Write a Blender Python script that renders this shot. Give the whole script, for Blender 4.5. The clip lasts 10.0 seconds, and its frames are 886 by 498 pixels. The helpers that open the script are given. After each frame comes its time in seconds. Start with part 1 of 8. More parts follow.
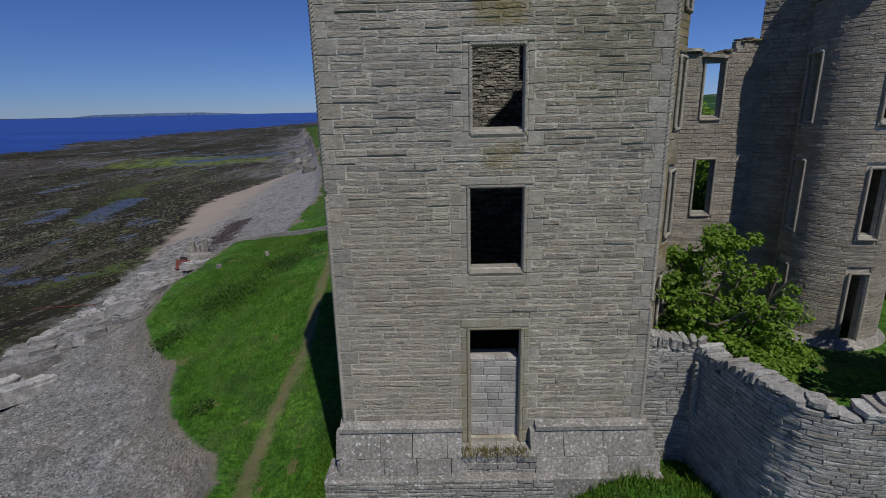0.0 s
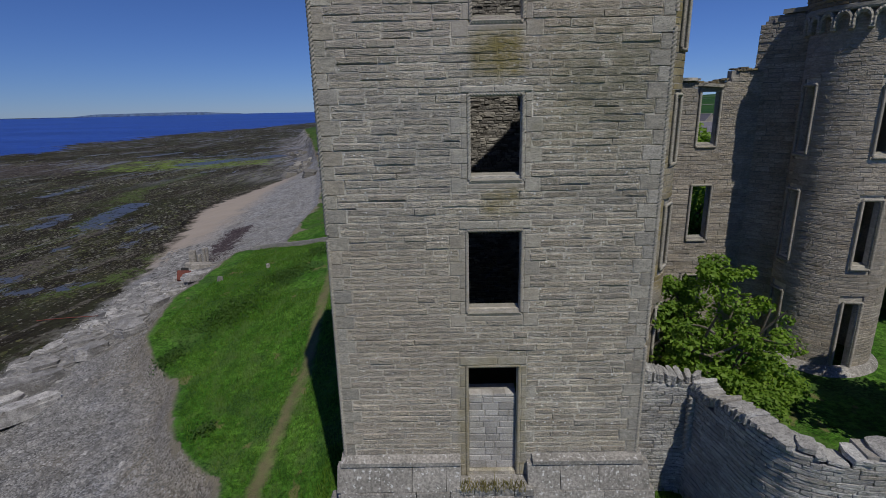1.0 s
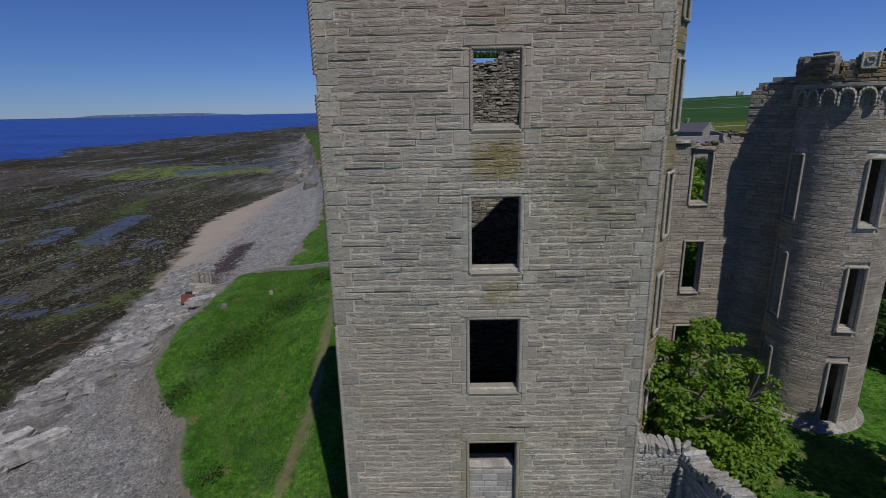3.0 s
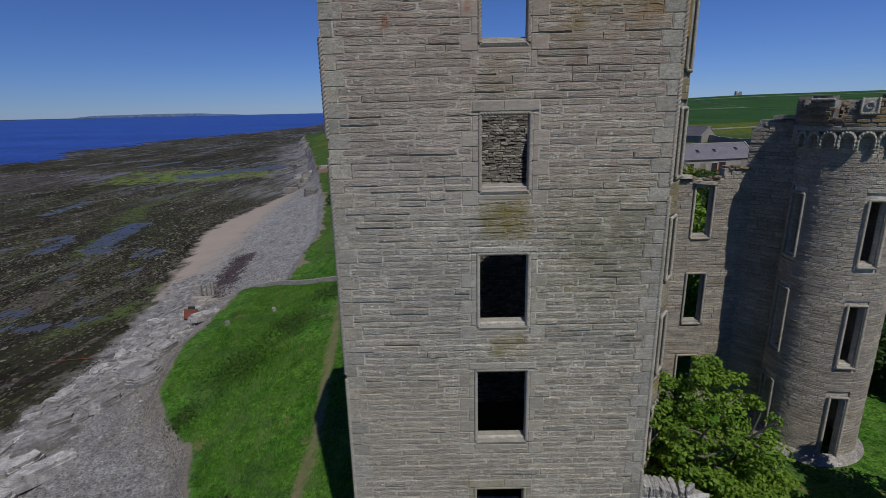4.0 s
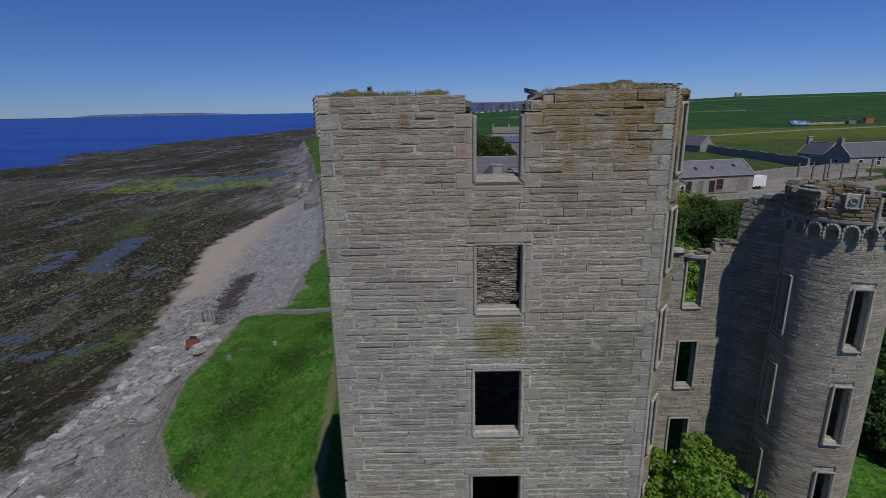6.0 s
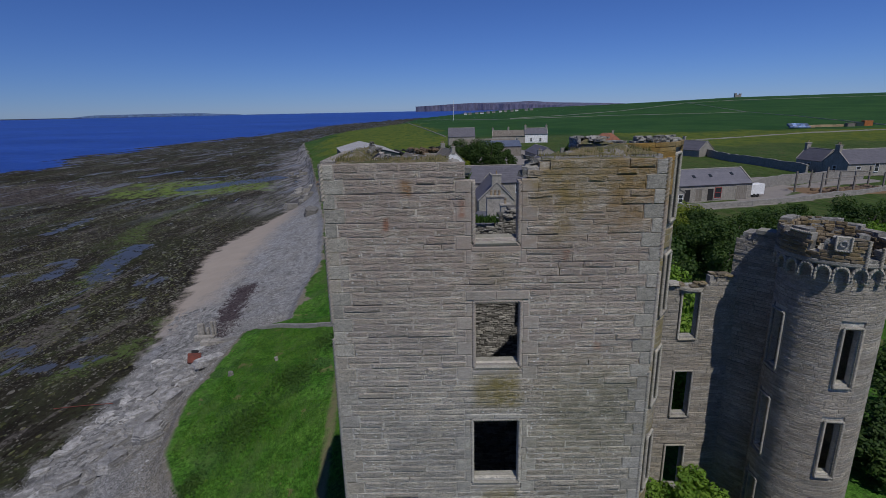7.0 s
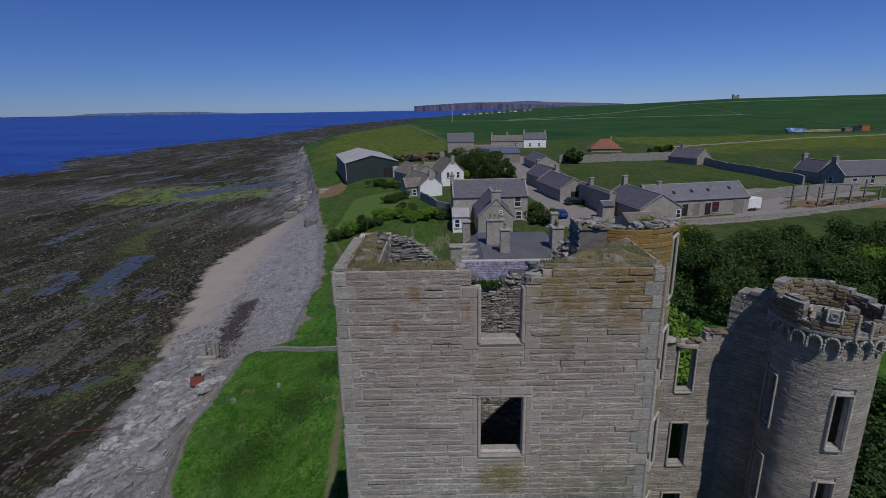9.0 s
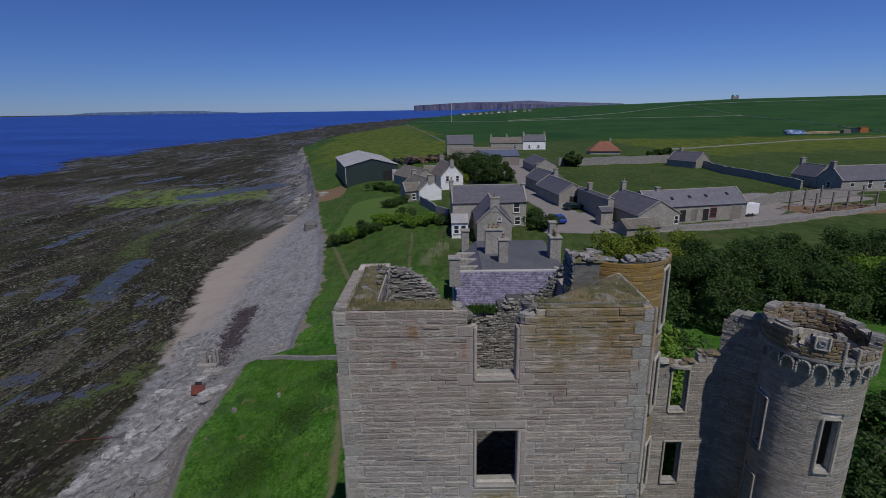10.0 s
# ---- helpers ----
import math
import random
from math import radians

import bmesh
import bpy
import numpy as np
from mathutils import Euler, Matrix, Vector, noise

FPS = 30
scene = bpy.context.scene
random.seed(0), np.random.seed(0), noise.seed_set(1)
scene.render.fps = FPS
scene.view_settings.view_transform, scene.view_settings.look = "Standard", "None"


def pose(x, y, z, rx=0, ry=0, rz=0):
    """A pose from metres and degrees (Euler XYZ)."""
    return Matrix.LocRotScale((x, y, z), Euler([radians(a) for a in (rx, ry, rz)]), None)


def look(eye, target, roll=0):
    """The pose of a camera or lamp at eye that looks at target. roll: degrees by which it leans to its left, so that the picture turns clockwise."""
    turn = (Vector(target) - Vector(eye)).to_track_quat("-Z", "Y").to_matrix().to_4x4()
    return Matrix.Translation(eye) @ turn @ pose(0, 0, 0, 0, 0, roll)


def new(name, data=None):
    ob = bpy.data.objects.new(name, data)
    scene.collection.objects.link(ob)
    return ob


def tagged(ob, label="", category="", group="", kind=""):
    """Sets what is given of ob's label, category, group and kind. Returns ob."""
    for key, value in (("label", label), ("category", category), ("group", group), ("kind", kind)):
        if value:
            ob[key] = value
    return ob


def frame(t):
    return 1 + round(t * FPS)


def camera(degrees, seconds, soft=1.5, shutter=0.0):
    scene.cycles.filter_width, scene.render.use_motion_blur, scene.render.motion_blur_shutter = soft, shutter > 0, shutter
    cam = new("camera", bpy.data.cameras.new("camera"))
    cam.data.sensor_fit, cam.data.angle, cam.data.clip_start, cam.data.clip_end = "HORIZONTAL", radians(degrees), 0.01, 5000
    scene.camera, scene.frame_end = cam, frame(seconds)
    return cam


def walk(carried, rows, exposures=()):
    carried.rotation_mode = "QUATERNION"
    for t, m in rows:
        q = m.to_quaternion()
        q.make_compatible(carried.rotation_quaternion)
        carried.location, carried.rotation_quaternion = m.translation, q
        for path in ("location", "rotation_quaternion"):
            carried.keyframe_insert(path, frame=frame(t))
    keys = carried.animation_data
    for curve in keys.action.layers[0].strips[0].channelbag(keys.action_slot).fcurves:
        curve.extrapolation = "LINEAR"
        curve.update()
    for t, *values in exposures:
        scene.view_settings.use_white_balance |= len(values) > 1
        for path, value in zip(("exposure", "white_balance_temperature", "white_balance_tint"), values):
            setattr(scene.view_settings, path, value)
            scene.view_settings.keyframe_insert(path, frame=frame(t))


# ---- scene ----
cam = camera(82.0, 10.0, 0.8)
PATH = [
    (0, (-0.586, 0.42, 8.395), (-0.607, 2.347, 7.861), -1.23),
    (0.5, (-0.571, 0.444, 8.939), (-0.591, 2.371, 8.405), -1.13),
    (1, (-0.537, 0.436, 9.521), (-0.558, 2.363, 8.985), -1.23),
    (1.5, (-0.492, 0.394, 10.134), (-0.514, 2.321, 9.598), -1.23),
    (2, (-0.513, 0.363, 10.717), (-0.533, 2.29, 10.182), -1.23),
    (2.5, (-0.503, 0.344, 11.28), (-0.524, 2.272, 10.748), -1.13),
    (4, (-0.786, 0.493, 13.412), (-0.802, 2.421, 12.879), -1.23),
    (4.5, (-0.83, 0.626, 14.163), (-0.845, 2.553, 13.63), -1.23),
    (5, (-0.788, 0.755, 14.955), (-0.804, 2.683, 14.422), -1.23),
    (5.5, (-0.682, 0.805, 15.758), (-0.698, 2.732, 15.223), -1.13),
    (7, (-0.618, 0.764, 18.086), (-0.632, 2.691, 17.552), -1.13),
    (7.5, (-0.729, 0.826, 18.776), (-0.742, 2.753, 18.24), -1.03),
    (8, (-0.828, 0.93, 19.464), (-0.839, 2.856, 18.925), -1.03),
    (8.5, (-0.837, 0.94, 20.147), (-0.846, 2.866, 19.609), -0.93),
    (9, (-0.801, 0.909, 20.77), (-0.808, 2.835, 20.233), -0.93),
    (9.5, (-0.758, 0.839, 21.36), (-0.764, 2.765, 20.822), -0.93),
    (10, (-0.722, 0.756, 21.925), (-0.727, 2.682, 21.386), -0.83),
]
walk(cam, [(t, look(eye, target, roll)) for t, eye, target, roll in PATH], [(0.0, -0.03, 6500, 10), (4.0, 0.0, 6450, 10), (5.5, -0.03, 6300, 10), (7.5, -0.15, 6120, 12), (10.0, -0.16, 6150, 13)])

# ---- light ----
SUN_DIR = Vector((0.20, -0.52, 0.829))
sun_el = math.asin(SUN_DIR.normalized().z)
world = bpy.data.worlds.new("sky")
scene.world = world
world.use_nodes = True
wn = world.node_tree.nodes
wl = world.node_tree.links
wn.clear()
sky = wn.new("ShaderNodeTexSky")
sky.sky_type = 'NISHITA'
sky.sun_disc = False
sky.sun_elevation = sun_el
sky.sun_rotation = -math.atan2(SUN_DIR.x, SUN_DIR.y)
sky.altitude = 20
sky.air_density = 0.8
sky.dust_density = 0.0
sky.ozone_density = 6.0
bg = wn.new("ShaderNodeBackground")
bg.inputs["Strength"].default_value = 0.053
wo = wn.new("ShaderNodeOutputWorld")
tint = wn.new("ShaderNodeMix")
tint.data_type = 'RGBA'
tint.blend_type = 'MULTIPLY'
tint.inputs[0].default_value = 1.0
tint.inputs[7].default_value = (0.62, 0.81, 1.32, 1)
wl.new(sky.outputs[0], tint.inputs[6])
wl.new(tint.outputs[2], bg.inputs[0])
wl.new(bg.outputs[0], wo.inputs[0])
sun_data = bpy.data.lights.new("sun", 'SUN')
sun_data.energy = 3.1
sun_data.angle = radians(0.53)
sun_data.color = (1.0, 0.95, 0.88)
sun = new("sun", sun_data)
sun.matrix_world = look(SUN_DIR * 100, (0, 0, 0))

# ---- materials ----
def shader(name):
    m = bpy.data.materials.new(name)
    m.use_nodes = True
    nt = m.node_tree
    return m, nt, nt.nodes["Principled BSDF"]


def node(nt, kind, **inputs):
    n = nt.nodes.new("ShaderNode" + kind)
    for k, v in inputs.items():
        n.inputs[k.replace("_", " ")].default_value = v
    return n


def noise_of(nt, scale, stretch=(1, 1, 1), detail=6.0, rough=0.6, seed=0.0):
    """World-placed fractal noise, 0..1."""
    geo = nt.nodes.new("ShaderNodeNewGeometry")
    mp = nt.nodes.new("ShaderNodeMapping")
    mp.inputs["Scale"].default_value = stretch
    mp.inputs["Location"].default_value = (seed, seed * 1.7, seed * 0.6)
    nt.links.new(geo.outputs["Position"], mp.inputs["Vector"])
    n = node(nt, "TexNoise", Scale=scale, Detail=detail, Roughness=rough)
    nt.links.new(mp.outputs[0], n.inputs["Vector"])
    return n.outputs["Fac"]


def calc(nt, op, a, b=0.0, c=0.0, clamp=False):
    n = nt.nodes.new("ShaderNodeMath")
    n.operation = op
    n.use_clamp = clamp
    for i, v in enumerate((a, b, c)):
        if isinstance(v, (int, float)):
            n.inputs[i].default_value = v
        else:
            nt.links.new(v, n.inputs[i])
    return n.outputs[0]


def step(nt, v, lo, hi):
    n = nt.nodes.new("ShaderNodeMapRange")
    n.interpolation_type = 'SMOOTHSTEP'
    n.inputs["From Min"].default_value = lo
    n.inputs["From Max"].default_value = hi
    nt.links.new(v, n.inputs["Value"])
    return n.outputs[0]


def mix(nt, f, a, b, mode='MIX'):
    n = nt.nodes.new("ShaderNodeMix")
    n.data_type = 'RGBA'
    n.blend_type = mode
    for i, v in ((0, f), (6, a), (7, b)):
        if isinstance(v, (int, float)):
            n.inputs[i].default_value = v
        elif isinstance(v, tuple):
            n.inputs[i].default_value = (*v, 1)
        else:
            nt.links.new(v, n.inputs[i])
    return n.outputs[2]


def bump(nt, bsdf, height, strength, dist):
    n = node(nt, "Bump", Strength=strength, Distance=dist)
    nt.links.new(height, n.inputs["Height"])
    nt.links.new(n.outputs[0], bsdf.inputs["Normal"])
    return n


def piece_random(nt):
    a = nt.nodes.new("ShaderNodeNewGeometry").outputs["Random Per Island"]
    b = nt.nodes.new("ShaderNodeObjectInfo").outputs["Random"]
    return calc(nt, 'FRACT', calc(nt, 'ADD', a, b))


def surface(name, c1, c2, scale=3.0, fine=40.0, stretch=(1, 1, 1), rough=0.9, relief=0.02, strength=0.6, vary=0.35, metal=0.0, spots=None, grain=1.0):
    """A weathered surface: two tones by broad noise, grain by fine noise, and a tint for each piece."""
    m, nt, b = shader(name)
    big = noise_of(nt, scale, stretch)
    small = noise_of(nt, fine, stretch, 4.0, 0.65, 3.1)
    col = mix(nt, step(nt, big, 0.32, 0.68), c1, c2)
    col = mix(nt, step(nt, small, 0.34, 0.66), mix(nt, 1.0, col, (1 - 0.32 * grain,) * 3, 'MULTIPLY'), mix(nt, 1.0, col, (1 + 0.3 * grain,) * 3, 'MULTIPLY'))
    if vary:
        r = piece_random(nt)
        v = calc(nt, 'MULTIPLY_ADD', r, 2 * vary, 1 - vary)
        comb = nt.nodes.new("ShaderNodeCombineColor")
        for i in range(3):
            nt.links.new(v, comb.inputs[i])
        col = mix(nt, 1.0, col, comb.outputs[0], 'MULTIPLY')
    if spots:
        sc, lo, hi, sc_col = spots
        col = mix(nt, step(nt, noise_of(nt, sc, (1, 1, 1), 3.0, 0.6, 9.3), lo, hi), col, sc_col)
    nt.links.new(col, b.inputs["Base Color"])
    b.inputs["Roughness"].default_value = rough
    b.inputs["Metallic"].default_value = metal
    if relief:
        bump(nt, b, calc(nt, 'ADD', calc(nt, 'MULTIPLY', big, 0.5), small), strength, relief)
    return m


def boxmask(nt, x0, x1, z0, z1, soft):
    geo = nt.nodes.new("ShaderNodeNewGeometry")
    sep = nt.nodes.new("ShaderNodeSeparateXYZ")
    nt.links.new(geo.outputs["Position"], sep.inputs[0])
    n = calc(nt, 'MULTIPLY_ADD', noise_of(nt, 2.2, (1, 1, 1), 5.0, 0.7, 5.5), soft * 3, -soft * 1.5)
    parts = []
    for ax, v, sgn in ((0, x0, 1), (0, x1, -1), (2, z0, 1), (2, z1, -1)):
        d = calc(nt, 'MULTIPLY_ADD', sep.outputs[ax], sgn, -sgn * v)
        parts.append(step(nt, calc(nt, 'ADD', d, n), -soft, soft))
    out = parts[0]
    for p in parts[1:]:
        out = calc(nt, 'MULTIPLY', out, p)
    return out


def tower_stone(name, c1, c2, lichen=True, relief=0.03, dots=False):
    m, nt, b = shader(name)
    big = noise_of(nt, 0.9, (1, 1, 1.6))
    layers = noise_of(nt, 9.0, (0.7, 0.7, 1.9), 6.0, 0.68, 2.0)
    grain = noise_of(nt, 48.0, (0.8, 0.8, 1.6), 3.0, 0.65, 3.1)
    col = mix(nt, step(nt, big, 0.35, 0.65), c1, c2)
    r = piece_random(nt)
    r2 = calc(nt, 'FRACT', calc(nt, 'MULTIPLY', r, 17.3))
    col = mix(nt, calc(nt, 'MULTIPLY', step(nt, r2, 0.6, 0.95), 0.5), col, (0.282, 0.268, 0.245))
    col = mix(nt, calc(nt, 'MULTIPLY', step(nt, calc(nt, 'FRACT', calc(nt, 'MULTIPLY', r, 7.7)), 0.8, 1.0), 0.35), col, (0.3, 0.24, 0.17))
    v = calc(nt, 'MULTIPLY_ADD', r, 0.4, 0.88)
    comb = nt.nodes.new("ShaderNodeCombineColor")
    for i in range(3):
        nt.links.new(v, comb.inputs[i])
    col = mix(nt, 1.0, col, comb.outputs[0], 'MULTIPLY')
    col = mix(nt, step(nt, layers, 0.36, 0.66), mix(nt, 1.0, col, (0.8, 0.8, 0.79), 'MULTIPLY'), mix(nt, 1.0, col, (1.17, 1.17, 1.15), 'MULTIPLY'))
    col = mix(nt, step(nt, grain, 0.38, 0.62), mix(nt, 1.0, col, (0.76, 0.76, 0.76), 'MULTIPLY'), mix(nt, 1.0, col, (1.22, 1.22, 1.22), 'MULTIPLY'))
    # dark grey-green crust on whole areas and on single stones
    crust = calc(nt, 'MULTIPLY', step(nt, noise_of(nt, 0.45, (1, 1, 1.3), 5.0, 0.65, 17.0), 0.5, 0.66), step(nt, noise_of(nt, 4.0, (0.6, 0.6, 1.5), 5.0, 0.7, 23.0), 0.38, 0.62))
    col = mix(nt, calc(nt, 'MULTIPLY', crust, 0.5), col, (0.155, 0.152, 0.135))
    col = mix(nt, calc(nt, 'MULTIPLY', step(nt, noise_of(nt, 26.0, (0.7, 0.7, 1.4), 3.0, 0.7, 29.0), 0.56, 0.64), 0.7), col, (0.1, 0.1, 0.085))
    pits = noise_of(nt, 34.0, (0.35, 0.35, 1.5), 3.0, 0.7, 59.0)
    col = mix(nt, calc(nt, 'MULTIPLY', step(nt, pits, 0.6, 0.68), 0.5), col, (0.1, 0.096, 0.08))
    col = mix(nt, calc(nt, 'MULTIPLY', step(nt, pits, 0.42, 0.34), 0.45), col, (0.52, 0.5, 0.45))
    # bleached patches and pale lichen spots
    col = mix(nt, calc(nt, 'MULTIPLY', step(nt, noise_of(nt, 7.0, (0.7, 0.7, 1.5), 6.0, 0.75, 41.0), 0.57, 0.68), 0.3), col, (0.46, 0.45, 0.41))
    if dots:
        mp = nt.nodes.new("ShaderNodeNewGeometry")
        vo = nt.nodes.new("ShaderNodeTexVoronoi")
        vo.inputs["Scale"].default_value = 9.0
        nt.links.new(mp.outputs["Position"], vo.inputs["Vector"])
        sc = nt.nodes.new("ShaderNodeSeparateColor")
        nt.links.new(vo.outputs["Color"], sc.inputs[0])
        size = calc(nt, 'MULTIPLY_ADD', calc(nt, 'POWER', sc.outputs[1], 3.0), 0.22, 0.06)
        spot = step(nt, calc(nt, 'SUBTRACT', size, vo.outputs["Distance"]), -0.02, 0.03)
        share = step(nt, calc(nt, 'ADD', sc.outputs[0], calc(nt, 'MULTIPLY', noise_of(nt, 0.5, (1, 1, 1), 3.0, 0.6, 1.0), 1.2)), 1.16, 1.22)
        col = mix(nt, calc(nt, 'MULTIPLY', calc(nt, 'MULTIPLY', spot, share), 0.85), col, (0.72, 0.72, 0.68))
    if lichen:
        mottle = calc(nt, 'MULTIPLY_ADD', step(nt, noise_of(nt, 3.2, (0.7, 0.7, 1.3), 6.0, 0.75, 47.0), 0.38, 0.62), 0.8, 0.45)
        for x0, x1, z0, z1, soft, c, amount in LICHEN:
            col = mix(nt, calc(nt, 'MULTIPLY', boxmask(nt, x0, x1, z0, z1, soft), calc(nt, 'MULTIPLY', mottle, amount)), col, c)
    nt.links.new(col, b.inputs["Base Color"])
    b.inputs["Roughness"].default_value = 0.92
    bump(nt, b, calc(nt, 'ADD', calc(nt, 'MULTIPLY', layers, 1.2), calc(nt, 'ADD', calc(nt, 'MULTIPLY', grain, 0.45), calc(nt, 'MULTIPLY', noise_of(nt, 18.0, (0.6, 0.6, 1.6), 5.0, 0.6, 13.0), 1.1))), 1.0, relief)
    return m


YELLOW, ORANGE, RUST = (0.21, 0.17, 0.045), (0.23, 0.13, 0.03), (0.27, 0.085, 0.025)
LICHEN = [
    (-4.0, -0.2, -0.3, 5.5, 1.2, (0.38, 0.325, 0.265), 0.4),
    (-0.34, 1.56, -0.8, 3.0, 0.12, YELLOW, 0.35),
    (-4.0, 5.0, 11.0, 17.5, 1.2, (0.36, 0.288, 0.238), 0.5),
    (-4.0, 5.0, 14.0, 17.5, 0.9, (0.285, 0.218, 0.175), 0.42),
    (-4.0, 5.0, 3.0, 6.5, 0.9, (0.31, 0.275, 0.215), 0.4),
    (0.05, 1.25, 10.2, 11.2, 0.18, YELLOW, 0.85),
    (0.3, 1.2, 6.9, 7.5, 0.15, YELLOW, 0.65),
    (0.2, 1.0, 13.7, 14.6, 0.2, YELLOW, 0.2),
    (1.5, 4.9, 15.9, 17.2, 0.5, (0.2, 0.15, 0.035), 0.6),
    (1.5, 4.5, 14.9, 17.2, 0.5, (0.25, 0.185, 0.08), 0.3),
    (3.4, 4.7, 15.2, 17.2, 0.25, ORANGE, 0.4),
    (2.0, 2.4, 14.8, 16.6, 0.15, (0.22, 0.155, 0.04), 0.45),
    (-4.0, 0.6, 6.8, 12.4, 0.9, (0.33, 0.325, 0.305), 0.25),
    (-2.4, 0.1, 7.3, 9.8, 0.6, (0.14, 0.142, 0.138), 0.28),
    (1.5, 4.5, 6.9, 8.4, 0.5, (0.15, 0.15, 0.13), 0.25),
    (2.6, 4.6, 9.0, 11.0, 0.5, (0.13, 0.135, 0.11), 0.4),
    (-3.6, -1.2, 12.2, 13.6, 0.5, (0.165, 0.15, 0.135), 0.2),
    (1.7, 4.6, 8.4, 11.6, 0.8, (0.19, 0.175, 0.075), 0.3),
    (-1.72, -1.45, 16.05, 16.4, 0.1, (0.24, 0.12, 0.03), 0.75),
    (-0.3, -0.15, 15.5, 15.9, 0.06, RUST, 0.45),
    (-2.15, -2.05, 15.2, 15.5, 0.05, RUST, 0.5),
    (2.3, 2.46, 14.35, 14.6, 0.05, RUST, 0.45),
    (3.2, 3.38, 11.9, 12.1, 0.05, RUST, 0.45),
    (2.55, 2.75, 15.3, 16.4, 0.1, (0.22, 0.155, 0.04), 0.5),
]
M_STONE = tower_stone("tower_sandstone", (0.374, 0.331, 0.262), (0.457, 0.409, 0.329), True, 0.045, True)
M_STONE2 = tower_stone("weathered_flagstone", (0.268, 0.235, 0.188), (0.352, 0.313, 0.256), False)
M_CURTAIN = tower_stone("weathered_grey_stone", (0.3, 0.294, 0.28), (0.44, 0.433, 0.412), False, 0.05)
M_MORTAR = tower_stone("lime_mortar", (0.46, 0.43, 0.365), (0.56, 0.525, 0.45), True, 0.012)
M_QUOIN = tower_stone("quoin_sandstone", (0.315, 0.292, 0.245), (0.28, 0.262, 0.222), False, 0.008)
M_DRESSED = tower_stone("dressed_sandstone", (0.35, 0.325, 0.27), (0.31, 0.288, 0.242), True, 0.008)
M_SILL = surface("lichened_sill_stone", (0.25, 0.238, 0.2), (0.2, 0.19, 0.15), 3.5, 60.0, relief=0.006, vary=0.1)
M_MORTAR2 = surface("weathered_mortar", (0.34, 0.32, 0.28), (0.23, 0.215, 0.19), 3.0, 30.0, relief=0.02, vary=0)
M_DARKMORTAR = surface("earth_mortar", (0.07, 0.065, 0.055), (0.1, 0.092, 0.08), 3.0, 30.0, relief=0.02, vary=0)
M_RUBBLE = surface("rubble_stone", (0.17, 0.162, 0.145), (0.27, 0.255, 0.22), 2.0, 25.0, (1, 1, 3), relief=0.03, vary=0.45)
M_COPE = surface("grey_cope_stone", (0.23, 0.225, 0.21), (0.34, 0.33, 0.31), 1.6, 25.0, relief=0.03, vary=0.35, spots=(7.0, 0.6, 0.66, (0.42, 0.42, 0.4)))
M_PLINTH = surface("whitened_plinth_stone", (0.28, 0.264, 0.236), (0.2, 0.19, 0.168), 1.6, 14.0, relief=0.02, vary=0.18, spots=(11.0, 0.6, 0.66, (0.5, 0.5, 0.48)))
M_BLOCK = surface("limewashed_block", (0.4, 0.385, 0.36), (0.3, 0.285, 0.255), 1.8, 30.0, relief=0.012, vary=0.22)
M_TURF = surface("dry_turf", (0.19, 0.15, 0.075), (0.085, 0.09, 0.03), 1.8, 20.0, relief=0.06, strength=1.0, vary=0, spots=(2.6, 0.56, 0.66, (0.24, 0.22, 0.18)))
M_SLATE = surface("dark_slate", (0.082, 0.079, 0.094), (0.108, 0.104, 0.12), 0.9, 7.0, (1, 1, 2), rough=0.7, relief=0.02, vary=0.05, grain=0.6)
M_PALESLATE = surface("pale_grey_slate", (0.12, 0.117, 0.135), (0.15, 0.146, 0.165), 0.8, 6.0, (1, 1, 2), rough=0.65, relief=0.02, vary=0.05)
M_PURPLE = surface("purple_slate", (0.15, 0.138, 0.19), (0.22, 0.2, 0.26), 1.5, 20.0, rough=0.6, relief=0.01, vary=0.4)
M_BROWNROOF = surface("mossy_stone_slate", (0.12, 0.105, 0.085), (0.17, 0.15, 0.12), 1.0, 6.0, rough=0.85, relief=0.03, vary=0.08)
M_FELT = surface("grey_roof_felt", (0.085, 0.088, 0.095), (0.11, 0.112, 0.118), 0.4, 6.0, rough=0.8, relief=0.004, vary=0)
M_HARL = surface("grey_harled_wall", (0.255, 0.236, 0.2), (0.315, 0.292, 0.25), 0.7, 4.0, relief=0.012, vary=0.08, grain=0.7)
M_WHITE = surface("white_limewash", (0.74, 0.73, 0.7), (0.8, 0.79, 0.77), 0.8, 12.0, relief=0.01, vary=0.04)
M_GREENTIN = surface("dark_green_cladding", (0.022, 0.035, 0.032), (0.03, 0.045, 0.04), 0.5, 8.0, (1, 1, 0.2), rough=0.5, relief=0.004, vary=0)
M_GREYTIN = surface("pale_fibre_cement_roof", (0.33, 0.32, 0.31), (0.4, 0.39, 0.38), 0.3, 5.0, rough=0.7, relief=0.01, vary=0)
M_BLUETIN = surface("blue_tin_roof", (0.09, 0.11, 0.16), (0.12, 0.14, 0.19), 0.3, 5.0, rough=0.5, relief=0.004, vary=0)
M_RED = surface("red_tile_roof", (0.26, 0.1, 0.05), (0.15, 0.075, 0.05), 1.0, 8.0, relief=0.02, vary=0.2)
M_POT = surface("buff_clay_pot", (0.32, 0.24, 0.14), (0.26, 0.2, 0.13), 3.0, 20.0, relief=0.004, vary=0.15)
M_DARK = surface("dark_opening", (0.012, 0.012, 0.012), (0.02, 0.02, 0.02), 1.0, 10.0, relief=0, vary=0)
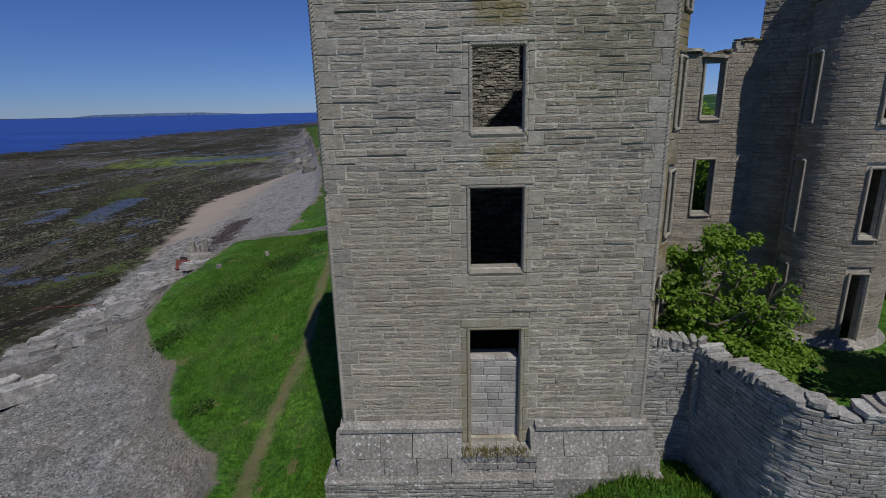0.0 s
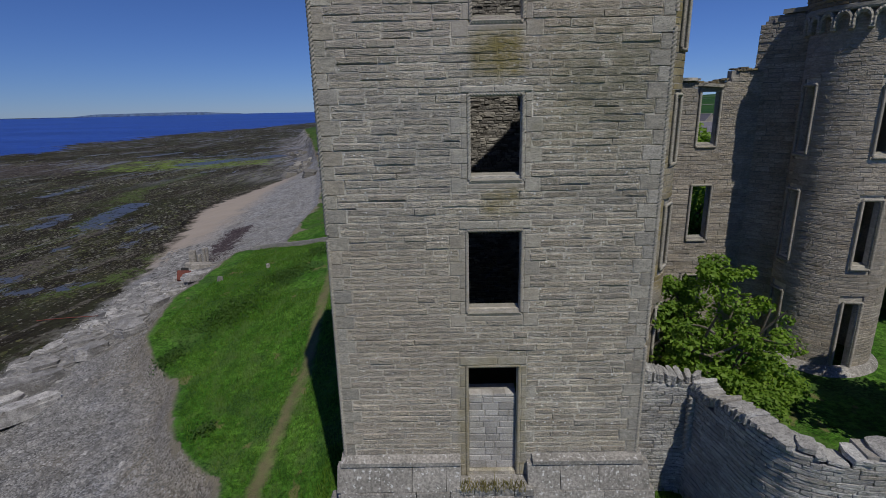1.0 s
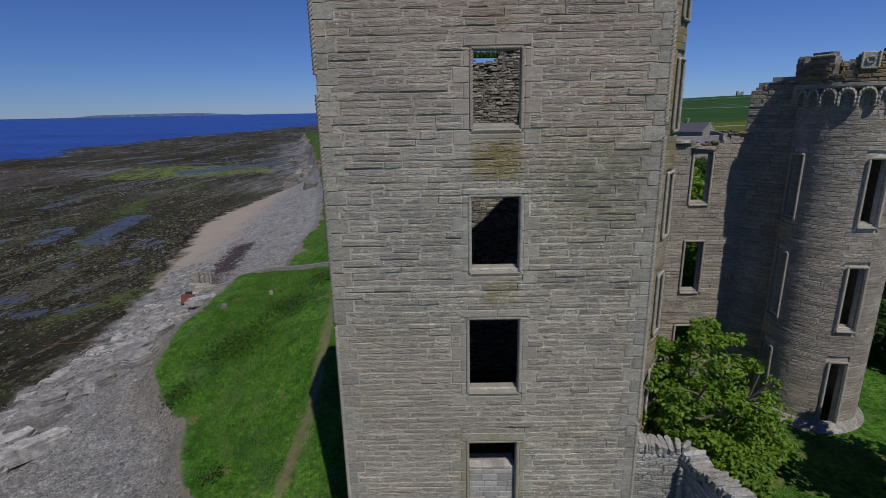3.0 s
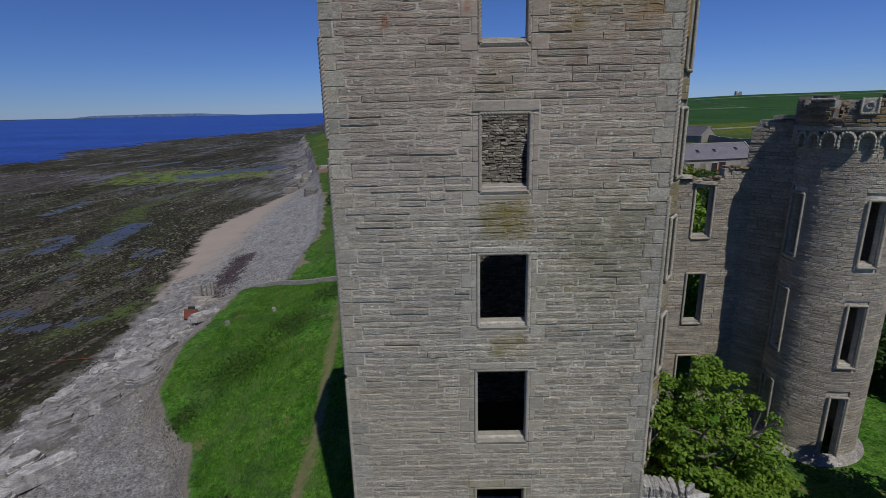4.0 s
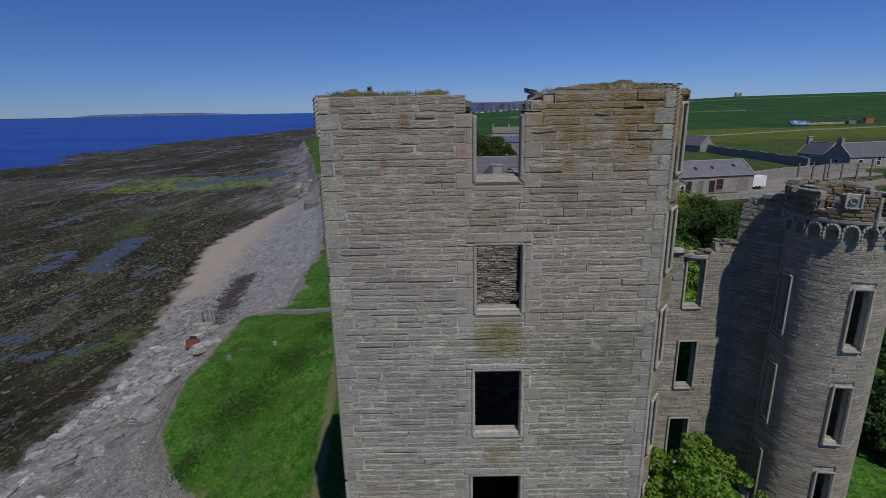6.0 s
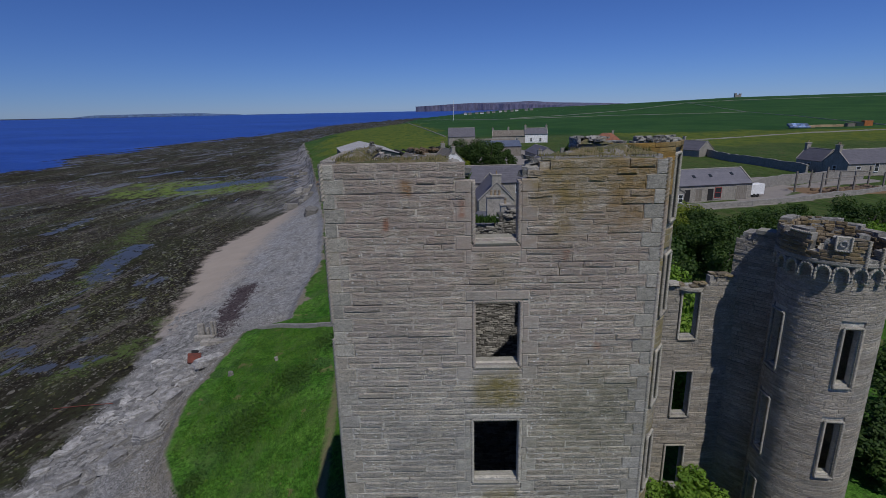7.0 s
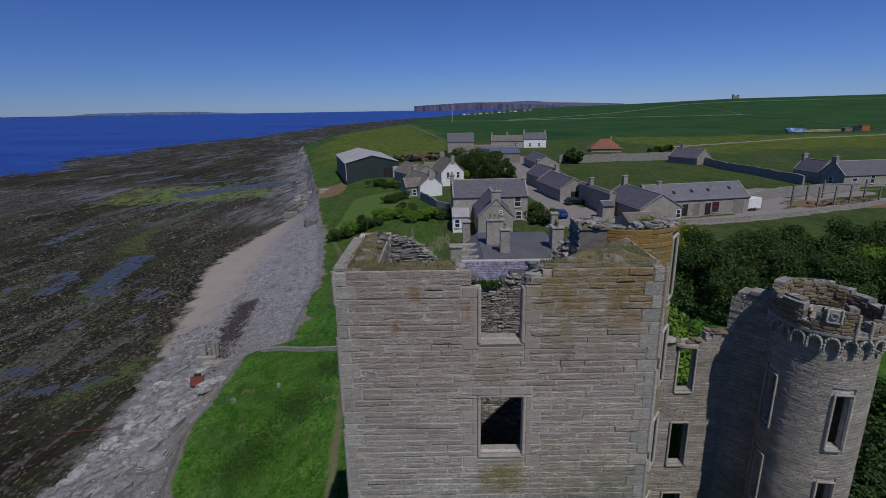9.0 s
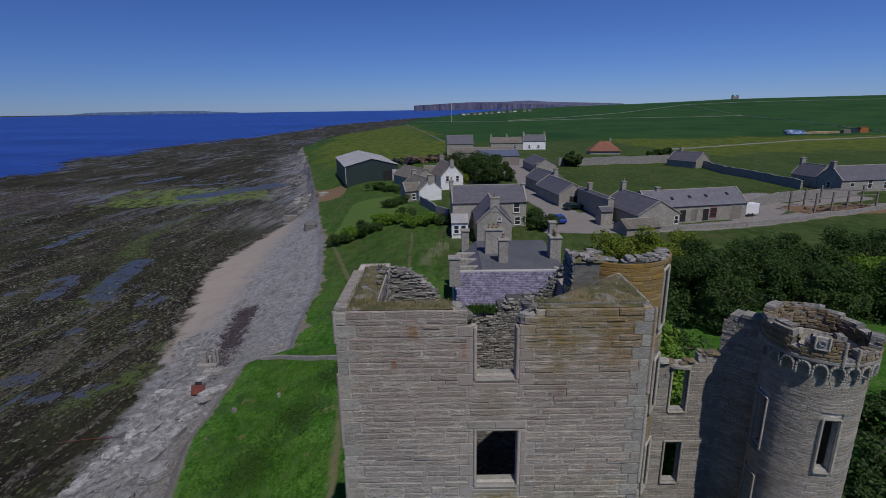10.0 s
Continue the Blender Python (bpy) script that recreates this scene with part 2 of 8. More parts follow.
M_PAINT = surface("white_paint", (0.78, 0.78, 0.76), (0.7, 0.7, 0.69), 4.0, 30.0, rough=0.5, relief=0.002, vary=0)
M_REDPAINT = surface("red_paint", (0.3, 0.03, 0.025), (0.22, 0.03, 0.025), 4.0, 30.0, rough=0.5, relief=0.002, vary=0)
M_TIMBER = surface("grey_weathered_timber", (0.16, 0.14, 0.11), (0.22, 0.2, 0.17), 3.0, 30.0, (1, 1, 0.2), relief=0.01, vary=0.2)
M_RUSTMETAL = surface("rusted_red_metal", (0.16, 0.035, 0.02), (0.1, 0.03, 0.02), 2.0, 20.0, rough=0.8, relief=0.01, vary=0)
M_SOIL = surface("bare_soil", (0.17, 0.11, 0.065), (0.1, 0.075, 0.05), 1.0, 8.0, relief=0.1, vary=0)
M_BARK = surface("grey_bark", (0.1, 0.085, 0.065), (0.15, 0.13, 0.1), 3.0, 25.0, (1, 1, 0.4), relief=0.02, vary=0.1)
M_CONCRETE = surface("pale_concrete", (0.36, 0.35, 0.32), (0.43, 0.42, 0.39), 1.0, 20.0, relief=0.01, vary=0.08)
M_SLAB = surface("pale_shore_rock", (0.2, 0.194, 0.182), (0.37, 0.36, 0.342), 1.6, 16.0, (1, 1, 1.2), relief=0.08, vary=0.35, spots=(3.5, 0.58, 0.68, (0.15, 0.14, 0.12)))
M_COBBLE = surface("shingle_cobbles", (0.12, 0.118, 0.112), (0.25, 0.245, 0.235), 1.0, 20.0, relief=0.01, vary=0.5)
M_PARAPET = surface("parapet_stone", (0.195, 0.14, 0.06), (0.19, 0.155, 0.115), 0.9, 20.0, (1, 1, 2), relief=0.02, vary=0.3)
M_YSTONE = surface("yellow_lichened_stone", (0.17, 0.13, 0.055), (0.165, 0.14, 0.105), 1.2, 20.0, (1, 1, 2), relief=0.02, vary=0.35)
M_TIDAL = surface("weedy_tidal_stone", (0.05, 0.051, 0.034), (0.142, 0.138, 0.112), 0.25, 9.0, relief=0.02, vary=0.7, spots=(0.5, 0.5, 0.58, (0.085, 0.095, 0.03)))
M_TYRE = surface("black_rubber", (0.015, 0.015, 0.015), (0.025, 0.025, 0.025), 8.0, 40.0, rough=0.8, relief=0.002, vary=0)
M_CLIFF = surface("hazy_red_cliff", (0.105, 0.1, 0.15), (0.07, 0.078, 0.135), 0.012, 0.05, (1, 1, 0.3), relief=0, vary=0.0)
M_FARHILL = surface("hazy_far_land", (0.075, 0.125, 0.23), (0.085, 0.135, 0.24), 0.005, 0.05, relief=0, vary=0)
M_BLUEWRAP = surface("blue_bale_wrap", (0.08, 0.16, 0.36), (0.28, 0.34, 0.46), 0.6, 4.0, rough=0.4, relief=0, vary=0.6)
M_STRAW = surface("straw_bale", (0.38, 0.27, 0.15), (0.3, 0.22, 0.13), 0.6, 5.0, relief=0.02, vary=0.2)


def leaf_mat(name, c1, c2):
    m, nt, b = shader(name)
    r = nt.nodes.new("ShaderNodeNewGeometry").outputs["Random Per Island"]
    col = mix(nt, r, c1, c2)
    col = mix(nt, calc(nt, 'MULTIPLY', step(nt, noise_of(nt, 0.5), 0.4, 0.65), 0.5), col, mix(nt, 1.0, col, (1.5, 1.35, 0.9), 'MULTIPLY'))
    nt.links.new(col, b.inputs["Base Color"])
    b.inputs["Roughness"].default_value = 0.65
    b.inputs["Specular IOR Level"].default_value = 0.3
    tr = nt.nodes.new("ShaderNodeBsdfTranslucent")
    nt.links.new(mix(nt, 1.0, col, (1.2, 1.5, 0.5), 'MULTIPLY'), tr.inputs[0])
    ms = nt.nodes.new("ShaderNodeMixShader")
    ms.inputs[0].default_value = 0.3
    nt.links.new(b.outputs[0], ms.inputs[1])
    nt.links.new(tr.outputs[0], ms.inputs[2])
    nt.links.new(ms.outputs[0], nt.nodes["Material Output"].inputs[0])
    return m


M_LEAF = leaf_mat("sycamore_leaf", (0.075, 0.155, 0.014), (0.16, 0.26, 0.032))
M_DLEAF = leaf_mat("dark_leaf", (0.022, 0.052, 0.01), (0.056, 0.094, 0.02))
M_YLEAF = leaf_mat("yellow_green_leaf", (0.1, 0.14, 0.012), (0.16, 0.19, 0.02))
M_BLADE = leaf_mat("grass_blade", (0.05, 0.125, 0.011), (0.1, 0.18, 0.022))
M_PALEBLADE = leaf_mat("pale_grass_blade", (0.2, 0.24, 0.12), (0.33, 0.34, 0.22))
M_DRYBLADE = leaf_mat("dry_grass_blade", (0.26, 0.21, 0.1), (0.13, 0.13, 0.045))
M_IVY = leaf_mat("shadow_ivy", (0.03, 0.075, 0.012), (0.06, 0.12, 0.02))


def glass_mat():
    m, nt, b = shader("window_glass")
    b.inputs["Base Color"].default_value = (0.03, 0.035, 0.04, 1)
    b.inputs["Roughness"].default_value = 0.06
    b.inputs["Specular IOR Level"].default_value = 0.6
    return m


M_GLASS = glass_mat()


def car_mat(name, c):
    m, nt, b = shader(name)
    nt.links.new(mix(nt, noise_of(nt, 3.0), c, tuple(v * 1.25 for v in c)), b.inputs["Base Color"])
    b.inputs["Roughness"].default_value = 0.25
    b.inputs["Metallic"].default_value = 0.2
    b.inputs["Coat Weight"].default_value = 0.6
    return m


M_BLUECAR = car_mat("blue_car_paint", (0.01, 0.04, 0.22))
M_GREENCAR = car_mat("dark_green_car_paint", (0.006, 0.018, 0.016))


def sea_mat():
    m, nt, b = shader("sea_water")
    wind = step(nt, noise_of(nt, 0.006, (0.25, 1.0, 1), 8.0, 0.7), 0.36, 0.64)
    chop = step(nt, noise_of(nt, 0.06, (0.5, 1.0, 1), 8.0, 0.8, 5.0), 0.36, 0.62)
    col = mix(nt, wind, (0.009, 0.033, 0.22), (0.017, 0.055, 0.31))
    col = mix(nt, chop, mix(nt, 1.0, col, (0.7, 0.74, 0.8), 'MULTIPLY'), mix(nt, 1.0, col, (1.5, 1.4, 1.25), 'MULTIPLY'))
    nt.links.new(col, b.inputs["Base Color"])
    b.inputs["Roughness"].default_value = 0.35
    b.inputs["Specular IOR Level"].default_value = 0.25
    bump(nt, b, noise_of(nt, 0.25, (0.6, 1.6, 1), 6.0, 0.65), 0.6, 0.8)
    return m


M_SEA = sea_mat()


def ground_mat():
    m, nt, b = shader("ground_cover")

    def field(name):
        a = nt.nodes.new("ShaderNodeAttribute")
        a.attribute_name = name
        return a.outputs["Fac"]
    # shingle
    peb = nt.nodes.new("ShaderNodeTexVoronoi")
    peb.inputs["Scale"].default_value = 13.0
    geo = nt.nodes.new("ShaderNodeNewGeometry")
    nt.links.new(geo.outputs["Position"], peb.inputs["Vector"])
    sepc = nt.nodes.new("ShaderNodeSeparateColor")
    nt.links.new(peb.outputs["Color"], sepc.inputs[0])
    col = mix(nt, sepc.outputs[0], (0.07, 0.07, 0.068), (0.36, 0.355, 0.34))
    col = mix(nt, calc(nt, 'MULTIPLY', step(nt, noise_of(nt, 0.35), 0.4, 0.7), 0.55), col, (0.19, 0.17, 0.13))
    col = mix(nt, calc(nt, 'MULTIPLY', step(nt, noise_of(nt, 0.16, (1, 0.4, 1), 5.0, 0.7, 44.0), 0.45, 0.6), 0.5), col, mix(nt, sepc.outputs[0], (0.13, 0.137, 0.15), (0.34, 0.345, 0.36)))
    far_y = nt.nodes.new("ShaderNodeSeparateXYZ")
    nt.links.new(geo.outputs["Position"], far_y.inputs[0])
    col = mix(nt, calc(nt, 'MULTIPLY', step(nt, far_y.outputs[1], 45.0, 70.0), 0.45), col, mix(nt, step(nt, noise_of(nt, 2.2, (1.0, 0.9, 1), 6.0, 0.85, 83.0), 0.42, 0.58), (0.17, 0.17, 0.17), (0.4, 0.395, 0.385)))
    ledge = calc(nt, 'MULTIPLY', step(nt, noise_of(nt, 0.22, (1.2, 0.8, 1), 6.0, 0.75, 51.0), 0.47, 0.56), step(nt, far_y.outputs[1], 105.0, 170.0))
    col = mix(nt, calc(nt, 'MULTIPLY', ledge, 0.75), col, (0.085, 0.08, 0.075))
    col = mix(nt, calc(nt, 'MULTIPLY', step(nt, noise_of(nt, 0.5, (1, 0.5, 1), 6.0, 0.75, 53.0), 0.52, 0.68), 0.55), col, (0.095, 0.09, 0.085))
    blot = noise_of(nt, 1.3, (1, 0.8, 1), 6.0, 0.85, 57.0)
    col = mix(nt, step(nt, blot, 0.36, 0.64), mix(nt, 1.0, col, (0.72, 0.72, 0.72), 'MULTIPLY'), mix(nt, 1.0, col, (1.2, 1.2, 1.2), 'MULTIPLY'))
    warm = step(nt, calc(nt, 'ADD', field("turf"), calc(nt, 'MULTIPLY_ADD', noise_of(nt, 0.5, (1, 1, 1), 5.0, 0.7, 131.0), 5.0, -2.5)), -4.5, -0.3)
    col = mix(nt, calc(nt, 'MULTIPLY', warm, calc(nt, 'MULTIPLY', step(nt, far_y.outputs[1], 60.0, 45.0), 0.6)), col, mix(nt, sepc.outputs[0], (0.11, 0.095, 0.066), (0.3, 0.265, 0.2)))
    # dark weed heap on the shingle
    bits_s = noise_of(nt, 3.0, (1, 1, 1), 4.0, 0.8, 121.0)
    col = mix(nt, step(nt, calc(nt, 'ADD', field("wrack"), calc(nt, 'MULTIPLY_ADD', noise_of(nt, 1.1, (1, 0.8, 1), 6.0, 0.85), 9.5, -4.9)), -0.1, 0.25), col, mix(nt, step(nt, bits_s, 0.4, 0.6), (0.028, 0.02, 0.022), (0.1, 0.08, 0.08)))
    # sand
    sand = mix(nt, noise_of(nt, 0.4), (0.3, 0.255, 0.21), (0.38, 0.33, 0.275))
    col = mix(nt, step(nt, calc(nt, 'ADD', field("sand"), calc(nt, 'MULTIPLY_ADD', noise_of(nt, 0.35, (1, 0.6, 1), 6.0, 0.75, 3.0), 9.0, -4.5)), -3.0, 3.0), col, sand)
    # tidal rock: strata, weed, pools
    patch = noise_of(nt, 0.09, (1.0, 0.5, 1), 6.0, 0.7, 4.0)
    bits = noise_of(nt, 1.6, (1, 1, 1), 5.0, 0.75, 8.0)
    fleck = noise_of(nt, 1.1, (1.0, 0.95, 1), 4.0, 0.8, 12.0)
    rock = mix(nt, step(nt, patch, 0.4, 0.6), (0.0165, 0.0137, 0.009), (0.029, 0.0265, 0.0155))
    rock = mix(nt, calc(nt, 'MULTIPLY', step(nt, bits, 0.42, 0.6), 0.5), rock, (0.04, 0.037, 0.025))
    crack = noise_of(nt, 0.12, (1.0, 0.12, 1), 5.0, 0.6, 71.0)
    rock = mix(nt, calc(nt, 'MULTIPLY', step(nt, calc(nt, 'ABSOLUTE', calc(nt, 'SUBTRACT', crack, 0.5)), 0.012, 0.004), 0.8), rock, (0.008, 0.006, 0.005))

    def strata(scale, along, seed, detail=5.0):
        mp = nt.nodes.new("ShaderNodeMapping")
        mp.vector_type = 'TEXTURE'
        mp.inputs["Location"].default_value = (seed, seed * 2, 0)
        mp.inputs["Rotation"].default_value = (0, 0, -0.1)
        mp.inputs["Scale"].default_value = (1, along, 1)
        nt.links.new(geo.outputs["Position"], mp.inputs["Vector"])
        n = node(nt, "TexNoise", Scale=scale, Detail=detail, Roughness=0.62)
        nt.links.new(mp.outputs[0], n.inputs["Vector"])
        return n.outputs["Fac"]
    rock = mix(nt, calc(nt, 'MULTIPLY', step(nt, strata(0.16, 9.0, 3.0), 0.48, 0.58), 0.65), rock, (0.0145, 0.0115, 0.0085))
    rock = mix(nt, calc(nt, 'MULTIPLY', calc(nt, 'MULTIPLY', step(nt, strata(0.34, 8.0, 9.0, 7.0), 0.555, 0.6), step(nt, bits, 0.4, 0.55)), 0.75), rock, (0.14, 0.124, 0.11))
    rock = mix(nt, calc(nt, 'MULTIPLY', calc(nt, 'MULTIPLY', step(nt, strata(0.2, 6.0, 15.0, 7.0), 0.56, 0.62), step(nt, bits, 0.42, 0.58)), 0.7), rock, (0.055, 0.075, 0.022))

    def plates(scale, along, seed, share, size, zone_f):
        """Scattered crisp flecks, each its own size: a mask and a random tone."""
        mp = nt.nodes.new("ShaderNodeMapping")
        mp.inputs["Location"].default_value = (seed, seed * 1.3, 0)
        mp.inputs["Scale"].default_value = (1.0, 1.0 / along, 0.0)
        mp.inputs["Rotation"].default_value = (0, 0, -0.2)
        nt.links.new(geo.outputs["Position"], mp.inputs["Vector"])
        v = nt.nodes.new("ShaderNodeTexVoronoi")
        v.inputs["Scale"].default_value = scale
        nt.links.new(mp.outputs[0], v.inputs["Vector"])
        sp = nt.nodes.new("ShaderNodeSeparateColor")
        nt.links.new(v.outputs["Color"], sp.inputs[0])
        rad = calc(nt, 'MULTIPLY_ADD', sp.outputs[1], size * 0.8, size * 0.4)
        wob = calc(nt, 'MULTIPLY_ADD', noise_of(nt, scale * 3.0, (1, 1, 1), 2.0, 0.6, seed), 0.5, -0.25)
        on = step(nt, calc(nt, 'SUBTRACT', rad, calc(nt, 'ADD', v.outputs["Distance"], wob)), 0.0, 0.05)
        keep = step(nt, calc(nt, 'ADD', sp.outputs[0], calc(nt, 'MULTIPLY', zone_f, share)), 1.0, 1.01)
        return calc(nt, 'MULTIPLY', on, keep), sp.outputs[2]
    zone2 = step(nt, noise_of(nt, 0.06, (1.0, 0.5, 1), 5.0, 0.7, 91.0), 0.36, 0.66)
    zone3 = step(nt, noise_of(nt, 0.09, (1.0, 0.4, 1), 5.0, 0.7, 92.0), 0.36, 0.66)
    for sc, al, sd, sh, size, zf, ca, cb, amt in (
        (0.8, 1.8, 5.0, 0.2, 0.26, zone2, (0.1, 0.096, 0.08), (0.18, 0.172, 0.15), 0.8),
        (1.5, 1.7, 3.0, 0.5, 0.4, zone3, (0.045, 0.05, 0.017), (0.09, 0.09, 0.035), 0.8),
        (1.7, 1.6, 7.0, 0.5, 0.4, zone2, (0.075, 0.07, 0.054), (0.18, 0.17, 0.142), 0.85),
        (2.4, 1.5, 9.0, 0.5, 0.42, zone3, (0.06, 0.062, 0.024), (0.13, 0.125, 0.055), 0.85),
        (3.4, 1.4, 11.0, 0.6, 0.44, zone2, (0.068, 0.063, 0.05), (0.2, 0.187, 0.155), 0.85),
        (2.2, 1.4, 13.0, 0.5, 0.42, zone3, (0.012, 0.01, 0.006), (0.02, 0.016, 0.01), 0.8),
        (5.5, 1.3, 15.0, 0.6, 0.46, zone2, (0.07, 0.06, 0.045), (0.2, 0.185, 0.15), 0.8),
    ):
        on, tone = plates(sc, al, sd, sh, size, zf)
        rock = mix(nt, calc(nt, 'MULTIPLY', on, amt), rock, mix(nt, tone, ca, cb))
    grn = calc(nt, 'MULTIPLY', step(nt, patch, 0.46, 0.58), step(nt, bits, 0.4, 0.6))
    rock = mix(nt, calc(nt, 'MULTIPLY', grn, 0.45), rock, (0.038, 0.05, 0.018))
    gb = step(nt, calc(nt, 'ADD', field("green"), calc(nt, 'MULTIPLY_ADD', noise_of(nt, 0.14, (1, 1, 1), 6.0, 0.7, 6.0), 26.0, -13.0)), -1.0, 3.0)
    rock = mix(nt, calc(nt, 'MULTIPLY', gb, step(nt, noise_of(nt, 0.4, (1, 0.5, 1), 6.0, 0.75, 1.0), 0.42, 0.54)), rock, (0.125, 0.175, 0.04))
    rock = mix(nt, step(nt, calc(nt, 'ADD', field("redrock"), calc(nt, 'MULTIPLY_ADD', noise_of(nt, 0.12), 40.0, -20.0)), -4.0, 6.0), rock, mix(nt, step(nt, fleck, 0.4, 0.62), (0.022, 0.018, 0.015), (0.105, 0.092, 0.08)))
    ul = step(nt, calc(nt, 'ADD', field("ulva"), calc(nt, 'MULTIPLY_ADD', noise_of(nt, 0.2, (1, 0.6, 1), 6.0, 0.75, 77.0), 12.0, -6.0)), -1.0, 1.5)
    rock = mix(nt, calc(nt, 'MULTIPLY', ul, step(nt, noise_of(nt, 1.1, (1, 0.8, 1), 5.0, 0.8, 79.0), 0.46, 0.54)), rock, (0.075, 0.105, 0.03))
    band = calc(nt, 'MULTIPLY', step(nt, calc(nt, 'ADD', field("rock"), calc(nt, 'MULTIPLY_ADD', noise_of(nt, 0.08, (1, 0.4, 1), 5.0, 0.7, 95.0), 40.0, -20.0)), 22.0, 4.0), step(nt, far_y.outputs[1], 118.0, 150.0))
    rock = mix(nt, calc(nt, 'MULTIPLY', band, 0.85), rock, mix(nt, step(nt, strata(0.5, 7.0, 51.0, 7.0), 0.42, 0.6), (0.075, 0.072, 0.072), (0.25, 0.245, 0.25)))
    # sky reflected off wet ledges, painted into the colour as pale blue-grey streaks
    wet_sheen = calc(nt, 'MULTIPLY', step(nt, strata(0.3, 7.0, 33.0, 6.0), 0.54, 0.575), calc(nt, 'MULTIPLY', step(nt, far_y.outputs[1], 100.0, 200.0), step(nt, noise_of(nt, 0.03, (1, 1, 1), 4.0, 0.6, 109.0), 0.42, 0.58)))
    rock = mix(nt, calc(nt, 'MULTIPLY', wet_sheen, 0.7), rock, (0.15, 0.165, 0.2))
    surf = calc(nt, 'MULTIPLY', step(nt, calc(nt, 'ABSOLUTE', calc(nt, 'ADD', far_y.outputs[2], 9.02)), 0.05, 0.02), step(nt, noise_of(nt, 0.05, (1.0, 0.4, 1), 5.0, 0.7, 107.0), 0.6, 0.66))
    rock = mix(nt, surf, rock, (0.55, 0.57, 0.6))
    wall_n = calc(nt, 'MULTIPLY_ADD', noise_of(nt, 0.3, (1, 1, 1), 5.0, 0.65, 1.5), 8.0, -4.0)
    rmask = step(nt, calc(nt, 'ADD', field("rock"), wall_n), -0.8, 1.2)
    col = mix(nt, rmask, col, rock)
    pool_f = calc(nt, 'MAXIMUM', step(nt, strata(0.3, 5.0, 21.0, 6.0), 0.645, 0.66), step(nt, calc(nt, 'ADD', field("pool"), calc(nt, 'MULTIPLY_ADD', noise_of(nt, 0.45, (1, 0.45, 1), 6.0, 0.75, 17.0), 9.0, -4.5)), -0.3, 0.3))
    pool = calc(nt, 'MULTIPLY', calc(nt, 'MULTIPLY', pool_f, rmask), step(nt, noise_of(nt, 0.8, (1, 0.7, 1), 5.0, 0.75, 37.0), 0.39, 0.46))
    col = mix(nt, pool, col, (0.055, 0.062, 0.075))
    # grass and fields
    g1 = noise_of(nt, 0.22, (1, 1, 1), 6.0, 0.65, 3.0)
    g2 = noise_of(nt, 4.5, (1, 1, 1), 7.0, 0.85, 5.0)
    grass = mix(nt, step(nt, g1, 0.35, 0.65), (0.037, 0.116, 0.011), (0.066, 0.156, 0.02))
    grass = mix(nt, step(nt, g2, 0.38, 0.62), mix(nt, 1.0, grass, (0.4, 0.45, 0.4), 'MULTIPLY'), mix(nt, 1.0, grass, (1.7, 1.62, 1.6), 'MULTIPLY'))
    clump = noise_of(nt, 1.6, (1, 1, 1), 5.0, 0.8, 87.0)
    grass = mix(nt, step(nt, clump, 0.4, 0.6), mix(nt, 1.0, grass, (0.7, 0.75, 0.7), 'MULTIPLY'), mix(nt, 1.0, grass, (1.25, 1.2, 1.25), 'MULTIPLY'))
    far = mix(nt, step(nt, noise_of(nt, 0.02, (1, 1, 1), 6.0, 0.7, 2.0), 0.35, 0.65), (0.018, 0.056, 0.015), (0.036, 0.085, 0.022))
    weeds = calc(nt, 'MULTIPLY', step(nt, noise_of(nt, 0.3, (1, 1, 1), 4.0, 0.6, 61.0), 0.52, 0.62), 0.85)
    grass = mix(nt, weeds, grass, mix(nt, step(nt, noise_of(nt, 8.0, (1, 1, 1), 3.0, 0.7, 63.0), 0.42, 0.58), (0.018, 0.05, 0.012), (0.07, 0.145, 0.03)))
    grass = mix(nt, calc(nt, 'MULTIPLY', step(nt, noise_of(nt, 0.7, (1, 0.7, 1), 3.0, 0.6, 67.0), 0.65, 0.69), 0.7), grass, (0.19, 0.16, 0.075))
    grass = mix(nt, step(nt, field("olive"), 0.0, 1.0), grass, mix(nt, step(nt, noise_of(nt, 0.12, (1, 0.6, 1), 6.0, 0.7, 2.0), 0.35, 0.65), (0.034, 0.06, 0.013), (0.06, 0.085, 0.024)))
    mott = noise_of(nt, 0.9, (1.0, 0.5, 1), 6.0, 0.75, 31.0)
    grass = mix(nt, calc(nt, 'MULTIPLY', step(nt, mott, 0.47, 0.62), 0.6), grass, (0.08, 0.13, 0.034))
    grass = mix(nt, calc(nt, 'MULTIPLY', step(nt, mott, 0.5, 0.36), 0.55), grass, (0.019, 0.056, 0.008))
    coarse = noise_of(nt, 0.35, (1.0, 0.45, 1), 6.0, 0.8, 35.0)
    grass = mix(nt, calc(nt, 'MULTIPLY', step(nt, coarse, 0.5, 0.64), calc(nt, 'MULTIPLY', step(nt, field("olive"), 0.0, 0.6), 0.7)), grass, (0.088, 0.088, 0.038))
    grass = mix(nt, step(nt, field("far"), 0.0, 1.0), grass, far)
    grass = mix(nt, calc(nt, 'MULTIPLY', step(nt, calc(nt, 'ADD', field("yellow"), calc(nt, 'MULTIPLY_ADD', noise_of(nt, 0.03, (1, 0.5, 1), 6.0, 0.7), 90.0, -48.0)), -4.0, 8.0), 0.75), grass, mix(nt, step(nt, noise_of(nt, 0.25, (1, 0.4, 1), 6.0, 0.75), 0.38, 0.62), (0.05, 0.09, 0.014), (0.14, 0.15, 0.02)))
